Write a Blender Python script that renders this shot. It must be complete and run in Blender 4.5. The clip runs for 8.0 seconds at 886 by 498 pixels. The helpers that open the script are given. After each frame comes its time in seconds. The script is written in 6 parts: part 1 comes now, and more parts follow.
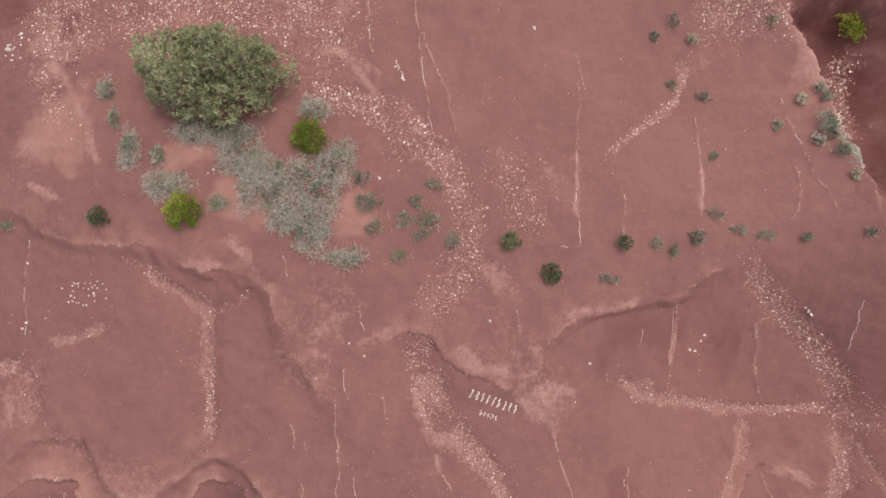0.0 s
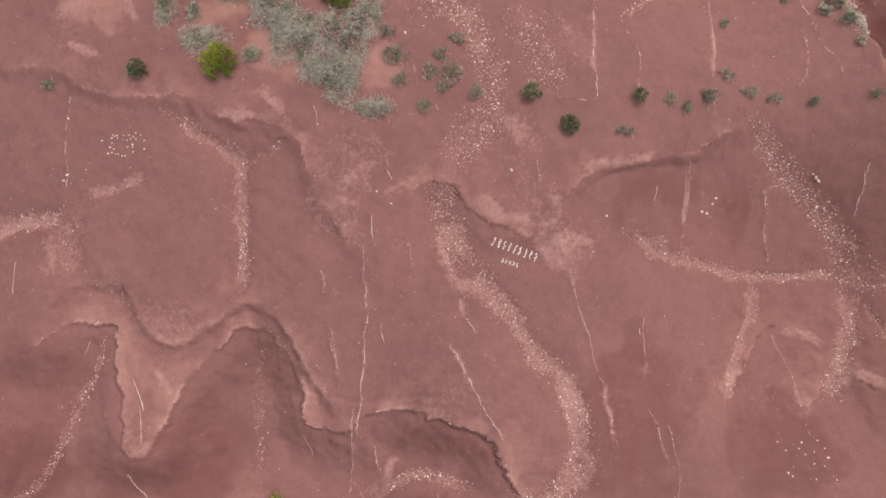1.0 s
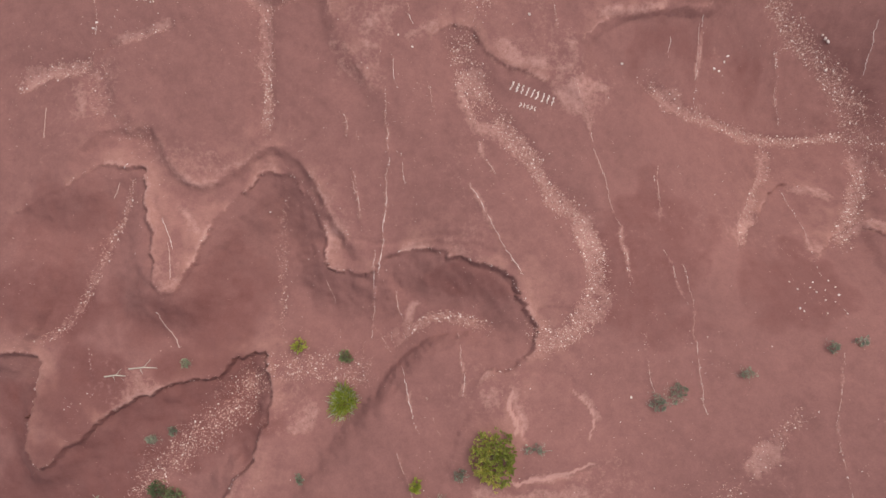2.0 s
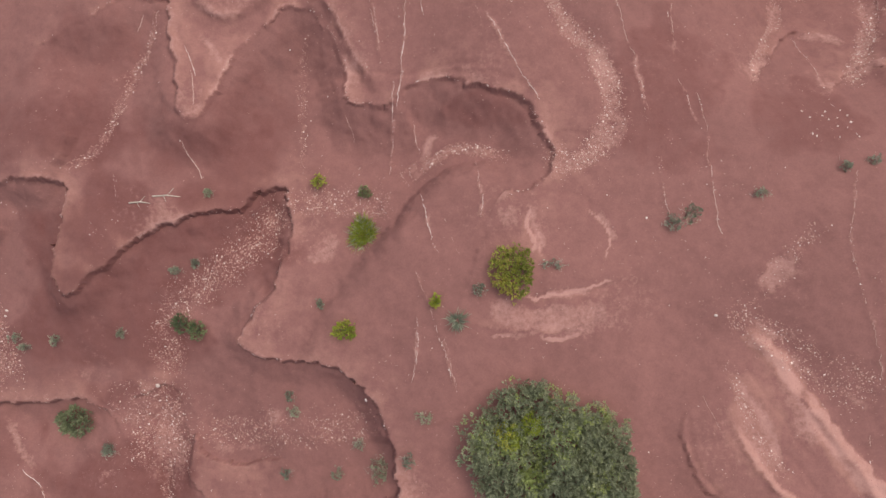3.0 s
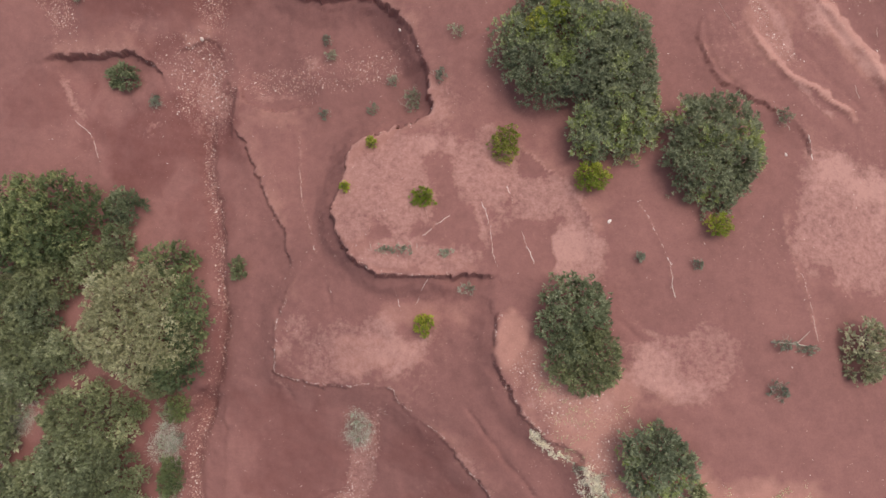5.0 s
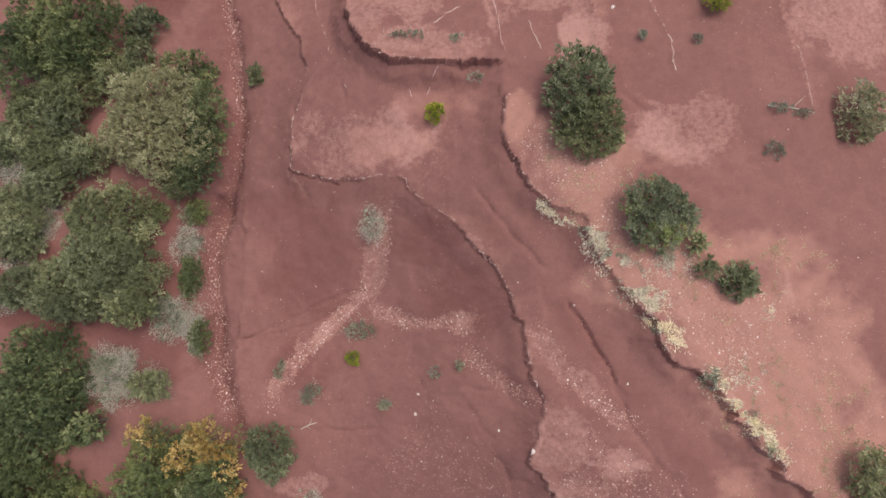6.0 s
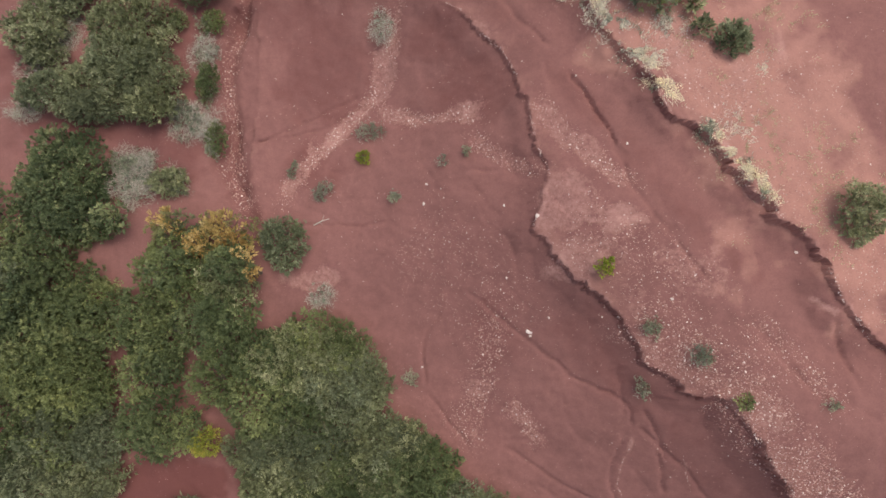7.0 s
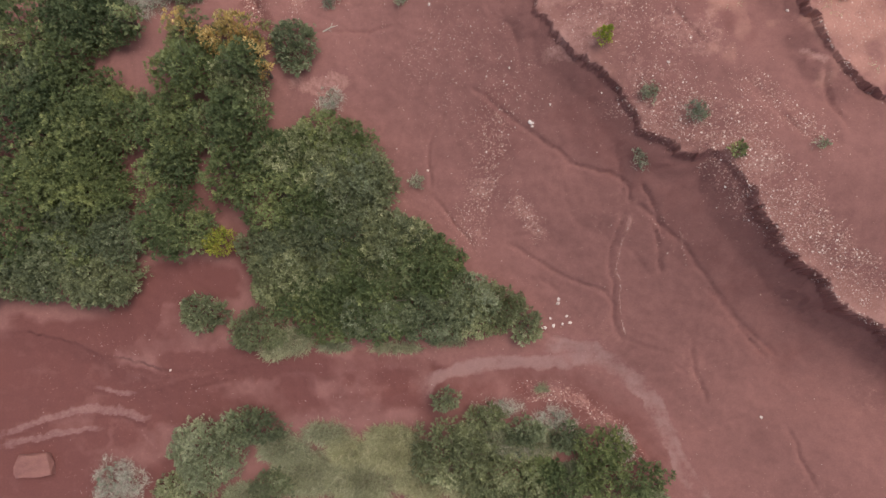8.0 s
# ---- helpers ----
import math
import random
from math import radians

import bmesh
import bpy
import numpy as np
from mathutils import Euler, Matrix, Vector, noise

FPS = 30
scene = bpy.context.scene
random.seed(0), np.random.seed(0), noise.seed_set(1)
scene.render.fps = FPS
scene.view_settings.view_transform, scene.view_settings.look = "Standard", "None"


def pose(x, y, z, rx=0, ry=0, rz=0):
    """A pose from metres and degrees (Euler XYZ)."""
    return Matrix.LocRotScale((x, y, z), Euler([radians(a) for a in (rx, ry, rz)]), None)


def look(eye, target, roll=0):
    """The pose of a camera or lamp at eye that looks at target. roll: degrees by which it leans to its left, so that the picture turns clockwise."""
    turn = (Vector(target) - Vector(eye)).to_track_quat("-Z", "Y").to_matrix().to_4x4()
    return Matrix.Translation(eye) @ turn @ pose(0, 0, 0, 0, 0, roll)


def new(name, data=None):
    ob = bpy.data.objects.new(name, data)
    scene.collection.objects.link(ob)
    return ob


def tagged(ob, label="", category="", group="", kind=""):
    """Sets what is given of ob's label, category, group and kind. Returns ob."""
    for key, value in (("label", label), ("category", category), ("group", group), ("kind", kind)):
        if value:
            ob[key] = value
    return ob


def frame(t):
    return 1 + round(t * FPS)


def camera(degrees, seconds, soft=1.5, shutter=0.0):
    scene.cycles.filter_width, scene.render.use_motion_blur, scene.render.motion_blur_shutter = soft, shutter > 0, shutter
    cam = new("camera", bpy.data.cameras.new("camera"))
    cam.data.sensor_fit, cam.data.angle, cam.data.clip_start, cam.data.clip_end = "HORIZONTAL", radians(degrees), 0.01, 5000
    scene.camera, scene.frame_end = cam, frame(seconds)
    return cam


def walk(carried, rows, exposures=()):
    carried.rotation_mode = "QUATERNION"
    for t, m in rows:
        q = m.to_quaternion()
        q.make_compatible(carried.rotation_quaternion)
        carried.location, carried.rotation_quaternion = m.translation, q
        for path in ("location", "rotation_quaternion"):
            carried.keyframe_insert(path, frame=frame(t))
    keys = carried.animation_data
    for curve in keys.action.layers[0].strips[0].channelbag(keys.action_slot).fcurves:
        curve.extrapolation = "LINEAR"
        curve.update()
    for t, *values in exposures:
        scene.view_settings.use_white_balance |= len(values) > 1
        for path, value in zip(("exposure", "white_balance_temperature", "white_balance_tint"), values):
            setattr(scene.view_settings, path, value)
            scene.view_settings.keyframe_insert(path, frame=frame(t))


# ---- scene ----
cam = camera(76.4, 8.0)
METRES, EYE, TILT, LEAN, TURN = 66.0, 22.0, -87.0, 0.0, 0.0
ROWS = [
    (0.0, 0.0, 0.0, 0.0, -0.0, 0.0, -0.0),
    (0.5, -0.0073, -0.0074, -0.0451, 0.04, -0.0, 0.09),
    (1.0, -0.0142, -0.0149, -0.0927, 0.1, 0.05, 0.18),
    (1.5, -0.0208, -0.0207, -0.1415, 0.14, -0.01, 0.26),
    (3.0, -0.0379, -0.0307, -0.306, 0.43, 0.03, 0.49),
    (3.5, -0.0438, -0.0346, -0.3653, 0.5, 0.04, 0.55),
    (4.0, -0.0493, -0.0397, -0.4273, 0.61, 0.06, 0.63),
    (4.5, -0.0544, -0.0462, -0.4914, 0.69, 0.04, 0.71),
    (6.0, -0.0658, -0.069, -0.6967, 0.99, -0.08, 0.82),
    (6.5, -0.0686, -0.0772, -0.7689, 1.13, -0.16, 0.88),
    (7.0, -0.0716, -0.0858, -0.8423, 1.17, -0.21, 0.93),
    (7.5, -0.0743, -0.0935, -0.9162, 1.24, -0.29, 0.96),
    (8.0, -0.0769, -0.1013, -0.9908, 1.26, -0.37, 1.03),
]
walk(cam, [(t, pose(0, 0, EYE, TILT, LEAN, TURN) @ pose(METRES * x, METRES * y, METRES * z, 90 + pitch, roll, yaw)) for t, x, y, z, yaw, pitch, roll in ROWS],
     exposures=[(0.0, -0.04), (8.0, -0.04)])

# ---- light: a bright overcast sky, the sun only a wide glow through the cloud ----
world = bpy.data.worlds.new("overcast_sky")
scene.world = world
world.use_nodes = True
sky = world.node_tree.nodes.new("ShaderNodeTexSky")
sky.sky_type, sky.sun_disc = "NISHITA", False
sky.sun_elevation, sky.sun_rotation = radians(66), radians(45)
sky.air_density, sky.dust_density, sky.ozone_density = 1.0, 4.0, 1.0
cloud = world.node_tree.nodes.new("ShaderNodeHueSaturation")
cloud.inputs["Saturation"].default_value = 0.72
world.node_tree.links.new(sky.outputs[0], cloud.inputs["Color"])
world.node_tree.links.new(cloud.outputs[0], world.node_tree.nodes["Background"].inputs[0])
world.node_tree.nodes["Background"].inputs[1].default_value = 0.15
sun = new("sun", bpy.data.lights.new("sun", "SUN"))
sun.data.energy, sun.data.angle, sun.data.color = 1.5, radians(45), (1.0, 0.93, 0.86)
sun.matrix_world = look((15, 15, 48), (0, 0, 0))


# ---- materials ----
def material(name, roughness=0.9):
    """A node material: returns it, its nodes, a linker and the shader."""
    m = bpy.data.materials.new(name)
    m.use_nodes = True
    nodes, links = m.node_tree.nodes, m.node_tree.links
    shader = nodes["Principled BSDF"]
    shader.inputs["Roughness"].default_value = roughness
    shader.inputs["Specular IOR Level"].default_value = 0.25
    return m, nodes, links.new, shader


def grain(nodes, link, scale, detail=5, rough_=0.6):
    where = nodes.new("ShaderNodeTexCoord")
    n = nodes.new("ShaderNodeTexNoise")
    n.inputs["Scale"].default_value, n.inputs["Detail"].default_value, n.inputs["Roughness"].default_value = scale, detail, rough_
    link(where.outputs["Object"], n.inputs["Vector"])
    return n.outputs["Fac"]


def ramp(nodes, link, value, *stops):
    r = nodes.new("ShaderNodeValToRGB")
    while len(r.color_ramp.elements) < len(stops):
        r.color_ramp.elements.new(0.5)
    for e, (at, c) in zip(r.color_ramp.elements, stops):
        e.position, e.color = at, (*c, 1) if len(c) == 3 else c
    link(value, r.inputs[0])
    return r.outputs[0]


def mix(nodes, link, fac, a, b, how="MIX"):
    m = nodes.new("ShaderNodeMix")
    m.data_type, m.blend_type = "RGBA", how
    for socket, v in ((m.inputs[0], fac), (m.inputs[6], a), (m.inputs[7], b)):
        if isinstance(v, (int, float)):
            socket.default_value = v
        elif isinstance(v, tuple):
            socket.default_value = (*v, 1)
        else:
            link(v, socket)
    return m.outputs[2]


def maths(nodes, link, how, a, b):
    m = nodes.new("ShaderNodeMath")
    m.operation, m.use_clamp = how, True
    for socket, v in zip(m.inputs, (a, b)):
        if isinstance(v, (int, float)):
            socket.default_value = v
        else:
            link(v, socket)
    return m.outputs[0]


def mask(nodes, name):
    a = nodes.new("ShaderNodeAttribute")
    a.attribute_name = name
    return a.outputs["Fac"]


def bump(nodes, link, shader, height, strength, distance):
    b = nodes.new("ShaderNodeBump")
    b.inputs["Strength"].default_value, b.inputs["Distance"].default_value = strength, distance
    link(height, b.inputs["Height"])
    link(b.outputs[0], shader.inputs["Normal"])


def eroded(nodes, link, name, noise_, most, low=0.25, high=0.85):
    """A soil's share, or a painted shade's: its mask, with the edge eaten away by a noise."""
    v = nodes.new("ShaderNodeMath")
    v.operation = "MULTIPLY_ADD"
    link(noise_, v.inputs[0])
    v.inputs[1].default_value, v.inputs[2].default_value = 1.1, -0.55
    m = mask(nodes, name)
    s = nodes.new("ShaderNodeMath")
    s.operation = "ADD"
    link(v.outputs[0], s.inputs[0])
    link(m, s.inputs[1])
    share = ramp(nodes, link, s.outputs[0], (low, (0, 0, 0)), (high, (most, most, most)))
    return maths(nodes, link, "MULTIPLY", share, maths(nodes, link, "MULTIPLY", m, 4.0))


def red_earth():
    m, nodes, link, shader = material("red_mudstone", 0.92)
    broad, mid, fine = grain(nodes, link, 0.22, 4), grain(nodes, link, 1.6, 6, 0.65), grain(nodes, link, 14, 5, 0.7)
    base = ramp(nodes, link, broad, (0.3, SOIL_DARK), (0.7, SOIL))
    base = mix(nodes, link, 0.4, base, ramp(nodes, link, mid, (0.3, (0.74, 0.72, 0.72)), (0.7, (1.12, 1.12, 1.12))), "MULTIPLY")
    worn = grain(nodes, link, 4.5, 7, 0.72)
    base = mix(nodes, link, 0.4, base, ramp(nodes, link, worn, (0.32, (0.8, 0.79, 0.8)), (0.68, (1.12, 1.11, 1.1))), "MULTIPLY")
    # dark mud, and shade below scarps painted with the same colour
    base = mix(nodes, link, eroded(nodes, link, "mud_and_shade", mid, 1.0, 0.1, 0.85), base, (0.17, 0.064, 0.055))
    base = mix(nodes, link, eroded(nodes, link, "ochre", mid, 0.85, 0.05, 0.95), base, SOIL_OCHRE)
    base = mix(nodes, link, eroded(nodes, link, "pale", worn, 0.82, 0.32, 0.76), base, SOIL_PALE)
    base = mix(nodes, link, eroded(nodes, link, "smooth", worn, 0.7), base, (0.36, 0.21, 0.19))
    # fine chips of stone lying in the rills, and a few on the open ground
    cells = nodes.new("ShaderNodeTexVoronoi")
    cells.inputs["Scale"].default_value = 11
    where = nodes.new("ShaderNodeTexCoord")
    link(where.outputs["Object"], cells.inputs["Vector"])
    chip = ramp(nodes, link, cells.outputs["Distance"], (0.18, (1, 1, 1)), (0.34, (0, 0, 0)))
    apart = nodes.new("ShaderNodeSeparateColor")
    link(cells.outputs["Color"], apart.inputs[0])
    some = maths(nodes, link, "LESS_THAN", apart.outputs[0], maths(nodes, link, "MULTIPLY", mask(nodes, "gravel"), 0.75))
    chips = maths(nodes, link, "MULTIPLY", chip, some)
    base = mix(nodes, link, maths(nodes, link, "MULTIPLY", chips, 0.7), base, ramp(nodes, link, apart.outputs[1], (0.0, (0.36, 0.175, 0.145)), (1.0, (0.58, 0.41, 0.345))))
    base = mix(nodes, link, 0.35, base, ramp(nodes, link, fine, (0.3, (0.7, 0.7, 0.7)), (0.7, (1.2, 1.2, 1.2))), "MULTIPLY")
    link(base, shader.inputs["Base Color"])
    height = mix(nodes, link, 0.5, mix(nodes, link, 0.4, fine, mid), chips)
    bump(nodes, link, shader, height, 0.7, 0.04)
    return m


SOIL, SOIL_DARK, SOIL_PALE, SOIL_OCHRE = (0.3, 0.138, 0.118), (0.246, 0.1135, 0.098), (0.5, 0.272, 0.226), (0.47, 0.236, 0.184)


def stone_material():
    m, nodes, link, shader = material("pale_stone", 0.85)
    chance = nodes.new("ShaderNodeNewGeometry").outputs["Random Per Island"]
    c = ramp(nodes, link, chance, (0.0, (0.31, 0.142, 0.118)), (0.5, (0.43, 0.235, 0.195)), (0.84, (0.55, 0.36, 0.295)), (0.92, (0.7, 0.54, 0.46)), (1.0, (0.88, 0.77, 0.69)))
    link(mix(nodes, link, 0.4, c, ramp(nodes, link, grain(nodes, link, 30), (0.3, (0.7, 0.7, 0.7)), (0.7, (1.15, 1.15, 1.15))), "MULTIPLY"), shader.inputs["Base Color"])
    return m


def white_stone_material():
    m, nodes, link, shader = material("white_stone", 0.8)
    chance = nodes.new("ShaderNodeObjectInfo").outputs["Random"]
    c = ramp(nodes, link, chance, (0.0, (0.62, 0.49, 0.42)), (1.0, (0.84, 0.75, 0.68)))
    link(mix(nodes, link, 0.5, c, ramp(nodes, link, grain(nodes, link, 18), (0.3, (0.65, 0.6, 0.58)), (0.7, (1.1, 1.1, 1.1))), "MULTIPLY"), shader.inputs["Base Color"])
    return m


def leaf_material(name, dull, fresh, rare):
    """Leaves: each sprig has its tone, each leaf its own shade."""
    m, nodes, link, shader = material(name, 0.55)
    c = ramp(nodes, link, mask(nodes, "tone"), (0.1, dull), (0.62, fresh), (0.9, rare))
    chance = nodes.new("ShaderNodeNewGeometry").outputs["Random Per Island"]
    c = mix(nodes, link, 0.6, c, ramp(nodes, link, chance, (0.0, (0.62, 0.62, 0.62)), (1.0, (1.36, 1.36, 1.32))), "MULTIPLY")
    tree = nodes.new("ShaderNodeObjectInfo").outputs["Random"]
    c = mix(nodes, link, 1.0, c, ramp(nodes, link, tree, (0.0, (0.84, 0.88, 0.9)), (0.5, (1.0, 1.0, 1.0)), (1.0, (1.22, 1.18, 1.08))), "MULTIPLY")
    link(c, shader.inputs["Base Color"])
    thin = nodes.new("ShaderNodeBsdfTranslucent")
    link(c, thin.inputs["Color"])
    both = nodes.new("ShaderNodeMixShader")
    both.inputs[0].default_value = 0.22
    link(shader.outputs[0], both.inputs[1])
    link(thin.outputs[0], both.inputs[2])
    link(both.outputs[0], nodes["Material Output"].inputs[0])
    return m


def twig_material(name, a, b):
    m, nodes, link, shader = material(name, 0.9)
    chance = nodes.new("ShaderNodeNewGeometry").outputs["Random Per Island"]
    link(mix(nodes, link, 0.4, ramp(nodes, link, chance, (0.0, a), (1.0, b)), ramp(nodes, link, grain(nodes, link, 25), (0.3, (0.7, 0.7, 0.7)), (0.7, (1.2, 1.2, 1.2))), "MULTIPLY"), shader.inputs["Base Color"])
    return m


def chip_material():
    m, nodes, link, shader = material("white_mineral", 0.8)
    chance = nodes.new("ShaderNodeNewGeometry").outputs["Random Per Island"]
    link(ramp(nodes, link, chance, (0.0, (0.42, 0.24, 0.2)), (0.55, (0.56, 0.4, 0.34)), (1.0, (0.86, 0.76, 0.69))), shader.inputs["Base Color"])
    return m


CHIP = chip_material()
EARTH, STONE, WHITE_STONE = red_earth(), stone_material(), white_stone_material()
LEAVES = {
    "olive": leaf_material("olive_leaf", (0.15, 0.165, 0.09), (0.26, 0.28, 0.15), (0.4, 0.41, 0.25)),
    "silver": leaf_material("silver_leaf", (0.27, 0.265, 0.15), (0.4, 0.39, 0.235), (0.53, 0.51, 0.34)),
    "big": leaf_material("grey_green_leaf", (0.225, 0.238, 0.142), (0.36, 0.373, 0.223), (0.38, 0.42, 0.14)),
    "green": leaf_material("green_leaf", (0.115, 0.142, 0.06), (0.2, 0.232, 0.1), (0.3, 0.325, 0.135)),
    "bright": leaf_material("yellow_green_leaf", (0.19, 0.24, 0.03), (0.35, 0.37, 0.05), (0.5, 0.47, 0.09)),
    "dark": leaf_material("dark_leaf", (0.1, 0.128, 0.06), (0.185, 0.218, 0.1), (0.31, 0.33, 0.155)),
    "autumn": leaf_material("turning_leaf", (0.2, 0.22, 0.045), (0.34, 0.34, 0.065), (0.47, 0.38, 0.09)),
    "orange": leaf_material("orange_leaf", (0.15, 0.17, 0.08), (0.27, 0.25, 0.1), (0.6, 0.42, 0.15)),
    "pale": leaf_material("cream_leaf", (0.45, 0.44, 0.33), (0.6, 0.58, 0.45), (0.74, 0.71, 0.57)),
    "grey": leaf_material("grey_olive_leaf", (0.22, 0.235, 0.135), (0.345, 0.365, 0.21), (0.46, 0.46, 0.29)),
    "gold": leaf_material("golden_leaf", (0.4, 0.25, 0.08), (0.6, 0.41, 0.15), (0.74, 0.56, 0.25)),
    "sage": leaf_material("sage_leaf", (0.23, 0.25, 0.17), (0.37, 0.39, 0.28), (0.54, 0.54, 0.42)),
    "sage_green": leaf_material("sage_green_leaf", (0.19, 0.207, 0.145), (0.31, 0.327, 0.235), (0.44, 0.44, 0.335)),
    "cream": leaf_material("bleached_grass", (0.72, 0.66, 0.52), (0.85, 0.79, 0.65), (0.92, 0.88, 0.76)),
    "grass": leaf_material("long_grass", (0.26, 0.265, 0.15), (0.43, 0.41, 0.26), (0.6, 0.55, 0.39)),
}
BARK = twig_material("bark", (0.12, 0.09, 0.07), (0.24, 0.19, 0.15))
DRY = twig_material("dry_twig", (0.29, 0.26, 0.2), (0.66, 0.59, 0.49))

# ---- the ground ----
def lattice(x, y, size, seed):
    """Smooth random values between -1 and 1, about size metres from bump to bump."""
    table = np.random.RandomState(seed).uniform(-1, 1, (256, 256))
    u, v = np.asarray(x) / size + 37.3, np.asarray(y) / size + 91.7
    i, j = np.floor(u).astype(int), np.floor(v).astype(int)
    a, b = u - i, v - j
    a, b = a * a * a * (a * (6 * a - 15) + 10), b * b * b * (b * (6 * b - 15) + 10)
    i, j, k, l = i & 255, j & 255, (i + 1) & 255, (j + 1) & 255
    return (table[i, j] * (1 - a) + table[k, j] * a) * (1 - b) + (table[i, l] * (1 - a) + table[k, l] * a) * b


def rough(x, y, size, seed, octaves=4):
    return sum(lattice(x, y, size / 2 ** o, seed + o) / 2 ** o for o in range(octaves))


def step(a, b, v):
    f = np.clip((v - a) / (b - a), 0, 1)
    return f * f * (3 - 2 * f)


def rounded(points, n=3):
    """A smooth line through the points."""
    p = np.array(points, float)
    q = np.vstack([2 * p[0] - p[1], p, 2 * p[-1] - p[-2]])
    line = []
    for k in range(1, len(q) - 2):
        for f in np.arange(n) / n:
            line.append(0.5 * (2 * q[k] + (q[k + 1] - q[k - 1]) * f + (2 * q[k - 1] - 5 * q[k] + 4 * q[k + 1] - q[k + 2]) * f ** 2
                               + (3 * q[k] - q[k - 1] - 3 * q[k + 1] + q[k + 2]) * f ** 3))
    return np.array(line + [p[-1]])


def beside(points, reach, x, y, n=3):
    """For the places within reach of a line: their index, distance (plus on the right-hand side) and how far along it they lie."""
    line = rounded(points, n)
    lo, hi = line.min(0) - reach, line.max(0) + reach
    near = np.nonzero((x > lo[0]) & (x < hi[0]) & (y > lo[1]) & (y < hi[1]))[0]
    px, py = x[near], y[near]
    best, side, along, weight = np.full(len(near), 1e9), np.ones(len(near)), np.zeros(len(near)), np.full(len(near), 1e-40)
    way = np.diff(line, axis=0)
    long = np.maximum(np.hypot(way[:, 0], way[:, 1]), 1e-6)
    normal = np.stack([way[:, 1], -way[:, 0]], 1) / long[:, None]
    at = np.concatenate([[0], np.cumsum(long)])
    for k in range(len(way)):
        a, d = line[k], way[k]
        f = np.clip(((px - a[0]) * d[0] + (py - a[1]) * d[1]) / long[k] ** 2, 0, 1)
        ox, oy = px - a[0] - f * d[0], py - a[1] - f * d[1]
        r = ox * ox + oy * oy
        closer = r < best
        before, after = normal[max(k - 1, 0)] + normal[k], normal[min(k + 1, len(way) - 1)] + normal[k]
        nx = np.where(f <= 0, before[0], np.where(f >= 1, after[0], normal[k, 0]))
        ny = np.where(f <= 0, before[1], np.where(f >= 1, after[1], normal[k, 1]))
        best[closer], side[closer] = r[closer], np.sign(ox * nx + oy * ny)[closer]
        # how far along: blended, so that nothing jumps midway between two arms of the line
        w = long[k] * np.exp(-np.sqrt(r) / 0.4)
        along += w * (at[k] + f * long[k])
        weight += w
    return near, np.sqrt(best) * np.where(side == 0, 1, side), along / weight, at[-1]


def teeth(along, size, seed):
    """How far the rim is notched: blocks that break off square, size metres long, each to its own depth."""
    table = np.random.RandomState(seed).uniform(0, 1, 512)
    u = along / size + 1.1 * lattice(along, along * 0 + seed, 2.3 * size, seed)
    cell = np.floor(u).astype(int)
    return table[cell & 511] ** 2 * 1.5 * (1 - 0.8 * (u - cell))


def scarp(drop, reach, face, points, crust=1.0):
    """An eroded edge: the ground to the right of the line breaks off, falls on more gently, and rises again over reach metres.
    drop may name several heights, from the line's start to its end; crust tells how pale the dry rim is."""
    most = min(3.2 * reach, 22)
    near, d, along, total = beside(points, most, WX, WY)
    steps = drop if isinstance(drop, tuple) else (drop, drop)
    drop = np.interp(along / total, np.linspace(0, 1, len(steps)), steps)
    fade = np.minimum(total * 0.4, 1.0 + 0.9 * np.abs(d))
    ends = step(0, fade, along) * step(0, fade, total - along) * (1 - step(0.55 * most, 0.97 * most, np.abs(d)))
    wave, bite = lattice(WX[near], WY[near], 0.9, 70), lattice(along, total, 2.6, 74) + 0.6 * lattice(along, total, 0.7, 76)
    hard, notched = face < 0.6, d
    if hard:
        close = np.exp(-(d / 0.4) ** 2)
        notched = d - close * (0.2 * teeth(along, 0.62, 72) + 0.09 * teeth(along, 0.27, 73) - 0.14) * (0.45 + 0.55 * step(-0.5, 0.6, bite)) * np.minimum(1, drop / 1.1)
    f = np.maximum(0.1, 0.085 * drop) * (1 + 0.75 * wave)
    sharp, foot = (0.38 if face < 0.45 else 0.13, 3.0 if face < 0.45 else 5.5) if hard else (0.14, face * 1.3)
    sharp = sharp * np.clip(drop / 0.9, 0.45, 1) * (1 - 0.55 * (1 - step(-0.8, 0.5, bite)) * np.exp(-(d / 0.8) ** 2))
    shape = sharp * step(-0.1 * f, f, notched) + (1 - sharp) * (0.55 * step(0, 0.4 * foot, d) + 0.45 * step(0, foot, d))
    GROUND["h"][near] -= drop * ends * shape * np.exp(-np.maximum(d - f, 0) / reach)
    above, worn = np.minimum(notched, 0), np.clip(0.62 + 0.5 * PATCHY[near] + 0.3 * bite, 0.1, 1)
    tint = crust * ends * worn * (notched < 0.03) * np.clip(0.5 + 0.35 * drop, 0.8, 1.5)
    for soil, amount, width in (("pale", 0.62, 0.28), ("pale", 0.4, 0.9), ("ochre", 0.55, 1.1)) if hard else (("pale", 0.75, 0.16), ("pale", 0.45, 0.6), ("ochre", 0.5, 0.9)):
        GROUND[soil][near] = np.maximum(GROUND[soil][near], amount * tint * np.exp(above / width))
    if max(steps) > 0.75:
        LIPS.append(points)


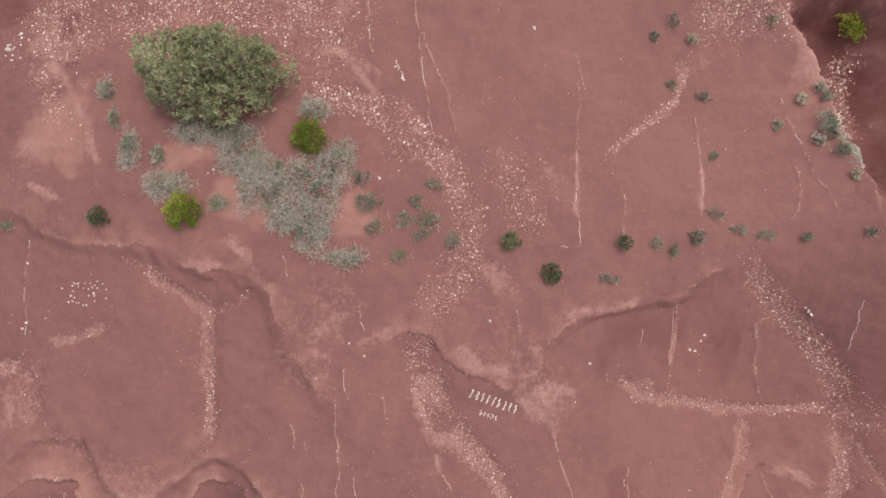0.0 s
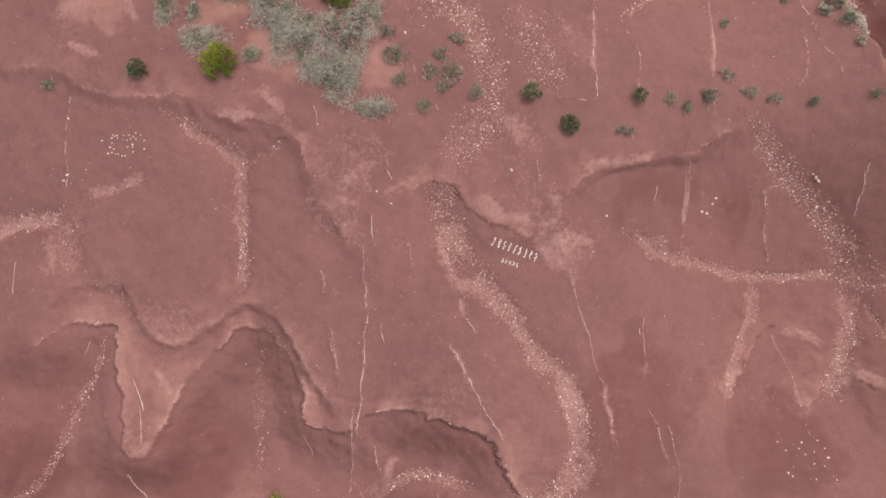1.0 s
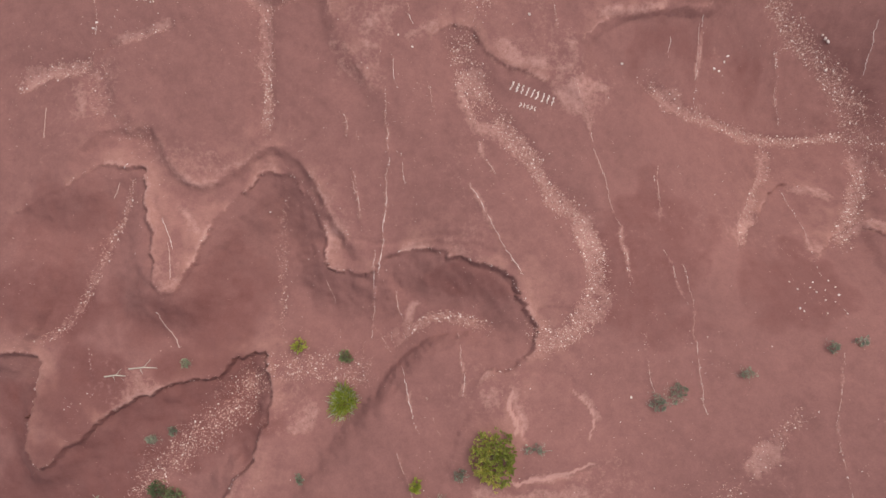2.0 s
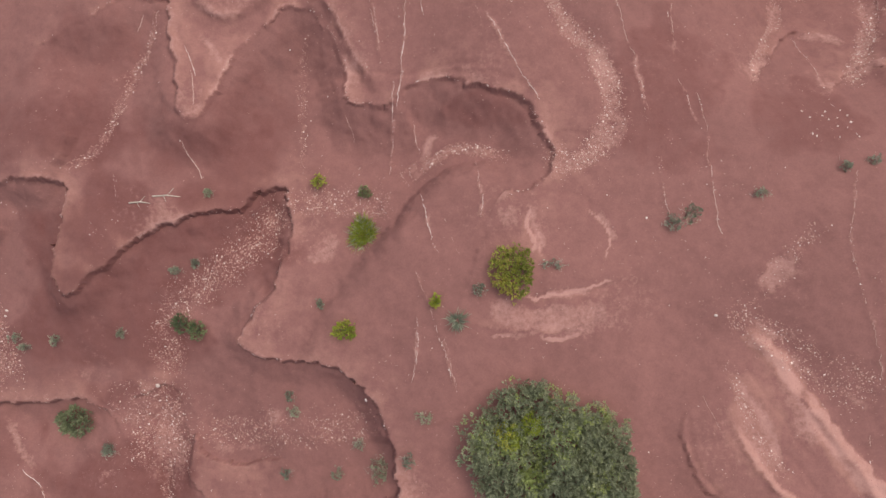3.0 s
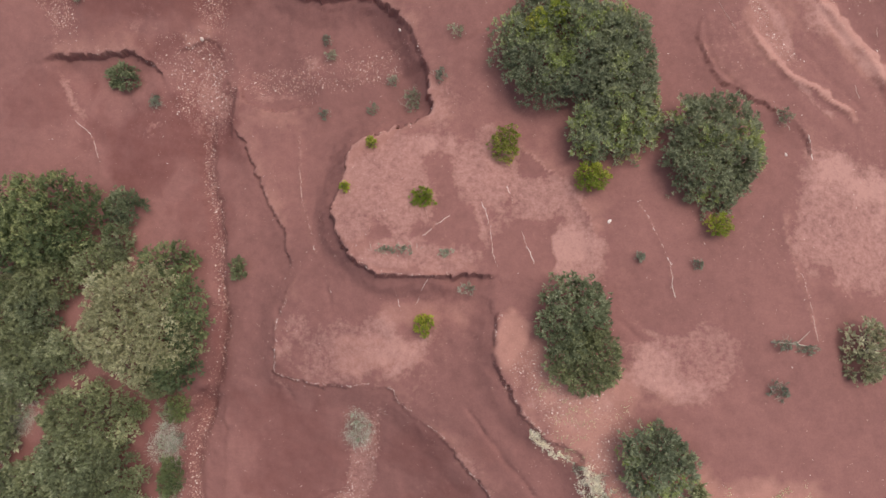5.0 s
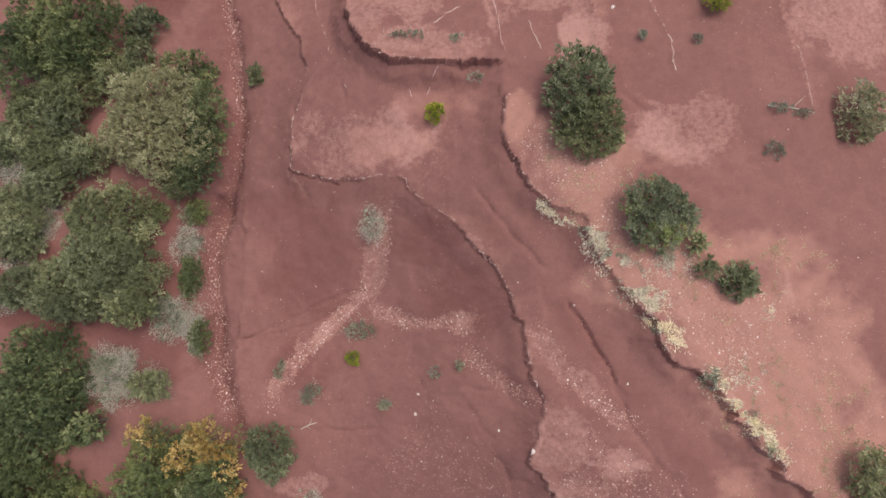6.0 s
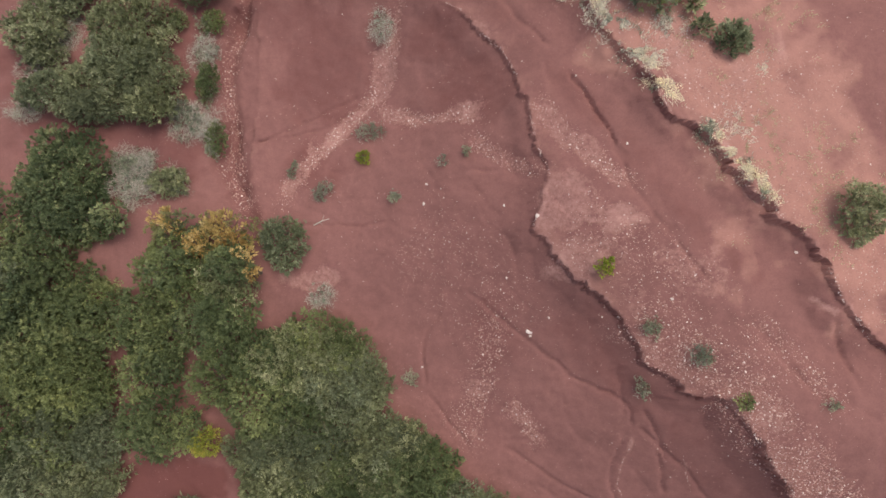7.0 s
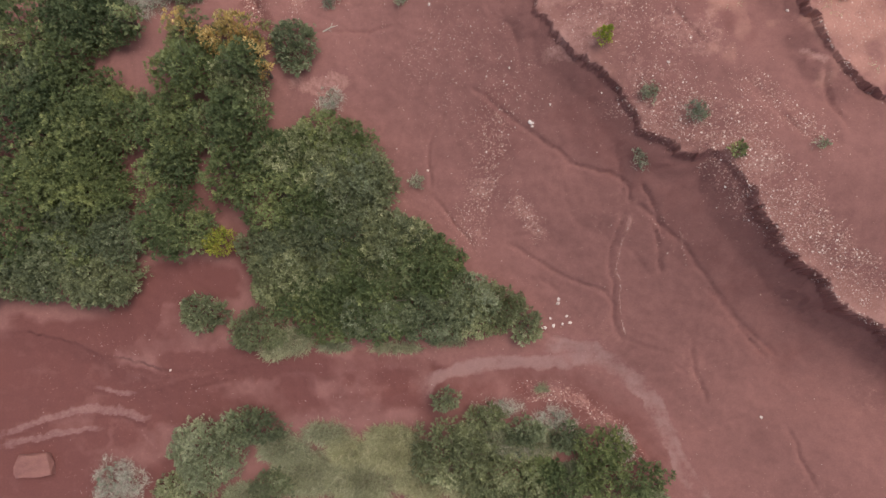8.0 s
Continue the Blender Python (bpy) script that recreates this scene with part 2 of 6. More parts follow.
def channel(half, depth, gravel, points):
    """A shallow rill with pebbles in its bed, in a wider trough."""
    near, d, along, total = beside(points, half * 3.5 + 1.6, WX, WY)
    ends = step(-0.1, min(1.0, total * 0.2), along) * step(-0.1, min(1.0, total * 0.2), total - along)
    d = np.abs(d)
    GROUND["h"][near] -= ends * (0.7 * depth * (1 - step(0.2 * half, 1.5 * half, d)) + min(1.2 * depth, 0.2) * np.exp(-(d / (0.6 + half)) ** 2))
    bed = ends * (1 - step(0.45 * half, 1.3 * half, d * (1 + 0.5 * PATCHY[near])))
    GROUND["gravel"][near] = np.maximum(GROUND["gravel"][near], gravel * bed)
    soil = "mud_and_shade" if depth > 0.24 else "pale"
    GROUND[soil][near] = np.maximum(GROUND[soil][near], (0.46 if soil == "mud_and_shade" else 0.48 if half < 0.62 else 0.28) * min(1, gravel + 0.2) * bed)


def band(kind, amount, half, points):
    """A streak of other soil along a line; also shade painted into the ground."""
    near, d, along, total = beside(points, half * 2.6 + 0.3, WX, WY)
    ends = step(-0.1, min(1.0, total * 0.25), along) * step(-0.1, min(1.0, total * 0.25), total - along)
    streak = amount * ends * np.clip(0.75 + 0.6 * PATCHY[near], 0.15, 1) * np.exp(-(d / half * (1 + 0.35 * PATCHY[near])) ** (2 if amount < 0.9 else 6))
    GROUND[kind][near] = np.maximum(GROUND[kind][near], streak)


def ridge(height, half, points, soil="ochre"):
    """A narrow crest of harder, paler mudstone: steep on the right of the line, long on the left."""
    near, d, along, total = beside(points, 4 * half, WX, WY)
    ends = step(0, 1.2, along) * step(0, 1.2, total - along)
    d = d + 0.3 * half * PATCHY[near]
    GROUND["h"][near] += height * ends * np.where(d > 0, np.exp(-(d / (0.8 * half)) ** 2), np.exp(-(d / (1.5 * half)) ** 2))
    crest = ends * step(-1.5 * half, -0.9 * half, d) * (1 - step(0.15 * half, 0.4 * half, d))
    for kind, amount in ((soil, 1.0 if soil == "ochre" else 0.6), ("pale", 0.6 if soil == "ochre" else 0)):
        GROUND[kind][near] = np.maximum(GROUND[kind][near], amount * crest)


def vein(height, points):
    """A joint in the mudstone: a thin white mineral rib, or, where height is below zero, an open crack."""
    near, d, along, total = beside(points, 0.5, VX, VY)
    ends = step(0, 0.5, along) * step(0, 0.5, total - along)
    broken = ends * step(-0.45, 0.15, lattice(WX[near], WY[near], 0.55, 81) + 0.35)
    d = np.abs(d)
    if height > 0:
        VEINS.append(points)
        GROUND["h"][near] += 0.6 * height * ends * np.exp(-(d / 0.12) ** 2)
        GROUND["pale"][near] = np.maximum(GROUND["pale"][near], 0.45 * broken * np.exp(-(d / 0.1) ** 2))
    else:
        GROUND["h"][near] += 0.85 * height * ends * np.exp(-(d / 0.08) ** 2)


def patch(kind, amount, x, y, rx, ry):
    """A stretch of other soil; also light or shade painted into the ground."""
    r = np.hypot((WX - x) / rx, (WY - y) / ry) + 0.3 * PATCHY + 0.3 * BROAD
    GROUND[kind] = np.maximum(GROUND[kind], amount * (1 - step(0.55, 1.15, r)))


def swells(x, y):
    """The long hills and hollows: heights on a coarse lattice, blended."""
    xc, yc = np.clip(x, -60, 60), np.clip(y, -120, 60)
    h = SLOPE[0] + SLOPE[1] * xc + SLOPE[2] * yc
    for j, row in enumerate(SWELLS):
        for i, height in enumerate(row):
            h = h + height * np.exp(-((x - (-24 + 8 * i)) ** 2 + (y - (10 - 8 * j)) ** 2) / 46.0)
    return h


SLOPE = (-1.096, 0.0789, -0.0012)
SWELLS = [
    [0.09, 0.76, 0.97, 0.58, -1.30, -2.81],
    [0.20, 1.21, 1.11, 0.39, 0.73, -0.96],
    [0.23, 0.88, 0.41, 0.21, -0.71, -4.28],
    [0.79, 1.76, -0.85, 0.58, -0.14, -0.12],
    [0.50, 0.81, 0.35, 0.93, -0.64, 1.18],
    [0.02, -0.97, -0.25, -0.21, 0.55, -0.47],
    [-0.28, 0.40, 2.49, 0.42, 1.44, -0.12],
    [0.12, -0.24, -1.32, 1.81, 0.87, 1.22],
    [-0.13, 0.43, -0.36, 1.97, 1.17, 0.96],
    [-0.71, -0.70, -1.47, -0.88, 3.27, 1.04],
    [-0.37, -0.41, -0.33, -1.15, -1.21, 0.83],
    [-0.69, -1.36, -1.17, -1.08, -0.41, 1.28],
]


def grown(a, b, fine, n, far):
    """Even steps from a to b, and ever longer ones beyond, as far as far."""
    inner = np.arange(a, b + fine / 2, fine)
    out = far ** (np.arange(1, n + 1) / n) - 1
    return np.concatenate([a - out[::-1], inner, inner[-1] + out])


XS, YS = grown(-27.5, 20.5, 0.09, 26, 1500), grown(-80, 13, 0.09, 26, 1500)
NX, NY = len(XS), len(YS)
GX, GY = [a.ravel() for a in np.meshgrid(XS, YS)]
# a crumbly sheet: no corner lies quite on the grid
GX, GY = [a + np.random.RandomState(2 + k).uniform(-0.03, 0.03, len(a)) for k, a in enumerate((GX, GY))]
WX = GX + 0.1 * rough(GX, GY, 1.3, 11) + 0.07 * lattice(GX, GY, 0.42, 13) + 0.045 * lattice(GX, GY, 0.19, 17)
WY = GY + 0.1 * rough(GX, GY, 1.3, 23) + 0.07 * lattice(GX, GY, 0.42, 27) + 0.045 * lattice(GX, GY, 0.19, 29)
VX, VY = GX + 0.09 * rough(GX, GY, 0.9, 31, 3), GY + 0.09 * rough(GX, GY, 0.9, 37, 3)
PATCHY, BROAD = rough(GX, GY, 1.3, 43, 4), rough(GX, GY, 3.6, 47, 3)
GROUND = {k: np.zeros(len(GX)) for k in ("h", "pale", "gravel", "ochre", "smooth", "mud_and_shade")}
VEINS, LIPS = [], []
GROUND["h"] = swells(GX, GY)
scarp((1.5, 1.9, 2.3, 2.1, 1.7), 5.5, 0.5, [(-20.70, -10.2), (-19.06, -9.5), (-17.65, -8.8), (-16.56, -8.1), (-14.93, -8.0), (-14.52, -8.3), (-14.41, -9.5), (-14.09, -10.9), (-13.93, -12.8), (-13.36, -13.4), (-12.84, -13.0), (-12.22, -11.4), (-11.37, -10.0), (-10.46, -9.1), (-9.70, -8.4), (-8.91, -8.2), (-8.20, -8.5), (-7.46, -9.7), (-6.94, -11.0), (-7.03, -11.6), (-6.71, -12.4), (-5.10, -12.7), (-4.61, -12.1), (-3.10, -11.7), (-1.20, -12.0), (0.40, -12.5), (1.10, -13.1), (1.71, -14.2), (1.91, -15.3), (1.71, -15.9), (1.10, -16.5), (0.30, -16.7), (-0.50, -17.1), (-0.70, -17.5)])
scarp(0.39, 2.0, 0.8, [(-17.77, -7.7), (-16.68, -6.7), (-15.64, -6.3), (-14.77, -6.4), (-14.08, -6.5), (-13.32, -7.9), (-12.50, -8.7), (-11.73, -8.7), (-10.60, -8.0), (-9.74, -7.3), (-9.04, -7.1), (-8.33, -7.4), (-7.70, -8.1), (-6.75, -10.0), (-5.31, -12.1)])
scarp((1.1, 1.05, 1.05, 1.4, 1.8, 1.2), 9.0, 0.4, [(-23.22, -16.1), (-21.46, -16.0), (-19.72, -15.9), (-19.08, -16.1), (-19.12, -16.8), (-19.30, -18.0), (-19.74, -19.3), (-19.79, -20.0), (-19.50, -20.6), (-19.30, -20.9), (-18.74, -20.8), (-17.92, -20.0), (-16.82, -19.2), (-15.58, -18.1), (-14.25, -17.8), (-12.89, -17.3), (-11.82, -17.1), (-10.93, -16.4), (-9.83, -16.2), (-9.54, -16.8), (-9.42, -18.9), (-9.89, -19.6), (-10.19, -20.8), (-11.04, -21.4), (-11.56, -22.6), (-11.77, -22.9), (-11.15, -23.5), (-10.40, -23.7), (-8.87, -23.9), (-7.21, -24.1), (-6.62, -24.6), (-5.83, -25.2), (-5.35, -26.2), (-4.85, -27.6), (-4.66, -28.8), (-4.76, -29.5), (-6.10, -30.1), (-8.13, -30.7), (-8.47, -32.2), (-8.91, -33.2), (-9.02, -34.4), (-8.48, -35.4), (-7.78, -36.1), (-6.81, -36.6), (-5.46, -36.8), (-3.70, -36.9), (-2.10, -37.0)])
scarp(1.2, 2.2, 0.2, [(-23.68, -26.1), (-22.54, -25.8), (-21.59, -25.9), (-19.59, -25.7), (-19.07, -25.9), (-18.26, -26.4), (-17.88, -27.1)])
scarp(0.56, 2.0, 0.3, [(-17.14, -25.9), (-16.10, -25.2), (-15.70, -25.0), (-15.15, -25.4), (-15.00, -26.0)])
scarp(0.68, 3.0, 0.3, [(-9.84, -28.3), (-12.08, -28.7), (-13.78, -28.1), (-14.31, -27.2), (-14.36, -28.9), (-13.44, -31.4), (-12.44, -33.3), (-11.87, -34.3), (-10.85, -36.5)])
scarp((0.62, 0.6, 0.75, 1.2, 2.5, 2.9), 6.5, 0.3, [(-10.57, -36.5), (-10.83, -36.9), (-11.26, -37.8), (-11.71, -39.0), (-11.86, -40.6), (-11.43, -41.3), (-9.20, -41.6), (-6.82, -41.6), (-6.25, -42.2), (-4.79, -43.3), (-3.60, -44.7), (-2.41, -46.0), (-1.81, -47.3), (-1.42, -48.4), (-1.22, -49.6), (-0.83, -51.0), (-0.73, -51.8), (-1.22, -53.1), (-1.42, -54.0), (-0.83, -54.3), (-0.14, -55.5), (1.13, -56.6), (2.18, -57.8), (2.82, -58.9), (3.08, -59.6), (4.00, -60.2), (4.73, -60.8), (5.68, -60.8), (6.60, -61.9), (7.19, -63.0), (8.40, -64.6), (8.97, -65.1), (10.89, -66.9), (12.55, -68.2), (14.26, -69.5), (17.15, -71.9), (20.66, -74.9)])
scarp((0.6, 1.1, 1.3, 1.2), 5.0, 0.35, [(-0.48, -38.1), (-1.49, -38.4), (-2.00, -38.5), (-2.10, -39.8), (-1.90, -41.0), (-1.30, -42.0), (-0.61, -42.7), (0.19, -43.5), (1.09, -43.8), (1.03, -44.5), (1.4, -45.2), (2.05, -46.25), (2.65, -47.1), (3.25, -47.8), (3.75, -48.7), (4.3, -49.6), (5.1, -49.9), (5.65, -50.7), (6.2, -51.5), (6.8, -52.3), (7.3, -53.0), (7.8, -53.6), (8.4, -54.1), (9.0, -54.7), (9.4, -55.8), (9.8, -57.2), (11.0, -58.6), (12.0, -59.5)])
scarp(3.13, 8.0, 0.4, [(18.97, 2.7), (18.35, 4.3), (17.92, 6.1), (17.47, 8.2), (16.73, 10.5), (16.01, 11.7), (15.17, 12.9)])
scarp(0.35, 3.5, 1.0, [(4.37, -5.1), (4.07, -4.2), (4.16, -2.7), (4.56, -2.1), (6.06, -1.3), (8.57, -1.0), (10.36, -0.4), (12.31, 0.7)])
scarp(0.34, 3.0, 1.1, [(-21.29, 3.0), (-20.03, 2.9), (-17.35, 2.8), (-15.67, 1.8), (-13.68, 1.3), (-11.84, 1.3), (-9.76, 0.5), (-7.91, 0.1), (-6.76, -0.6), (-6.45, -2.0), (-6.13, -2.9), (-5.29, -4.0), (-4.35, -5.5)])
scarp(0.5, 2.0, 0.4, [(-2.51, -3.2), (-2.31, -2.6), (-1.91, -2.3), (-0.80, -2.2), (-0.10, -2.7), (0.30, -3.4), (1.79, -4.2), (3.67, -4.7), (4.38, -5.8)])
scarp(0.6, 2.5, 0.3, [(14.62, -12.4), (15.39, -11.5), (16.16, -10.9), (17.02, -10.4), (17.74, -10.8), (18.17, -11.2)])
scarp(0.62, 2.5, 0.3, [(10.94, -12.0), (11.65, -11.0), (13.32, -9.4), (14.20, -8.5), (15.62, -8.7), (16.26, -9.4)])
scarp(0.6, 1.6, 0.25, [(7.28, -25.5), (6.97, -25.9), (7.03, -27.2), (7.60, -28.5), (8.78, -29.6), (10.10, -30.2), (10.72, -30.9), (10.84, -32.1), (10.75, -32.9)])
scarp(0.25, 1.2, 0.4, [(-1.50, -22.0), (-1.10, -22.3), (0.80, -22.5), (2.94, -22.3), (4.07, -21.8), (5.53, -21.0)])
scarp(0.41, 1.2, 0.4, [(2.02, -19.8), (1.30, -19.0), (1.00, -18.3), (1.20, -17.4)])
scarp(0.1, 2.0, 0.9, [(9.31, -34.1), (9.44, -35.9), (9.68, -37.6), (10.24, -39.7)])
scarp(0.15, 1.5, 0.9, [(-1.69, -30.4), (0.13, -32.1), (1.24, -33.3), (1.95, -34.9), (2.16, -36.5), (3.06, -38.2)])
scarp(0.5, 4.0, 0.4, [(-30.7, -67.9), (-28.8, -68.1), (-27.0, -68.4), (-25.0, -68.9), (-23.0, -69.6), (-20.8, -70.2), (-19.6, -70.9)], 0.25)
scarp(0.3, 3.0, 0.4, [(-23.2, -71.7), (-21.2, -71.4), (-19.3, -71.0), (-17.2, -70.5), (-15.2, -70.1), (-12.6, -69.9), (-8.2, -69.6), (-3.9, -69.4)], 0.25)
scarp(0.4, 1.5, 0.3, [(-14.4, -39.5), (-14.45, -41.2), (-14.5, -44.8), (-14.6, -47.4), (-14.75, -49.8), (-14.6, -51.0)], 0.4)
scarp(0.35, 2.0, 0.5, [(-0.84, -69.3), (1.31, -69.0), (3.09, -69.1), (5.33, -69.7), (6.40, -71.1), (7.13, -73.2)], 0.35)
scarp(0.35, 1.5, 0.7, [(4.54, -75.7), (2.93, -73.5), (0.53, -72.1), (-2.59, -71.7), (-6.54, -71.6), (-9.94, -71.9)], 0.2)
scarp(0.3, 3.0, 0.9, [(14.41, -29.3), (12.91, -27.6), (11.80, -26.2), (11.50, -25.1), (10.57, -23.8), (9.73, -22.6)])
channel(0.30, 0.14, 0.8, [(-12.2, 0.7), (-11.0, -0.3), (-9.9, -0.95), (-9.4, -1.5), (-9.4, -3.0), (-9.35, -4.8), (-9.55, -6.9)])
channel(0.18, 0.1, 0.5, [(-7.5, -0.5), (-8.5, -0.95), (-9.3, -1.4)])
channel(0.41, 0.12, 0.8, [(-20.52, -4.4), (-20.03, -4.1), (-18.66, -3.7), (-17.01, -3.4)])
channel(0.16, 0.1, 0.3, [(-13.14, -2.1), (-15.46, -2.7), (-16.81, -3.3)])
channel(0.47, 0.15, 0.3, [(-17.01, -3.4), (-16.60, -4.6), (-15.84, -6.2), (-14.75, -6.7), (-14.86, -7.7)])
channel(0.27, 0.06, 0.6, [(-15.17, -8.5), (-15.57, -10.1), (-16.19, -11.3), (-17.61, -14.5), (-19.06, -15.4)])
channel(0.20, 0.05, 0.45, [(-8.98, -9.1), (-9.17, -12.5), (-9.28, -15.6)])
channel(0.71, 0.12, 0.95, [(-1.20, -2.7), (-0.70, -4.4), (0.10, -5.8)])
channel(0.52, 0.12, 0.8, [(0.10, -5.8), (1.79, -7.7), (2.90, -9.6), (4.23, -10.4)])
channel(0.59, 0.12, 1.0, [(3.31, -9.6), (4.24, -10.9), (4.67, -12.8), (4.07, -14.5), (2.73, -15.4), (1.81, -15.1)])
channel(0.69, 0.14, 0.9, [(13.28, 0.7), (14.48, -0.8), (16.73, -2.7), (17.92, -4.5), (18.09, -6.1)])
channel(0.35, 0.14, 0.9, [(7.08, -4.1), (8.52, -5.0), (10.94, -5.6), (14.25, -6.1), (16.77, -6.1), (18.18, -5.8)])
channel(0.72, 0.1, 0.8, [(17.99, -6.1), (18.88, -6.2), (20.05, -6.5)])
channel(0.30, 0.16, 0.8, [(14.04, -6.1), (13.38, -8.2), (12.08, -10.1), (11.34, -11.7)])
channel(0.41, 0.15, 0.8, [(18.28, -6.6), (17.62, -8.9), (15.75, -11.7)])
channel(0.13, 0.08, 0.7, [(18.56, -7.2), (19.00, -8.9), (19.27, -9.8)])
channel(1.59, 0.1, 1.0, [(-17.25, 10.2), (-15.37, 11.2), (-11.80, 11.3), (-8.41, 11.2), (-6.01, 10.5), (-3.93, 10.0)])
channel(0.72, 0.05, 0.95, [(-5.46, 7.4), (-2.96, 6.7), (-0.59, 5.1), (0.50, 3.7), (0.89, 2.6)])
channel(0.79, 0.06, 1.0, [(0.99, 3.0), (0.99, 1.4), (0.40, -0.1), (-0.50, -1.3)])
channel(0.90, 0.04, 0.55, [(2.19, 4.4), (3.09, 3.5), (3.28, 2.1)])
channel(0.69, 0.04, 0.4, [(-17.15, 9.2), (-16.09, 7.3), (-14.50, 5.3)])
channel(0.27, 0.1, 0.9, [(11.23, 10.0), (10.16, 7.8), (7.71, 5.9), (6.73, 5.0)])
channel(0.86, 0.04, 1.0, [(11.32, 11.8), (14.06, 12.1), (16.57, 11.8)])
channel(0.64, 0.1, 0.8, [(19.13, 10.7), (18.95, 8.6), (18.73, 6.5)])
channel(0.73, 0.2, 0.8, [(-9.82, -16.8), (-10.91, -18.1), (-12.92, -19.9), (-14.47, -21.2), (-15.22, -22.5), (-15.39, -24.7)])
channel(1.39, 0.1, 0.9, [(-16.55, -26.0), (-16.11, -26.9), (-16.15, -28.4)])
channel(0.36, 0.35, 0.8, [(-15.87, -28.6), (-15.87, -29.5), (-15.76, -32.0), (-15.08, -34.3), (-14.77, -37.1), (-14.55, -39.5), (-15.26, -42.0), (-15.88, -44.1)])
channel(0.47, 0.35, 0.7, [(-15.26, -42.0), (-16.11, -44.9), (-15.95, -47.7), (-16.10, -50.4), (-15.09, -52.4)])
channel(0.55, 0.3, 0.7, [(-16.04, -47.7), (-15.54, -50.4), (-14.90, -52.9), (-14.24, -53.7)])
channel(0.63, 0.06, 0.9, [(-9.35, -16.8), (-8.11, -16.8), (-5.07, -17.0)])
channel(0.37, 0.06, 0.7, [(-4.48, -15.8), (-3.09, -14.9), (-1.60, -14.5), (0.30, -15.1)])
channel(0.71, 0.05, 0.7, [(-13.83, -27.1), (-11.75, -27.2), (-10.01, -27.2), (-7.81, -27.1), (-6.17, -26.6)])
channel(0.79, 0.08, 0.8, [(-23.55, -21.0), (-23.16, -22.8), (-22.48, -24.7)])
channel(0.49, 0.14, 0.9, [(-7.5, -42.7), (-7.75, -44.6), (-8.3, -46.3), (-9.3, -47.5), (-10.6, -48.7), (-11.7, -49.8), (-12.8, -51.1), (-13.3, -52.2)])
channel(0.45, 0.06, 0.8, [(-8.6, -47.3), (-7.3, -48.0), (-5.8, -48.3), (-4.5, -48.2), (-3.2, -48.4)])
channel(0.49, 0.1, 0.6, [(-4.10, -49.4), (-2.21, -50.7), (-1.22, -51.4)])
channel(0.46, 0.05, 0.8, [(-1.22, -48.1), (-0.14, -49.6), (1.06, -51.1), (2.80, -52.2)])
channel(1.27, 0.04, 1.0, [(2.39, -57.5), (4.17, -58.9), (5.84, -59.9), (6.74, -61.0), (7.90, -62.8), (9.91, -64.6)])
channel(0.79, 0.04, 0.6, [(6.57, -57.6), (8.01, -59.2), (9.54, -60.9)])
channel(1.06, 0.04, 0.9, [(8.22, -63.2), (10.04, -64.8), (12.59, -67.0)])
channel(1.32, 0.04, 0.75, [(-0.99, -39.8), (1.40, -42.7), (4.41, -46.1), (6.02, -48.4), (7.13, -50.4)])
channel(0.33, 0.1, 0.5, [(12.89, -18.2), (11.32, -19.6), (10.41, -20.8)])
channel(0.93, 0.05, 0.5, [(9.07, -21.5), (11.22, -23.3), (14.52, -25.2)])
channel(0.86, 0.05, 0.5, [(-2.91, -57.5), (-3.41, -60.7), (-4.21, -63.0), (-4.02, -64.2)])
channel(0.57, 0.03, 0.6, [(-2.43, -61.8), (-0.80, -63.9)])
channel(0.58, 0.03, 0.6, [(-2.01, -71.7), (0.53, -72.0), (2.73, -73.6), (3.63, -75.1)])
channel(1.84, 0.02, 0.3, [(-0.04, -53.6), (2.56, -55.0), (5.30, -57.1)])
channel(2.60, 0.02, 0.16, [(-7.43, -53.7), (-4.20, -55.8), (-2.22, -59.0)])
ridge(0.22, 0.3, [(9.5, -22.3), (10.2, -22.9), (11.1, -23.9), (11.6, -24.6)])
ridge(0.25, 0.3, [(11.5, -24.7), (12.2, -25.8), (13.1, -27.1), (14.3, -28.9), (15.0, -30.0)])
ridge(0.12, 0.2, [(8.8, -25.9), (9.5, -27.4), (10.4, -28.6), (11.8, -29.6), (13.0, -31.0)])
channel(0.3, 0.03, 0.75, [(8.9, -24.0), (9.4, -25.6), (10.0, -27.0), (10.8, -28.2)])
band('ochre', 1.0, 0.32, [(14.72, -29.4), (13.31, -27.7), (11.99, -25.8)])
band('ochre', 1.0, 0.33, [(11.79, -24.9), (10.94, -23.7), (9.92, -22.7)])
band('pale', 0.64, 0.31, [(8.92, -24.0), (10.24, -26.3), (10.71, -28.5)])
band('pale', 0.64, 0.31, [(9.74, -21.7), (11.59, -23.6), (14.38, -25.9)])
band('pale', 0.64, 0.31, [(-1.10, -22.1), (1.00, -22.4), (3.35, -22.1)])
band('pale', 0.64, 0.31, [(8.57, -25.8), (9.73, -27.2), (10.71, -29.0), (12.18, -30.7)])
band('pale', 0.64, 0.31, [(1.10, -17.1), (1.20, -18.0), (1.41, -19.3)])
band('pale', 0.64, 0.31, [(4.08, -20.2), (5.33, -20.5), (6.05, -21.2)])
band('pale', 0.64, 0.31, [(1.71, -21.0), (3.46, -20.8)])
band('pale', 0.64, 0.31, [(3.77, -17.5), (4.60, -18.8)])
band('pale', 0.64, 0.36, [(-17.49, -3.3), (-16.40, -4.6), (-16.04, -6.2), (-14.86, -6.4)])
band('pale', 0.64, 0.35, [(-6.76, -1.4), (-6.33, -3.0), (-5.18, -3.9)])
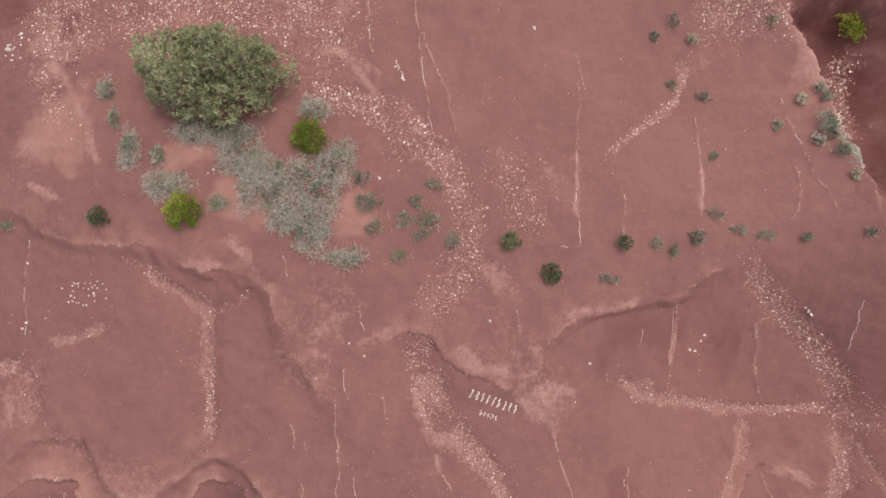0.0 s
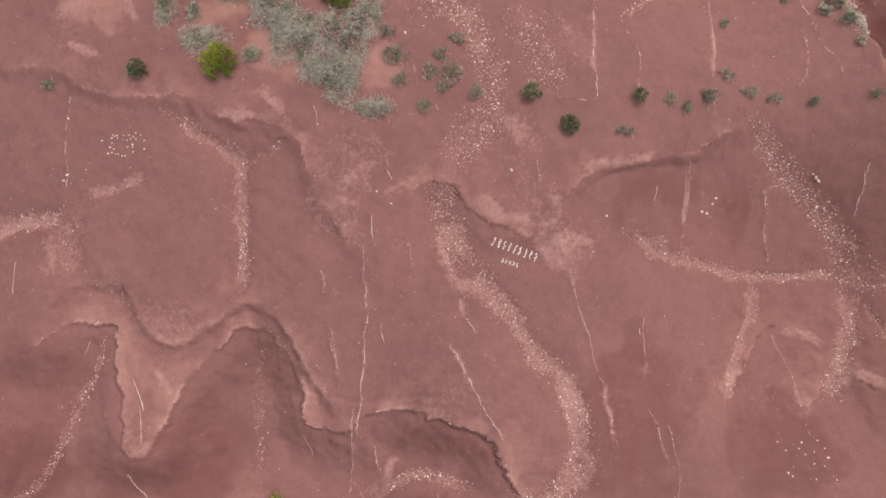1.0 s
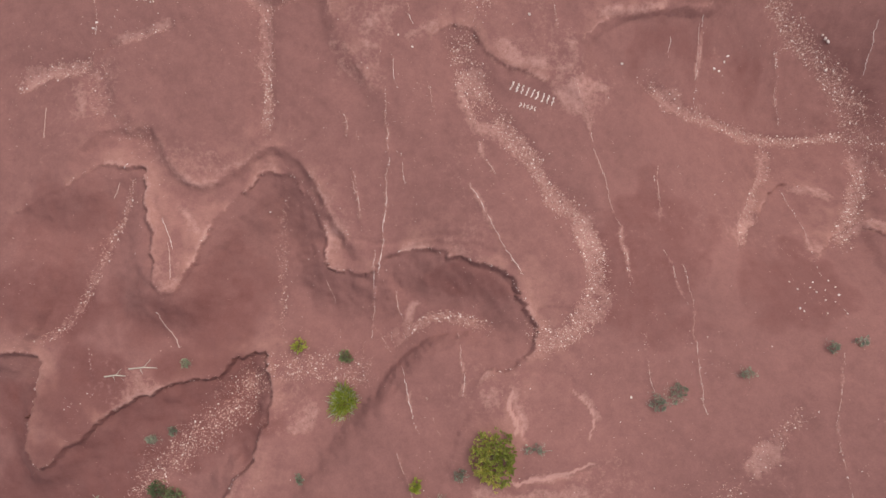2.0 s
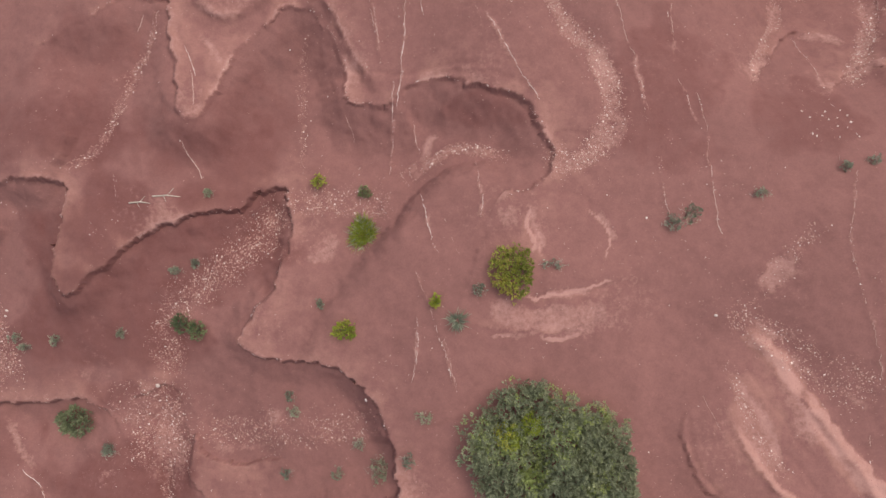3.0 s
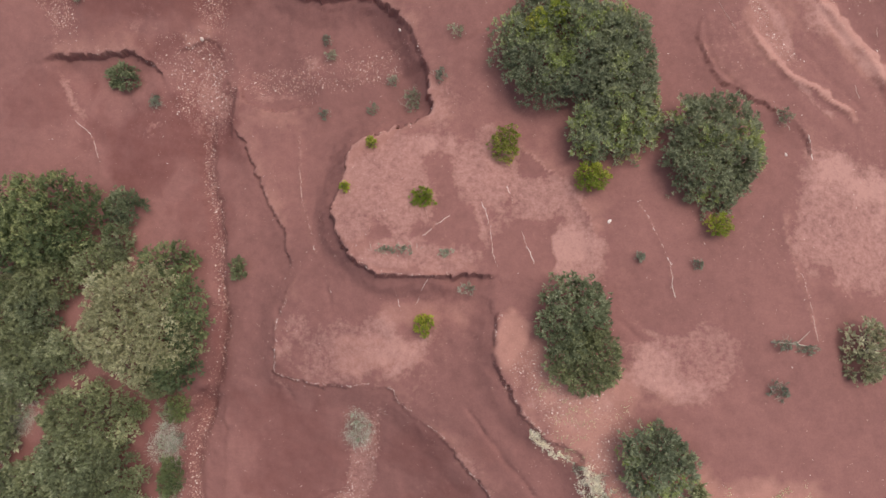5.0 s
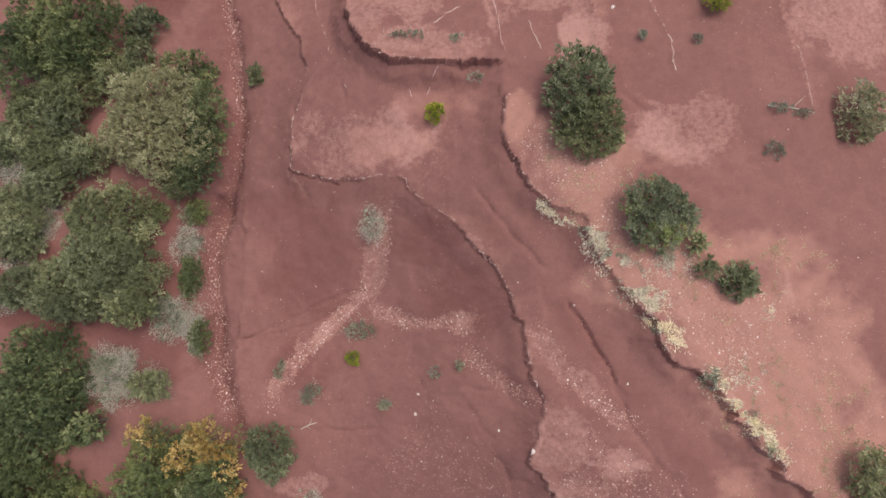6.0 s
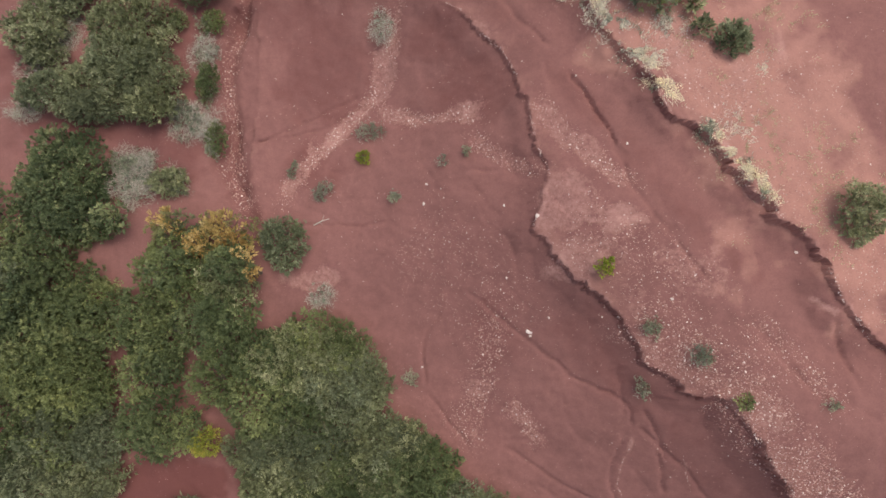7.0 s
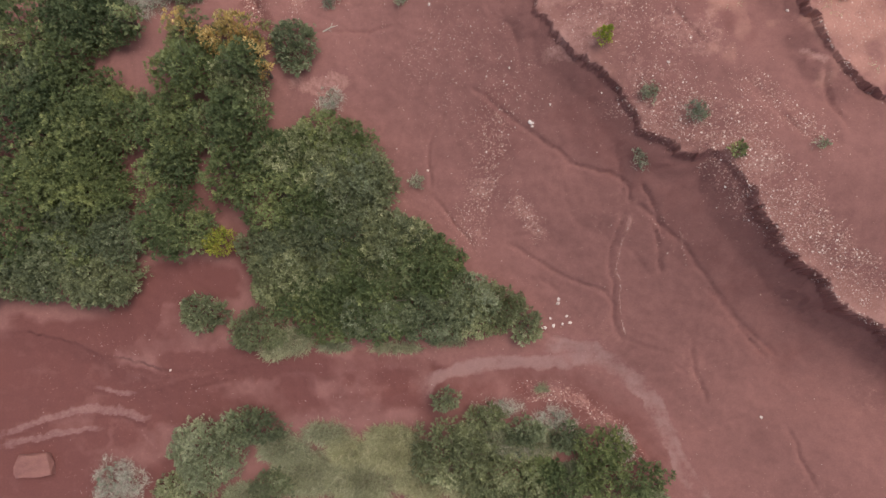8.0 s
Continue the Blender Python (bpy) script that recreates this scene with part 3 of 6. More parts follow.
band('pale', 0.64, 0.36, [(-16.66, 9.4), (-15.02, 7.5), (-14.03, 5.2), (-13.40, 4.0)])
band('pale', 0.64, 0.36, [(-18.17, 4.5), (-15.90, 3.5), (-14.87, 3.0)])
band('pale', 0.64, 0.36, [(-5.73, 9.1), (-3.74, 8.8), (-2.56, 7.1), (-0.59, 5.3)])
band('pale', 0.64, 0.36, [(0.40, -2.4), (1.49, -3.5), (2.58, -3.8)])
band('pale', 0.64, 0.39, [(11.61, 9.9), (13.04, 10.5)])
band('pale', 0.64, 0.35, [(-8.82, 1.8), (-7.28, 0.5), (-6.45, -0.8)])
band('pale', 0.64, 0.36, [(-3.23, -2.6), (-2.11, -2.0)])
band('pale', 0.64, 0.35, [(-9.96, 0.7), (-8.43, 0.4)])
band('pale', 0.64, 0.36, [(-16.43, -3.0), (-14.69, -2.4), (-13.14, -1.8)])
band('pale', 0.64, 0.31, [(-14.27, -6.6), (-13.22, -8.0), (-12.40, -8.8), (-11.36, -8.5), (-9.84, -7.3)])
band('pale', 0.64, 0.32, [(-14.08, -11.0), (-13.86, -12.6), (-13.37, -13.2), (-12.94, -12.9)])
band('pale', 0.64, 0.32, [(-13.00, -9.6), (-12.25, -11.0)])
band('pale', 0.64, 0.31, [(-6.55, -2.4), (-5.29, -3.8), (-4.35, -5.3)])
band('pale', 0.64, 0.31, [(0.10, -2.8), (1.29, -3.6), (2.98, -3.7)])
band('pale', 0.64, 0.32, [(3.18, -4.7), (4.38, -5.6)])
band('pale', 0.64, 0.32, [(4.36, -1.6), (6.56, -1.2), (10.36, -0.5)])
band('pale', 0.64, 0.35, [(14.49, -8.8), (15.72, -8.7), (16.38, -9.2)])
band('pale', 0.64, 0.34, [(16.65, -10.9), (17.51, -10.4), (18.24, -10.8)])
band('pale', 0.64, 0.31, [(-16.43, -2.8), (-14.21, -2.2)])
band('pale', 0.64, 0.32, [(-2.99, -13.9), (-3.49, -14.7)])
band('pale', 0.64, 0.32, [(0.10, -6.8), (-0.80, -5.4), (-1.30, -4.2)])
band('pale', 0.55, 0.31, [(1.04, -33.8), (1.85, -35.0), (2.16, -36.5)])
band('pale', 0.55, 0.31, [(-2.91, -32.5), (-2.50, -34.9), (-2.30, -36.0)])
band('pale', 0.55, 0.30, [(9.51, -34.1), (9.55, -36.3), (10.02, -38.8)])
band('pale', 0.55, 0.35, [(-10.46, -40.5), (-10.15, -41.8), (-8.06, -41.7)])
band('pale', 0.55, 0.35, [(-11.44, -39.2), (-11.80, -41.1), (-11.20, -42.1)])
band('pale', 0.55, 0.30, [(3.16, -38.4), (4.85, -40.3), (5.95, -41.9)])
band('pale', 0.55, 0.36, [(-13.95, -27.6), (-12.26, -28.1), (-10.03, -27.8)])
band('pale', 0.55, 0.36, [(-23.05, -26.2), (-22.55, -27.6), (-21.57, -29.2)])
band('pale', 0.55, 0.35, [(-23.69, -21.7), (-22.94, -23.3)])
band('pale', 0.55, 0.32, [(-7.58, -41.5), (-6.03, -40.7), (-4.67, -39.1)])
band('pale', 0.47, 0.30, [(6.67, -44.1), (7.93, -45.2), (8.61, -47.1), (9.05, -47.5)])
band('pale', 0.47, 0.36, [(-11.25, -39.0), (-11.12, -40.6), (-10.31, -41.2)])
band('pale', 0.47, 0.34, [(-8.71, -41.3), (-6.89, -40.4), (-5.16, -39.7)])
band('pale', 0.47, 0.31, [(-1.70, -38.6), (-1.90, -40.3)])
band('pale', 0.68, 0.23, [(-1.22, -53.6), (-0.83, -52.7), (-0.63, -51.8)])
band('pale', 0.68, 0.20, [(9.02, -57.0), (9.60, -57.4)])
band('pale', 0.68, 0.23, [(-0.34, -54.8), (1.03, -56.5)])
band('pale', 0.68, 0.23, [(2.57, -57.7), (4.18, -60.4)])
band('pale', 0.68, 0.26, [(-11.71, -41.2), (-9.74, -41.2), (-7.39, -41.5)])
band('pale', 0.68, 0.20, [(8.47, -45.7), (8.83, -47.3)])
band('pale', 0.68, 0.22, [(-0.04, -53.1), (1.67, -53.6), (2.79, -53.2)])
band('pale', 0.68, 0.20, [(5.73, -50.1), (7.03, -52.7), (8.07, -53.6)])
band('smooth', 0.95, 0.44, [(-7.12, -71.7), (-5.77, -70.8), (-3.46, -70.2), (-0.06, -70.2), (2.21, -69.9), (3.31, -70.6)])
band('smooth', 0.95, 0.43, [(-0.84, -69.4), (1.41, -69.4), (2.51, -70.1), (4.34, -71.6), (5.26, -74.0), (6.37, -76.5), (6.86, -77.8)])
ridge(0.12, 0.3, [(-29.2, -73.9), (-27.4, -73.2), (-25.3, -72.6), (-23.2, -72.6), (-20.7, -73.1)], "smooth")
ridge(0.08, 0.22, [(-29.2, -74.4), (-26.2, -73.7), (-23.3, -73.3)], "smooth")
ridge(0.05, 0.2, [(-24.6, -71.3), (-22.9, -71.7), (-21.5, -71.6)], "smooth")
band('smooth', 0.9, 0.20, [(2.81, -70.5), (4.65, -72.9), (5.66, -76.0)])
# shade in the gully below the corner scarp, put into the soil colour
band('mud_and_shade', 0.7, 1.50, [(16.77, 13.0), (18.45, 10.7), (19.46, 7.0), (19.88, 4.8)])
band('mud_and_shade', 0.9, 1.75, [(-31.15, -75.8), (-26.60, -76.2), (-22.58, -75.7)])
band('mud_and_shade', 1.0, 1.35, [(-30.74, -70.0), (-24.74, -70.6), (-20.22, -71.6), (-14.09, -71.6), (-8.28, -71.4), (-5.39, -71.2)])
band('mud_and_shade', 0.8, 1.61, [(-30.65, -72.6), (-26.09, -73.9), (-20.17, -73.5)])
band('mud_and_shade', 0.8, 1.63, [(-7.71, -72.4), (-2.59, -71.7), (0.53, -72.0), (2.73, -73.6), (4.14, -75.9)])
band('mud_and_shade', 0.8, 0.88, [(-16.91, -60.6), (-17.10, -62.4), (-15.69, -65.3), (-14.48, -67.0)])
# darker colour over the gully floors and alcoves
band('mud_and_shade', 0.55, 1.59, [(-23.22, -13.4), (-19.49, -13.7), (-17.86, -12.1)])
band('mud_and_shade', 0.55, 1.62, [(-15.84, -14.9), (-11.99, -14.1)])
band('mud_and_shade', 0.55, 1.66, [(-18.45, -18.2), (-15.42, -19.1), (-12.17, -18.0)])
band('mud_and_shade', 0.5, 1.83, [(-19.25, -11.3), (-17.37, -10.3), (-16.03, -9.4)])
band('mud_and_shade', 0.5, 1.87, [(-12.44, -13.8), (-10.34, -11.8)])
band('mud_and_shade', 0.5, 1.88, [(5.96, -3.5), (8.99, -2.8), (13.83, -3.7)])
band('mud_and_shade', 0.35, 0.91, [(-3.30, -43.4), (-0.13, -47.2), (2.38, -50.4), (4.67, -53.2), (7.51, -56.6)])
band('mud_and_shade', 0.35, 1.11, [(-13.27, -42.1), (-11.80, -45.9), (-12.94, -48.2)])
# shade along the foot of the long scarp, painted as darker ground
band('mud_and_shade', 0.3, 2.05, [(0.04, -57.1), (3.48, -61.8), (7.84, -66.7), (12.27, -71.7)])
band('mud_and_shade', 0.3, 2.23, [(-3.70, -56.5), (-2.43, -60.5)])
band('pale', 1.0, 0.31, [(9.73, -22.7), (10.66, -23.4), (11.69, -24.9)])
band('pale', 1.0, 0.30, [(11.69, -25.3), (12.90, -27.3), (14.41, -29.3)])
band('ochre', 1.0, 0.31, [(9.73, -22.7), (10.66, -23.5), (11.69, -25.0)])
band('ochre', 1.0, 0.30, [(11.69, -25.4), (12.81, -27.5), (14.41, -29.4)])
band('pale', 0.47, 0.39, [(-5.02, 9.2), (-3.24, 8.7), (-1.87, 7.4), (0.10, 4.6), (0.99, 2.8)])
# the corner gully's shade again, painted darker and narrower
band('mud_and_shade', 0.9, 1.12, [(18.11, 13.0), (19.52, 10.4), (19.78, 7.4), (19.68, 4.8)])
vein(0.05, [(-3.04, 11.6), (-2.94, 10.3), (-2.75, 8.8)])
vein(0.05, [(-1.08, 11.6), (-0.79, 8.4), (-0.40, 5.8)])
vein(0.05, [(-0.88, 10.1), (0.10, 7.7), (0.59, 5.7)])
vein(0.05, [(5.79, 8.4), (5.36, 4.4), (5.39, 1.4)])
vein(0.05, [(11.09, 7.1), (10.99, 4.6), (10.78, 2.5)])
vein(0.05, [(6.91, 4.4), (7.27, 3.3), (7.30, 1.4)])
vein(0.05, [(14.18, -1.9), (14.66, -5.3)])
vein(0.05, [(9.97, -1.1), (9.87, -4.8)])
vein(0.05, [(5.70, 9.6), (6.00, 7.9)])
vein(0.05, [(3.48, 1.3), (5.59, 1.3)])
vein(0.05, [(2.88, -1.0), (3.17, -2.4)])
vein(0.05, [(-6.23, 1.1), (-5.93, 0.1)])
vein(0.05, [(-3.33, -1.0), (-3.13, -2.1)])
vein(0.05, [(15.31, 8.1), (15.98, 5.7), (16.85, 3.6), (17.06, 2.6)])
vein(0.05, [(15.65, 4.9), (15.60, 3.4), (15.04, 2.4)])
vein(0.05, [(16.63, 10.3), (17.04, 9.1)])
vein(0.05, [(-4.25, -4.7), (-4.23, -7.7), (-4.41, -10.8), (-5.09, -14.8)])
vein(0.05, [(-5.86, -8.4), (-5.22, -10.8)])
vein(0.05, [(-0.80, -8.6), (0.30, -10.7), (1.40, -12.7)])
vein(0.05, [(3.77, -4.2), (5.12, -8.5), (5.79, -11.4), (6.23, -13.1)])
vein(0.05, [(7.56, -8.3), (7.61, -10.3)])
vein(0.05, [(7.64, -11.7), (8.40, -14.0)])
vein(0.05, [(14.38, -8.8), (14.71, -10.7), (14.61, -13.3), (15.11, -14.8)])
vein(0.05, [(18.41, -1.0), (18.33, -3.5)])
vein(0.05, [(14.29, -1.9), (14.66, -5.3)])
vein(0.05, [(-16.72, 1.6), (-16.71, -2.3)])
vein(0.05, [(-6.10, -5.6), (-5.88, -6.8)])
vein(0.05, [(-2.51, -4.4), (-2.11, -5.8)])
vein(0.05, [(-0.40, -7.0), (0.30, -8.4)])
vein(0.05, [(9.78, -1.4), (9.84, -3.8)])
vein(0.05, [(-4.05, -3.3), (-3.74, -4.7)])
vein(0.05, [(7.76, -7.9), (7.61, -10.1)])
vein(0.05, [(8.47, -12.2), (8.81, -16.0), (8.91, -18.5)])
vein(0.05, [(14.50, -15.8), (13.73, -19.0), (13.96, -21.7), (14.55, -24.4)])
vein(0.05, [(-4.81, -11.5), (-5.08, -15.6)])
vein(0.05, [(-3.68, -16.4), (-2.89, -19.4)])
vein(0.05, [(-3.88, -19.8), (-3.09, -21.7), (-2.20, -24.7)])
vein(0.05, [(-3.79, -21.7), (-3.90, -23.8)])
vein(0.05, [(-1.20, -15.0), (-1.00, -17.7)])
vein(0.05, [(6.47, -14.8), (6.90, -17.6)])
vein(0.05, [(-4.10, -13.2), (-3.69, -14.7)])
vein(0.05, [(-5.76, -8.0), (-5.43, -10.3)])
vein(0.05, [(-16.90, -15.7), (-16.81, -16.6)])
vein(0.05, [(-14.03, -14.1), (-13.26, -15.8)])
vein(0.05, [(5.90, -11.8), (6.14, -13.6)])
vein(0.05, [(-3.89, -22.3), (-4.01, -24.6)])
vein(0.05, [(-2.99, -22.6), (-2.20, -24.9)])
vein(0.05, [(-2.50, -33.5), (-1.89, -36.5)])
vein(0.05, [(-0.88, -34.9), (-0.47, -36.5)])
vein(0.05, [(3.93, -33.8), (4.64, -35.9), (4.95, -37.8)])
vein(0.05, [(-11.21, -29.9), (-10.87, -32.8), (-9.88, -35.6)])
vein(0.05, [(-22.29, -28.9), (-21.24, -30.1), (-20.89, -31.7)])
vein(0.05, [(-5.19, -35.3), (-3.91, -34.2)])
vein(0.05, [(-9.45, -36.6), (-8.94, -37.8)])
vein(0.05, [(9.78, -37.0), (10.13, -39.6)])
vein(0.05, [(10.93, -31.2), (10.95, -32.3)])
vein(0.05, [(-16.41, -27.2), (-14.76, -25.4)])
vein(0.03, [(2.98, -63.1), (2.68, -65.2), (2.9, -67.3), (3.3, -68.8)])
vein(0.03, [(5.0, -63.7), (5.5, -65.6)])
vein(-0.1, [(-6.30, -61.3), (-6.40, -59.0), (-5.50, -57.7)])
vein(-0.1, [(-4.20, -56.4), (-1.63, -58.6), (0.58, -60.4)])
vein(-0.1, [(-6.19, -61.6), (-4.21, -64.2)])
vein(-0.1, [(2.63, -63.0), (2.35, -65.0), (2.57, -67.3), (3.09, -69.1)])
vein(-0.1, [(3.39, -61.6), (4.42, -64.2)])
vein(-0.1, [(0.26, -46.9), (1.56, -49.4), (2.59, -52.1), (4.12, -54.3)])
vein(-0.1, [(4.12, -54.3), (5.47, -56.2)])
vein(-0.1, [(7.10, -58.3), (8.53, -60.1), (9.44, -60.7)])
vein(-0.1, [(9.70, -57.5), (10.24, -60.3)])
vein(-0.1, [(-12.51, -53.1), (-9.95, -53.3), (-7.94, -53.1)])
vein(-0.1, [(-2.45, -64.1), (0.24, -65.8), (2.17, -66.7), (2.79, -68.7)])
vein(-0.1, [(6.14, -69.2), (7.03, -72.2)])
vein(-0.1, [(3.10, -62.5), (5.60, -64.9), (7.36, -67.2), (10.08, -69.8)])
vein(-0.1, [(0.10, -60.3), (2.65, -61.5), (2.91, -62.5)])
vein(-0.1, [(10.19, -73.0), (11.04, -75.6)])
vein(-0.1, [(3.94, -63.6), (4.57, -65.7)])
vein(-0.1, [(6.27, -66.2), (9.65, -69.9)])
vein(-0.1, [(-3.30, -42.3), (-1.91, -44.2), (-0.43, -45.9)])
vein(-0.1, [(0.36, -47.2), (1.56, -49.4), (2.38, -51.1)])
vein(-0.1, [(-14.76, -49.2), (-12.46, -48.1), (-9.21, -46.8)])
vein(-0.1, [(-11.46, -41.7), (-11.04, -42.5)])
vein(-0.1, [(-14.85, -49.0), (-11.89, -48.5), (-9.12, -47.3)])
vein(-0.1, [(-7.32, -47.8), (-5.71, -48.5)])
vein(-0.1, [(-4.20, -50.9), (-2.71, -51.0)])
vein(-0.1, [(-21.25, -49.0), (-19.54, -49.7)])
vein(-0.1, [(-24.25, -47.9), (-21.83, -48.8)])
vein(0.08, [(-21.61, -37.0), (-21.51, -37.2)])
vein(-0.05, [(4.26, -2.3), (4.56, -1.8), (6.56, -1.3), (8.67, -0.9), (10.66, -0.5)])
vein(-0.05, [(5.26, -2.2), (6.66, -1.6), (10.48, -1.1)])
vein(-0.05, [(10.67, -0.6), (12.58, 1.2)])
vein(-0.05, [(-6.13, -2.9), (-5.49, -4.0), (-4.56, -5.1)])
vein(-0.05, [(-11.45, 1.2), (-9.35, 0.4), (-7.50, -0.1)])
vein(-0.06, [(-4.51, -12.0), (-2.70, -11.4), (-0.50, -11.5), (1.10, -12.3)])
vein(-0.06, [(-5.12, -11.4), (-2.20, -11.0), (-0.10, -11.2)])
vein(-0.06, [(-9.01, -8.1), (-8.10, -8.5), (-7.67, -9.6), (-6.94, -10.9), (-4.81, -11.3)])
vein(-0.06, [(-14.23, -9.4), (-13.68, -10.4), (-13.25, -11.1), (-12.63, -10.8)])
vein(-0.06, [(-3.69, -14.3), (-5.18, -15.3)])
vein(-0.06, [(-0.80, -12.3), (0.70, -12.8), (1.20, -13.5)])
vein(-0.06, [(3.62, -10.2), (5.24, -10.0)])
vein(-0.06, [(1.81, -14.2), (3.44, -14.0)])
vein(-0.06, [(1.30, -16.6), (3.25, -17.0), (3.46, -18.1)])
vein(-0.06, [(-3.93, -26.7), (-2.00, -26.1)])
vein(-0.06, [(0.80, -21.0), (3.46, -20.8), (5.12, -20.4)])
vein(-0.06, [(-18.55, -25.8), (-17.57, -26.7)])
vein(-0.06, [(-10.14, -24.1), (-8.70, -24.3)])
vein(-0.06, [(7.35, -26.7), (7.51, -28.1), (8.49, -29.2)])
vein(-0.06, [(9.51, -23.8), (10.73, -25.8), (11.91, -27.6)])
vein(-0.06, [(10.82, -27.2), (12.24, -29.0), (13.75, -30.7)])
vein(-0.06, [(-7.30, -36.2), (-5.95, -36.7), (-3.70, -36.7)])
vein(-0.06, [(-7.12, -35.9), (-5.08, -36.2)])
vein(-0.06, [(-9.34, -36.8), (-9.12, -38.1)])
vein(-0.06, [(2.66, -38.6), (4.45, -40.3)])
vein(-0.06, [(7.28, -25.7), (7.32, -27.5), (8.19, -28.9)])
vein(-0.06, [(-1.39, -36.7), (-3.20, -37.3)])
vein(-0.06, [(6.77, -57.6), (8.01, -59.2), (8.71, -60.5)])
vein(-0.06, [(-0.93, -51.7), (0.06, -53.3)])
vein(-0.06, [(-2.33, -60.7), (-3.41, -61.6)])
vein(-0.06, [(2.30, -60.1), (2.64, -62.2)])
vein(-0.06, [(3.69, -61.1), (5.87, -60.9)])
vein(-0.06, [(-1.01, -65.8), (0.04, -66.7)])
vein(-0.06, [(-21.53, -69.9), (-19.98, -70.5), (-16.99, -70.4)])
vein(-0.06, [(-19.28, -71.5), (-16.50, -70.9)])
vein(-0.06, [(3.19, -69.0), (5.54, -69.8)])
vein(-0.06, [(3.98, -60.7), (5.48, -61.0)])
vein(-0.06, [(-2.48, -67.8), (0.33, -69.0)])
vein(-0.06, [(5.34, -70.1), (6.08, -70.6)])
band('pale', 0.95, 0.09, [(0.4, -21.1), (1.8, -21.0), (3.2, -20.7), (4.5, -20.4), (5.2, -20.8)])
band('pale', 0.95, 0.1, [(-0.9, -22.6), (0.8, -22.7), (2.3, -22.7), (3.6, -22.5)])
band('pale', 0.95, 0.1, [(1.0, -17.3), (0.9, -18.2), (1.1, -19.2)])
band('pale', 0.95, 0.07, [(3.3, -17.4), (4.1, -18.2), (4.3, -19.0), (3.9, -19.7)])
patch('pale', 0.5, 1.6, -21.9, 3.2, 0.8)
patch('ochre', 0.9, 5.3, -46.2, 2.2, 2.2)
patch('ochre', 0.9, 3.0, -44.0, 1.8, 1.8)
patch('pale', 0.55, -6.04, -33.0, 2.6, 2.6)
patch('pale', 0.55, -2.20, -32.6, 2.1, 2.8)
patch('pale', 0.55, 0.14, -33.5, 2.1, 1.4)
patch('pale', 0.55, -5.97, -35.8, 2.3, 0.9)
patch('pale', 0.55, 11.97, -35.1, 2.5, 2.9)
patch('pale', 0.55, 1.15, -35.8, 1.1, 1.6)
patch('pale', 0.45, -8.20, -40.0, 3.0, 1.7)
patch('pale', 0.45, 0.61, -41.9, 2.7, 1.3)
patch('pale', 0.45, 4.45, -40.3, 2.6, 1.5)
patch('ochre', 0.9, 0.62, -40.6, 2.5, 1.3)
patch('ochre', 0.9, -1.50, -39.6, 0.7, 1.4)
patch('ochre', 0.9, 1.41, -41.8, 3.0, 2.0)
patch('ochre', 0.9, 4.00, -45.8, 2.9, 2.4)
patch('ochre', 0.9, 6.23, -48.4, 3.3, 2.8)
patch('ochre', 0.9, 8.30, -50.8, 4.0, 3.6)
patch('ochre', 0.9, 9.26, -52.3, 4.1, 4.1)
patch('ochre', 0.9, 10.85, -55.7, 2.8, 3.2)
patch('ochre', 0.9, 7.19, -48.6, 3.5, 3.3)
patch('ochre', 0.9, 10.45, -49.1, 1.6, 1.6)
patch('ochre', 0.5, -7.17, -40.1, 2.3, 1.0)
patch('ochre', 0.5, -5.16, -38.5, 2.0, 1.0)
patch('ochre', 0.6, -10.03, 4.9, 1.3, 0.9)
patch('ochre', 0.6, -7.96, 3.1, 1.3, 1.3)
patch('ochre', 0.6, -3.21, 2.9, 1.1, 1.1)
patch('ochre', 0.6, -15.63, 6.1, 1.8, 1.8)
patch('pale', 0.3, -15.77, 10.1, 2.8, 1.4)
patch('pale', 0.3, -16.54, 4.4, 1.8, 1.4)
patch('pale', 0.3, -5.03, 8.5, 1.8, 0.9)
patch('pale', 0.3, -1.87, 6.5, 2.0, 1.3)
patch('pale', 0.3, 2.18, -2.9, 1.8, 1.1)
patch('pale', 0.3, -4.99, -1.2, 2.0, 1.5)
patch('pale', 0.3, 0.79, -0.6, 2.5, 1.4)
patch('pale', 0.35, -16.50, -4.6, 1.2, 1.6)
patch('pale', 0.35, -12.27, -7.7, 2.1, 0.9)
patch('pale', 0.35, -13.42, -12.4, 1.0, 1.2)
patch('pale', 0.35, -5.29, -4.0, 1.1, 1.4)
patch('pale', 0.35, 1.79, -3.3, 1.9, 1.2)
patch('pale', 0.35, 4.37, -5.1, 1.0, 1.0)
patch('pale', 0.35, -3.85, -1.0, 2.3, 0.9)
patch('pale', 0.3, 1.51, -22.1, 3.0, 0.7)
patch('pale', 0.3, 8.65, -26.7, 1.4, 1.8)
patch('pale', 0.3, -8.67, -18.2, 1.5, 1.3)
patch('pale', 0.3, 1.10, -18.3, 1.2, 1.4)
patch('pale', 0.3, -10.52, -22.3, 1.5, 1.5)
patch('pale', 0.3, -6.07, -31.9, 2.6, 1.4)
patch('pale', 0.3, 4.39, -21.4, 1.9, 1.2)
patch('ochre', 0.45, 9.86, -25.8, 1.2, 2.1)
patch('pale', 0.5, -7.89, -33.9, 1.5, 1.9)
patch('pale', 0.5, -4.69, -36.0, 3.6, 1.0)
patch('pale', 0.5, -0.04, -52.9, 1.6, 1.6)
patch('pale', 0.5, 2.07, -53.6, 1.8, 1.4)
patch('pale', 0.5, -11.82, -55.9, 1.4, 0.8)
patch('pale', 0.5, -0.93, -53.6, 0.7, 0.7)
patch('mud_and_shade', 0.55, -22.74, -47.9, 6.2, 1.4)
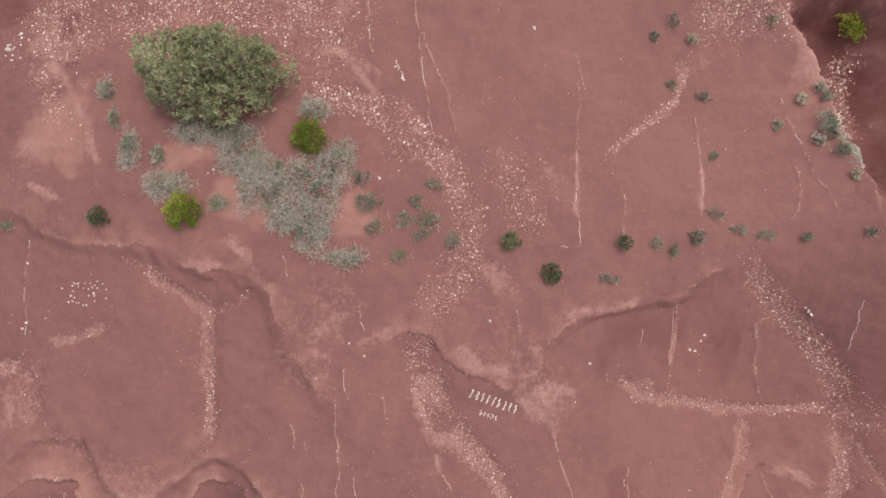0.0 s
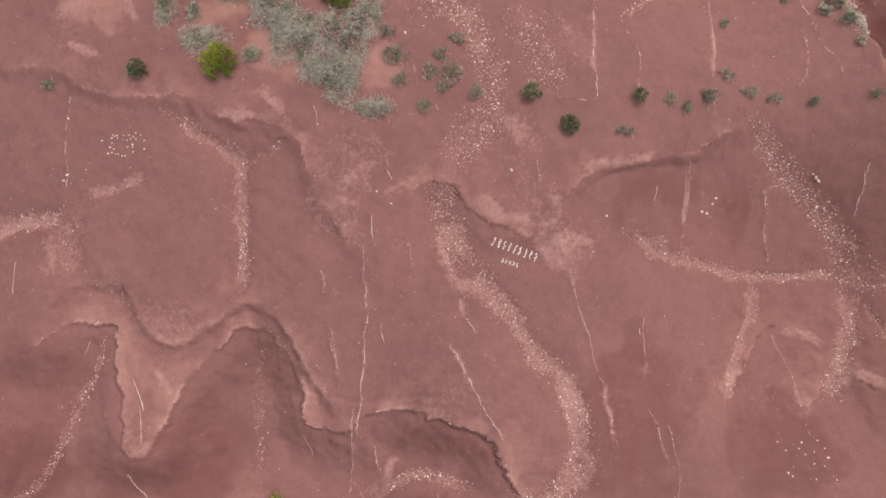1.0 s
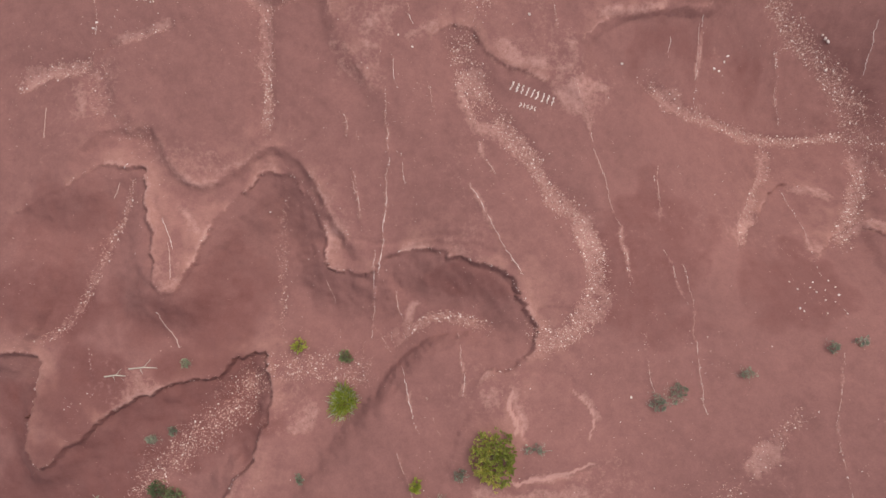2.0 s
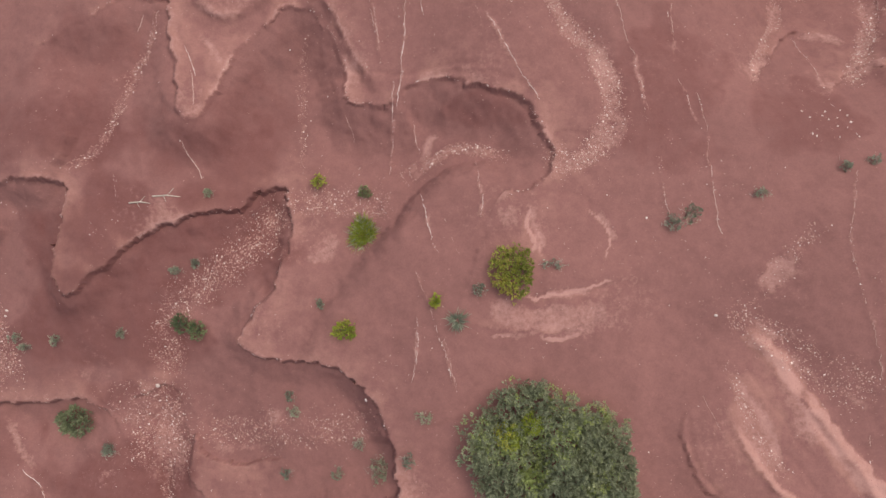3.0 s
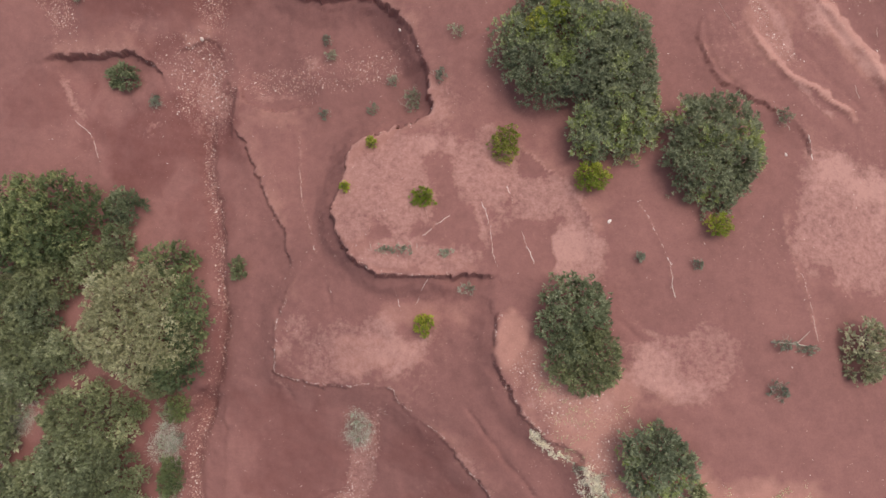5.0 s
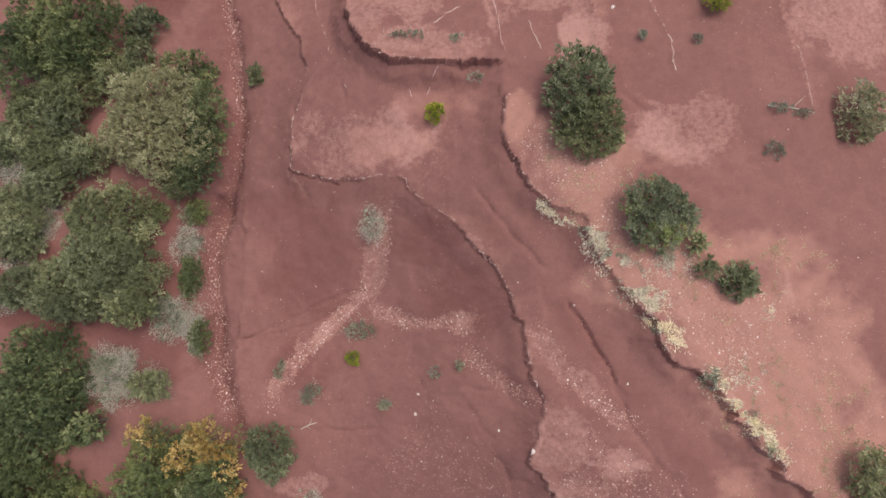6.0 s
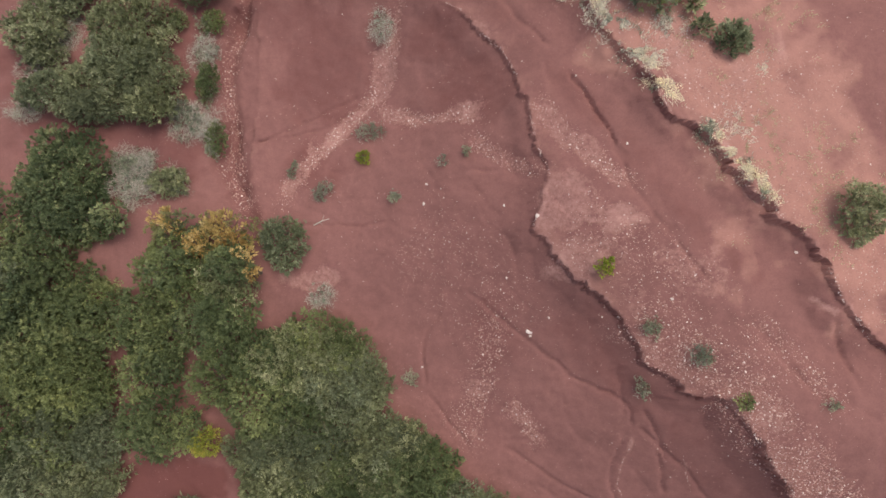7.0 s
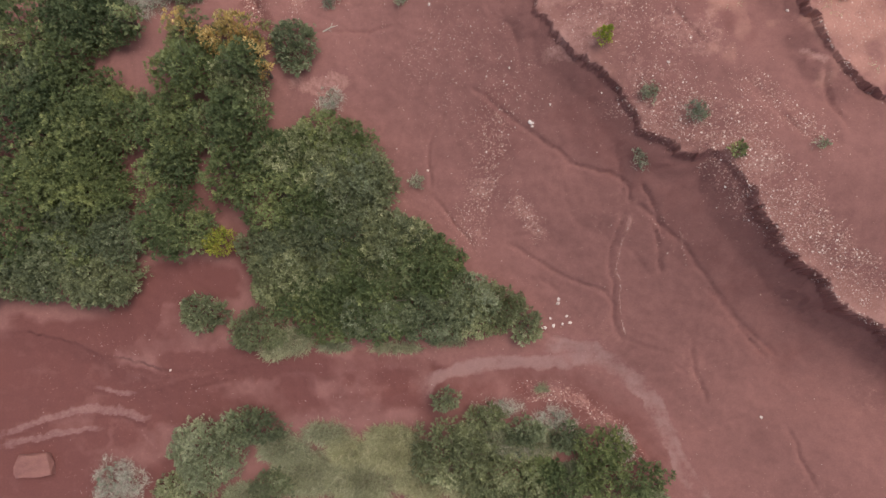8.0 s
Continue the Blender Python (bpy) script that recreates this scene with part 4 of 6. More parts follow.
patch('mud_and_shade', 0.55, -19.81, -50.6, 4.2, 2.0)
patch('mud_and_shade', 0.55, -24.40, -44.7, 5.1, 1.7)
patch('mud_and_shade', 0.55, -18.54, -44.8, 1.7, 2.8)
patch('mud_and_shade', 0.6, -18.66, 11.6, 1.2, 1.0)
patch('mud_and_shade', 0.6, -15.67, 9.7, 0.7, 1.2)
# painted shade at the upper end of the corner gully
patch('mud_and_shade', 0.6, 18.48, 11.7, 1.5, 1.5)
patch('mud_and_shade', 0.35, -19.98, -23.9, 4.2, 3.4)
patch('mud_and_shade', 0.35, -23.65, -28.1, 2.4, 1.6)
patch('mud_and_shade', 0.35, -16.06, -34.2, 1.9, 2.8)
patch('mud_and_shade', 0.35, -15.63, -39.6, 1.6, 2.2)
patch('mud_and_shade', 1.0, -19.10, -66.0, 3.5, 1.6)
patch('mud_and_shade', 0.9, -21.80, -67.5, 1.8, 1.8)
patch('mud_and_shade', 0.9, -25.42, -68.4, 5.8, 1.2)
patch('mud_and_shade', 0.9, -16.38, -70.0, 5.3, 0.9)
patch('mud_and_shade', 0.9, -27.19, -74.5, 4.7, 2.3)
patch('mud_and_shade', 0.9, -21.68, -72.3, 4.7, 1.5)
# the gravelly slope's brighter light, painted on as pale patches
patch('pale', 0.4, 1.25, -54.8, 2.6, 1.4)
patch('pale', 0.4, 4.18, -55.4, 2.5, 1.4)
patch('pale', 0.4, -0.05, -55.8, 1.4, 0.7)
# broad darker stretches on the low floors
patch('mud_and_shade', 0.6, -15.98, -18.4, 5.8, 3.3)
patch('mud_and_shade', 0.6, -18.55, -23.2, 5.7, 2.9)
patch('mud_and_shade', 0.6, -18.34, -13.9, 4.9, 2.0)
patch('mud_and_shade', 0.6, -11.80, -14.3, 3.0, 2.0)
patch('mud_and_shade', 0.6, -18.28, -29.6, 4.4, 3.0)
patch('mud_and_shade', 0.42, -11.19, -45.1, 3.0, 3.6)
patch('mud_and_shade', 0.42, -11.91, -50.2, 2.2, 1.4)
patch('mud_and_shade', 0.42, -4.60, -47.0, 2.8, 2.1)
patch('mud_and_shade', 0.42, -5.59, -44.3, 2.3, 1.6)
# darker ground in the alcoves of the first scarp
patch('mud_and_shade', 0.4, -18.04, -11.3, 3.2, 2.7)
patch('mud_and_shade', 0.4, -11.02, -13.3, 3.0, 2.0)
patch('mud_and_shade', 0.4, -0.80, -13.0, 2.2, 1.0)
patch('mud_and_shade', 0.85, -26.14, -69.3, 5.9, 1.5)
patch('mud_and_shade', 0.85, -27.28, -71.6, 5.9, 1.8)
patch('mud_and_shade', 0.85, -24.60, -76.5, 6.5, 1.8)
patch('mud_and_shade', 0.45, 7.15, -12.3, 3.5, 3.1)
patch('mud_and_shade', 0.45, 12.96, -13.4, 2.9, 2.2)
patch('mud_and_shade', 0.55, -22.43, -68.4, 7.0, 1.5)
patch('mud_and_shade', 0.55, -19.01, -67.6, 3.5, 1.5)
patch('mud_and_shade', 0.55, -12.28, -70.1, 5.9, 0.6)
# hairline cracks in the dried mud of the lower floors
for crack in range(80):
    x, y, turn, reach = [random.uniform(*r) for r in ((-10, 10), (-76, -45), (0, 6.28), (0.4, 1.6))]
    bend = turn + random.uniform(-0.6, 0.6)
    vein(-0.035, [(x, y), (x + reach * math.cos(turn), y + reach * math.sin(turn)), (x + reach * (math.cos(turn) + math.cos(bend)), y + reach * (math.sin(turn) + math.sin(bend)))])
far_off = step(30, 400, np.hypot(GX, GY + 35))
GROUND["h"] += 0.1 * rough(GX, GY, 4.5, 51) + 0.03 * rough(GX, GY, 0.7, 57) + far_off * 25 * rough(GX, GY, 260, 61)
GROUND["pale"] = np.clip(GROUND["pale"] + 0.25 * step(0.35, 0.9, rough(GX, GY, 3.0, 63)), 0, 1)
GROUND["gravel"] = np.maximum(GROUND["gravel"], 0.26 * step(0.35, 0.8, GROUND["ochre"]) * step(-42, -44, GY) * np.clip(0.5 + BROAD, 0, 1))
GROUND["gravel"] *= np.clip(0.75 + 0.6 * PATCHY, 0.15, 1)
HEIGHT, GRAVEL = GROUND["h"].reshape(NY, NX), GROUND["gravel"].reshape(NY, NX)


def sheet():
    me = bpy.data.meshes.new("ground")
    me.vertices.add(NX * NY)
    me.vertices.foreach_set("co", np.stack([GX, GY, GROUND["h"]], 1).astype(np.float32).ravel())
    k = (np.arange(NY - 1)[:, None] * NX + np.arange(NX - 1)[None, :]).ravel()
    quads = np.stack([k, k + 1, k + 1 + NX, k + NX], 1).astype(np.int32)
    me.loops.add(quads.size)
    me.loops.foreach_set("vertex_index", quads.ravel())
    me.polygons.add(len(quads))
    me.polygons.foreach_set("loop_start", np.arange(0, quads.size, 4, dtype=np.int32))
    me.update(calc_edges=True)
    # broken edges stay crisp: steep faces are not smoothed
    fall = np.abs(HEIGHT[1:, 1:] - HEIGHT[:-1, :-1]) + np.abs(HEIGHT[1:, :-1] - HEIGHT[:-1, 1:])
    steep = fall > 0.15
    me.polygons.foreach_set("use_smooth", ~steep.ravel())
    for name in ("pale", "gravel", "ochre", "smooth", "mud_and_shade"):
        me.attributes.new(name, "FLOAT", "POINT").data.foreach_set("value", np.clip(GROUND[name], 0, 1).astype(np.float32))
    me.materials.append(EARTH)
    return tagged(new("ground", me), "bare red mudstone gullied by rain, with pale lips and pebbly rills", "ground", kind="structure")


sheet()


def level(x, y):
    """The ground's height."""
    i = np.clip(np.searchsorted(XS, x) - 1, 0, NX - 2)
    j = np.clip(np.searchsorted(YS, y) - 1, 0, NY - 2)
    a, b = (x - XS[i]) / (XS[i + 1] - XS[i]), (y - YS[j]) / (YS[j + 1] - YS[j])
    return (HEIGHT[j, i] * (1 - a) + HEIGHT[j, i + 1] * a) * (1 - b) + (HEIGHT[j + 1, i] * (1 - a) + HEIGHT[j + 1, i + 1] * a) * b


# ---- meshes out of many small pieces ----
def mesh_of(name, verts, faces, mat, tone=None, smooth=False):
    """One mesh from an array of corners and an array of equal-sided faces."""
    me = bpy.data.meshes.new(name)
    me.vertices.add(len(verts))
    me.vertices.foreach_set("co", np.asarray(verts, np.float32).ravel())
    faces = np.asarray(faces, np.int32)
    me.loops.add(faces.size)
    me.loops.foreach_set("vertex_index", faces.ravel())
    me.polygons.add(len(faces))
    me.polygons.foreach_set("loop_start", np.arange(0, faces.size, faces.shape[1], dtype=np.int32))
    me.update(calc_edges=True)
    if smooth:
        me.polygons.foreach_set("use_smooth", np.ones(len(faces), bool))
    if tone is not None:
        me.attributes.new("tone", "FLOAT", "POINT").data.foreach_set("value", np.asarray(tone, np.float32))
    me.materials.append(mat)
    return me


def part(name, me, parent, label=""):
    ob = new(name, me)
    ob.parent = parent
    return tagged(ob, label)


def joined(pieces):
    vs, fs, n = [], [], 0
    for v, f in pieces:
        vs.append(v), fs.append(f + n)
        n += len(v)
    return np.vstack(vs), np.vstack(fs)


def pebbles(rng, x, y, size):
    """Broken stones lying at the places given: a four-cornered foot and an off-centre top."""
    n = len(x)
    a = rng.uniform(0, 6.283, n)[:, None] + np.array([0, 1.57, 3.14, 4.71]) + rng.uniform(-0.4, 0.4, (n, 4))
    r = size[:, None] * rng.uniform(0.65, 1.25, (n, 4))
    z = level(x, y)[:, None]
    foot = np.stack([x[:, None] + r * np.cos(a), y[:, None] + r * np.sin(a), z - 0.2 * size[:, None] + 0 * r], 2)
    off = rng.uniform(-0.4, 0.4, (2, n)) * size
    top = np.stack([x + off[0], y + off[1], z[:, 0] + size * rng.uniform(0.5, 1.15, n)], 1)[:, None]
    v = np.concatenate([foot, top], 1)
    k = 5 * np.arange(n)[:, None, None]
    f = np.array([(0, 1, 4), (1, 2, 4), (2, 3, 4), (3, 0, 4)])[None] + k
    return v.reshape(-1, 3), f.reshape(-1, 3)


def gravel():
    rng = np.random.RandomState(5)
    n = 2000000
    x, y = rng.uniform(-27, 20, n), rng.uniform(-80, 13, n)
    i, j = np.searchsorted(XS, x) - 1, np.searchsorted(YS, y) - 1
    strewn = (0.0012 + 0.012 * step(-0.1, 0.9, rough(x, y, 2.4, 91, 3))) * np.where(y < -44, 1.7, 1.2)
    keep = rng.uniform(0, 1, n) < np.maximum(GRAVEL[j, i] ** 0.95 * 0.85, strewn * 1.15)
    x, y = x[keep], y[keep]
    size = 0.015 + 0.046 * rng.power(0.36, len(x)) * np.clip(0.5 + GRAVEL[j, i][keep], 0, 1) * (1 + 0.6 * step(1, 7, y))
    v, f = pebbles(rng, x, y, size)
    tagged(new("gravel", mesh_of("gravel", v, f, STONE)), "pale and pinkish pebbles strewn along the rills", "gravel", kind="stuff")


gravel()


def rib(rng, x, y, half):
    """A thin broken ridge of mineral along the places given: two sloping strips, of uneven width."""
    n = len(x)
    way = np.stack([np.gradient(x), np.gradient(y)], 1)
    way /= np.maximum(np.linalg.norm(way, axis=1, keepdims=True), 1e-6)
    s = np.arange(n) * 1.0
    w = half * np.clip(0.75 + 0.8 * lattice(s, s * 0 + x[0] * 7, 5, 3) + rng.uniform(-0.45, 0.45, n) - 0.9 * (lattice(s, s * 0 + x[0] * 3, 11, 8) < -0.25), 0.0, 2)[:, None]
    z = level(x, y)
    side = np.stack([-way[:, 1], way[:, 0]], 1) * w
    mid = np.stack([x, y], 1)
    v = np.stack([np.column_stack([mid + side, z - 0.01]), np.column_stack([mid, z + 0.02 + 0.5 * w[:, 0]]), np.column_stack([mid - side, z - 0.01])], 1)
    k = 3 * np.nonzero((w[:-1, 0] > 0.2 * half) & (w[1:, 0] > 0.2 * half))[0][:, None]
    quads = np.concatenate([k + [0, 1, 4, 3], k + [1, 2, 5, 4]], 0)
    return v.reshape(-1, 3), np.concatenate([quads[:, [0, 1, 2]], quads[:, [0, 2, 3]]], 0)


def mineral_veins():
    """White mineral weathered out along the joints: thin ribs, and chips beside them."""
    rng = np.random.RandomState(9)
    xs, ys, ribs = [], [], []
    for points in VEINS:
        line = rounded(points, 6)
        way = np.diff(line, axis=0)
        long = np.hypot(way[:, 0], way[:, 1])
        at = np.concatenate([[0], np.cumsum(long)])
        s = np.arange(0, at[-1], 0.07)
        x, y = np.interp(s, at, line[:, 0]), np.interp(s, at, line[:, 1])
        x, y = x - 0.09 * rough(x, y, 0.9, 31, 3), y - 0.09 * rough(x, y, 0.9, 37, 3)
        if len(x) > 3:
            ribs.append(rib(rng, x + rng.normal(0, 0.016, len(x)), y + rng.normal(0, 0.01, len(x)), 0.0125))
        s = rng.uniform(0, long.sum(), int(long.sum() * 11))
        s = s[lattice(s, 7 * len(xs), 0.7, 5) > -0.1]
        x, y = np.interp(s, at, line[:, 0]), np.interp(s, at, line[:, 1])
        xs.append(x - 0.09 * rough(x, y, 0.9, 31, 3) + rng.normal(0, 0.03, len(s)))
        ys.append(y - 0.09 * rough(x, y, 0.9, 37, 3) + rng.normal(0, 0.03, len(s)))
    for k in range(24):
        # short joints, most of them across the slope of the ground
        x, y, turn, reach = rng.uniform(-22, 17), rng.uniform(-40, 11), rng.normal(1.63, 0.25), rng.uniform(0.3, 1.1)
        s = np.arange(-reach, reach, 0.06)
        ribs.append(rib(rng, x + s * math.cos(turn) + 0.07 * lattice(s, 9 * k + s * 0, 0.6, 7) + rng.normal(0, 0.012, len(s)), y + s * math.sin(turn), rng.uniform(0.007, 0.016)))
    for points in LIPS:
        line = rounded(points, 4)
        way = np.diff(line, axis=0)
        long = np.maximum(np.hypot(way[:, 0], way[:, 1]), 1e-6)
        at = np.concatenate([[0], np.cumsum(long)])
        s = rng.uniform(0.8, at[-1] - 0.8, int(at[-1] * (34 if line[:, 1].mean() < -48 else 8)))
        s = s[lattice(s, 3 * len(xs), 1.1, 15) > -0.1]
        k = np.clip(np.searchsorted(at, s) - 1, 0, len(way) - 1)
        off = 0.03 + 0.08 * rng.power(0.6, len(s))
        x = np.interp(s, at, line[:, 0]) - off * way[k, 1] / long[k]
        y = np.interp(s, at, line[:, 1]) + off * way[k, 0] / long[k]
        xs.append(x - 0.1 * rough(x, y, 1.3, 11))
        ys.append(y - 0.1 * rough(x, y, 1.3, 23))
    x, y = np.concatenate(xs), np.concatenate(ys)
    v, f = joined([pebbles(rng, x, y, 0.01 + 0.026 * rng.power(0.7, len(x)))] + ribs)
    tagged(new("mineral_vein", mesh_of("mineral_vein", v, f, CHIP)), "white mineral chips in thin broken lines across the mudstone", "mineral vein", kind="stuff")


mineral_veins()


def leaf_cards(rng, base, way, length, width, fold=0.25):
    """Pointed leaves from base along way, each folded along its rib: corners and faces."""
    n = len(base)
    way = way / np.maximum(np.linalg.norm(way, axis=1, keepdims=True), 1e-6)
    side = np.cross(way, rng.normal(0, 1, (n, 3)) * [0.35, 0.35, 0.35] + [0, 0, 1])
    side /= np.maximum(np.linalg.norm(side, axis=1, keepdims=True), 1e-6)
    up = np.cross(side, way)
    l, w = np.reshape(length, (-1, 1)) * np.ones((n, 1)), np.reshape(width, (-1, 1)) * np.ones((n, 1))
    mid = base + way * l * 0.5 + up * w * fold
    v = np.stack([base, mid + side * w * 0.5, base + way * l, mid - side * w * 0.5], 1)
    k = 4 * np.arange(n)[:, None]
    return v.reshape(-1, 3), np.concatenate([k + [0, 1, 2], k + [0, 2, 3]], 0)


def stick(a, b, ra, rb, sides=5):
    """A tapered limb from a to b."""
    a, b = np.array(a, float), np.array(b, float)
    d = (b - a) / max(np.linalg.norm(b - a), 1e-6)
    u = np.cross(d, (0.3, 1, 0.2))
    u /= np.linalg.norm(u)
    w = np.cross(d, u)
    t = np.arange(sides) * 2 * math.pi / sides
    ring = np.cos(t)[:, None] * u + np.sin(t)[:, None] * w
    v = np.vstack([a + ring * ra, b + ring * rb])
    k = np.arange(sides)
    return v, np.stack([k, (k + 1) % sides, (k + 1) % sides + sides, k + sides], 1)


def limbs(rng, rx, ry, h, n):
    """A short tapered trunk that forks low into crooked limbs."""
    pieces = [stick((0, 0, -0.15), (0.04, 0.02, 0.22 * h), 0.05 + 0.03 * h, 0.04 + 0.02 * h, 6)]
    for k in range(n):
        a = 6.283 * (k + rng.uniform(-0.3, 0.3)) / n
        r = rng.uniform(0.4, 0.72)
        end = np.array([rx * r * math.cos(a), ry * r * math.sin(a), h * rng.uniform(0.5, 0.72)])
        knee = end * [0.45, 0.45, 0.6] + rng.normal(0, 0.06, 3)
        start = np.array([0.03, 0.02, 0.2 * h])
        pieces += [stick(start, knee, 0.035 + 0.012 * h, 0.025 + 0.006 * h), stick(knee, end, 0.025 + 0.006 * h, 0.008)]
        for _ in range(2):
            pieces.append(stick(knee, end * rng.uniform(0.7, 1.1, 3) + rng.normal(0, 0.15, 3) * [rx, ry, 0.3], 0.016, 0.005, 4))
    return joined(pieces)


def crown(rng, rx, ry, h, leaf, sprig, density, lobes=0.07, patchy=0.3, close=1.0):
    """Sprigs of leaves, close together over a lumpy dome, with coarser leaves beneath: corners, faces and each corner's tone."""
    area = math.pi * rx * ry
    n = max(int(density * area * close), 16)
    low = max(int(n * 0.6), 8)
    phase = rng.uniform(0, 6.283, 4)
    k = np.concatenate([(np.arange(n) + 0.5) / n, (np.arange(low) + 0.5) / low])
    a = np.concatenate([np.arange(n), np.arange(low) + 0.4]) * 2.39996 + rng.normal(0, 0.25, n + low)
    q = np.sqrt(k) * np.where(np.arange(n + low) < n, 1, 0.86) + rng.normal(0, 0.025, n + low)
    edge = 1 + lobes * (np.sin(2 * a + phase[0]) * 0.6 + np.sin(3 * a + phase[1]) * 0.8 + np.sin(5 * a + phase[2]) * 0.7 + np.sin(11 * a + phase[3]) * 0.5)
    x, y = rx * q * edge * np.cos(a), ry * q * edge * np.sin(a)
    x, y = x + rng.normal(0, 0.04, n + low), y + rng.normal(0, 0.04, n + low)
    dome = np.clip(1.02 - q ** 2.4, 0.02, 1) ** 0.55
    seed = rng.randint(1000)
    lumps = lattice(x, y, 1.5, seed + 5) * 0.5 + lattice(x, y, 0.75, seed) * 0.6 + lattice(x, y, 0.36, seed + 3) * 0.5
    under = np.arange(n + low) >= n
    z = np.maximum(h * (0.1 + 0.8 * dome) + lumps * min(0.58, 0.33 * h) * (0.35 + dome), 0.05)
    z = np.where(under, z * 0.62, z + rng.normal(0, 0.1, n + low) * min(1, h))
    tone = np.clip(0.36 + patchy * lattice(x, y, 1.5, seed + 7) + 0.45 * step(0.55, 0.75, lattice(x, y, 1.1, seed + 9)) + rng.normal(0, 0.2, n + low), 0, 1)
    out = np.stack([x / rx ** 2, y / ry ** 2, 1.2 * dome / h], 1)
    out /= np.linalg.norm(out, axis=1, keepdims=True)
    per = 10
    heart = np.repeat(np.stack([x, y, z], 1), per, 0)
    spread = rng.normal(0, 1, ((n + low) * per, 3)) * [1, 1, 0.7]
    spread /= np.linalg.norm(spread, axis=1, keepdims=True)
    way = spread + 0.7 * np.repeat(out, per, 0) + [0, 0, 0.3]
    grow = np.repeat(rng.uniform(0.75, 1.25, n + low) * np.where(under, 1.9, 1.0), per)
    base = heart + spread * (grow * sprig)[:, None] * rng.uniform(0.05, 0.45, ((n + low) * per, 1))
    leaf = leaf * 1.1 * grow
    v, f = leaf_cards(rng, base, way, leaf * rng.uniform(0.7, 1.3, len(leaf)), leaf * rng.uniform(0.36, 0.6, len(leaf)))
    v[:, 2] = np.maximum(v[:, 2], 0.02)
    return v, f, np.repeat(tone, per * 4)


def blades(rng, rx, ry, h, n, length, width, lean=0.8, stray=0.9):
    """Stiff blades or twigs that spread from the ground."""
    a, q = rng.uniform(0, 6.283, n), np.sqrt(rng.uniform(0, 1, n))
    root = np.stack([rx * 0.75 * q * np.cos(a), ry * 0.75 * q * np.sin(a), np.full(n, -0.02)], 1)
    b = a + rng.normal(0, stray, n)
    way = np.stack([np.cos(b) * lean * (0.3 + q), np.sin(b) * lean * (0.3 + q), rng.uniform(0.4, 1.2, n)], 1)
    v, f = leaf_cards(rng, root, way, length * rng.uniform(0.5, 1.2, n), width * rng.uniform(0.7, 1.3, n), 0.4)
    return v, f, np.repeat(np.clip(rng.normal(0.45, 0.2, n), 0, 1), 4)


def twigs(rng, rx, ry, h, n):
    """A mat of bare, thin, crooked twigs, each a pair of folded slivers."""
    a, q = rng.uniform(0, 6.283, n), np.sqrt(rng.uniform(0, 1, n))
    edge = 1 + 0.16 * np.sin(3 * a + rng.uniform(0, 6)) + 0.12 * np.sin(7 * a + rng.uniform(0, 6))
    x, y = rx * q * edge * np.cos(a), ry * q * edge * np.sin(a)
    seed = rng.randint(1000)
    mound = 0.5 + 0.5 * lattice(x, y, 0.55, seed)
    keep = mound > rng.uniform(0.0, 0.5, n)
    x, y, q, mound = x[keep], y[keep], q[keep], mound[keep]
    n = len(x)
    root = np.stack([x, y, h * mound * (1.05 - 0.8 * q ** 2) * rng.uniform(0.25, 1.0, n)], 1)
    b = rng.uniform(0, 6.283, n)
    way = np.stack([np.cos(b), np.sin(b), rng.uniform(-0.35, 0.5, n)], 1)
    long = rng.uniform(0.09, 0.3, n) * min(1.0, 0.45 + rx)
    first = leaf_cards(rng, root, way, long, rng.uniform(0.009, 0.019, n), 0.5)
    knee = root + way / np.linalg.norm(way, axis=1, keepdims=True) * (long * 0.7)[:, None]
    second = leaf_cards(rng, knee, way + rng.normal(0, 0.7, (n, 3)), long * 0.7, rng.uniform(0.007, 0.014, n), 0.5)
    v, f = joined([first, second])
    v[:, 2] = np.maximum(v[:, 2], 0.01)
    return v, f


# kind: name, leaves, leaf length, sprig radius, sprigs on a square metre, label, group
KINDS = {
    "tree_green": ("tree", "green", 0.115, 0.15, 22, "low spreading green thorn tree with a dense domed crown", "trees"),
    "dark_tree": ("tree", "dark", 0.12, 0.15, 20, "dense dark green thicket tree on red soil", "trees"),
    "round_tree": ("tree", "silver", 0.1, 0.13, 28, "round pale olive tree with a dense fine-leaved crown", "trees"),
    "gold": ("bush", "gold", 0.085, 0.12, 30, "bush with golden orange turning leaves among trees", "bushes"),
    "orange_tree": ("tree", "orange", 0.11, 0.14, 18, "small tree with orange turning leaves", "trees"),
    "olive_tall": ("tree", "grey", 0.09, 0.13, 34, "grey-olive tree with a rounded crown", "trees"),
    "olive": ("bush", "olive", 0.105, 0.14, 23, "grey-olive bush with small leaves on red soil", "bushes"),
    "silver": ("bush", "silver", 0.09, 0.13, 22, "silvery grey bush on red soil", "bushes"),
    "big": ("bush", "big", 0.105, 0.14, 29, "broad grey-green bush with yellow-green shoots", "bushes"),
    "green": ("bush", "green", 0.075, 0.095, 36, "fresh green leafy bush", "bushes"),
    "bright": ("bush", "bright", 0.065, 0.085, 48, "yellow-green rounded bush on bare red soil", "bushes"),
    "pale": ("bush", "pale", 0.045, 0.06, 80, "small rounded cream-grey bush on bare red soil", "bushes"),
    "dark": ("bush", "dark", 0.055, 0.07, 55, "small dark green bush on bare red soil", "bushes"),
    "autumn": ("bush", "autumn", 0.075, 0.1, 34, "green bush with yellow and rusty leaves", "bushes"),
}
COUNT = [0]


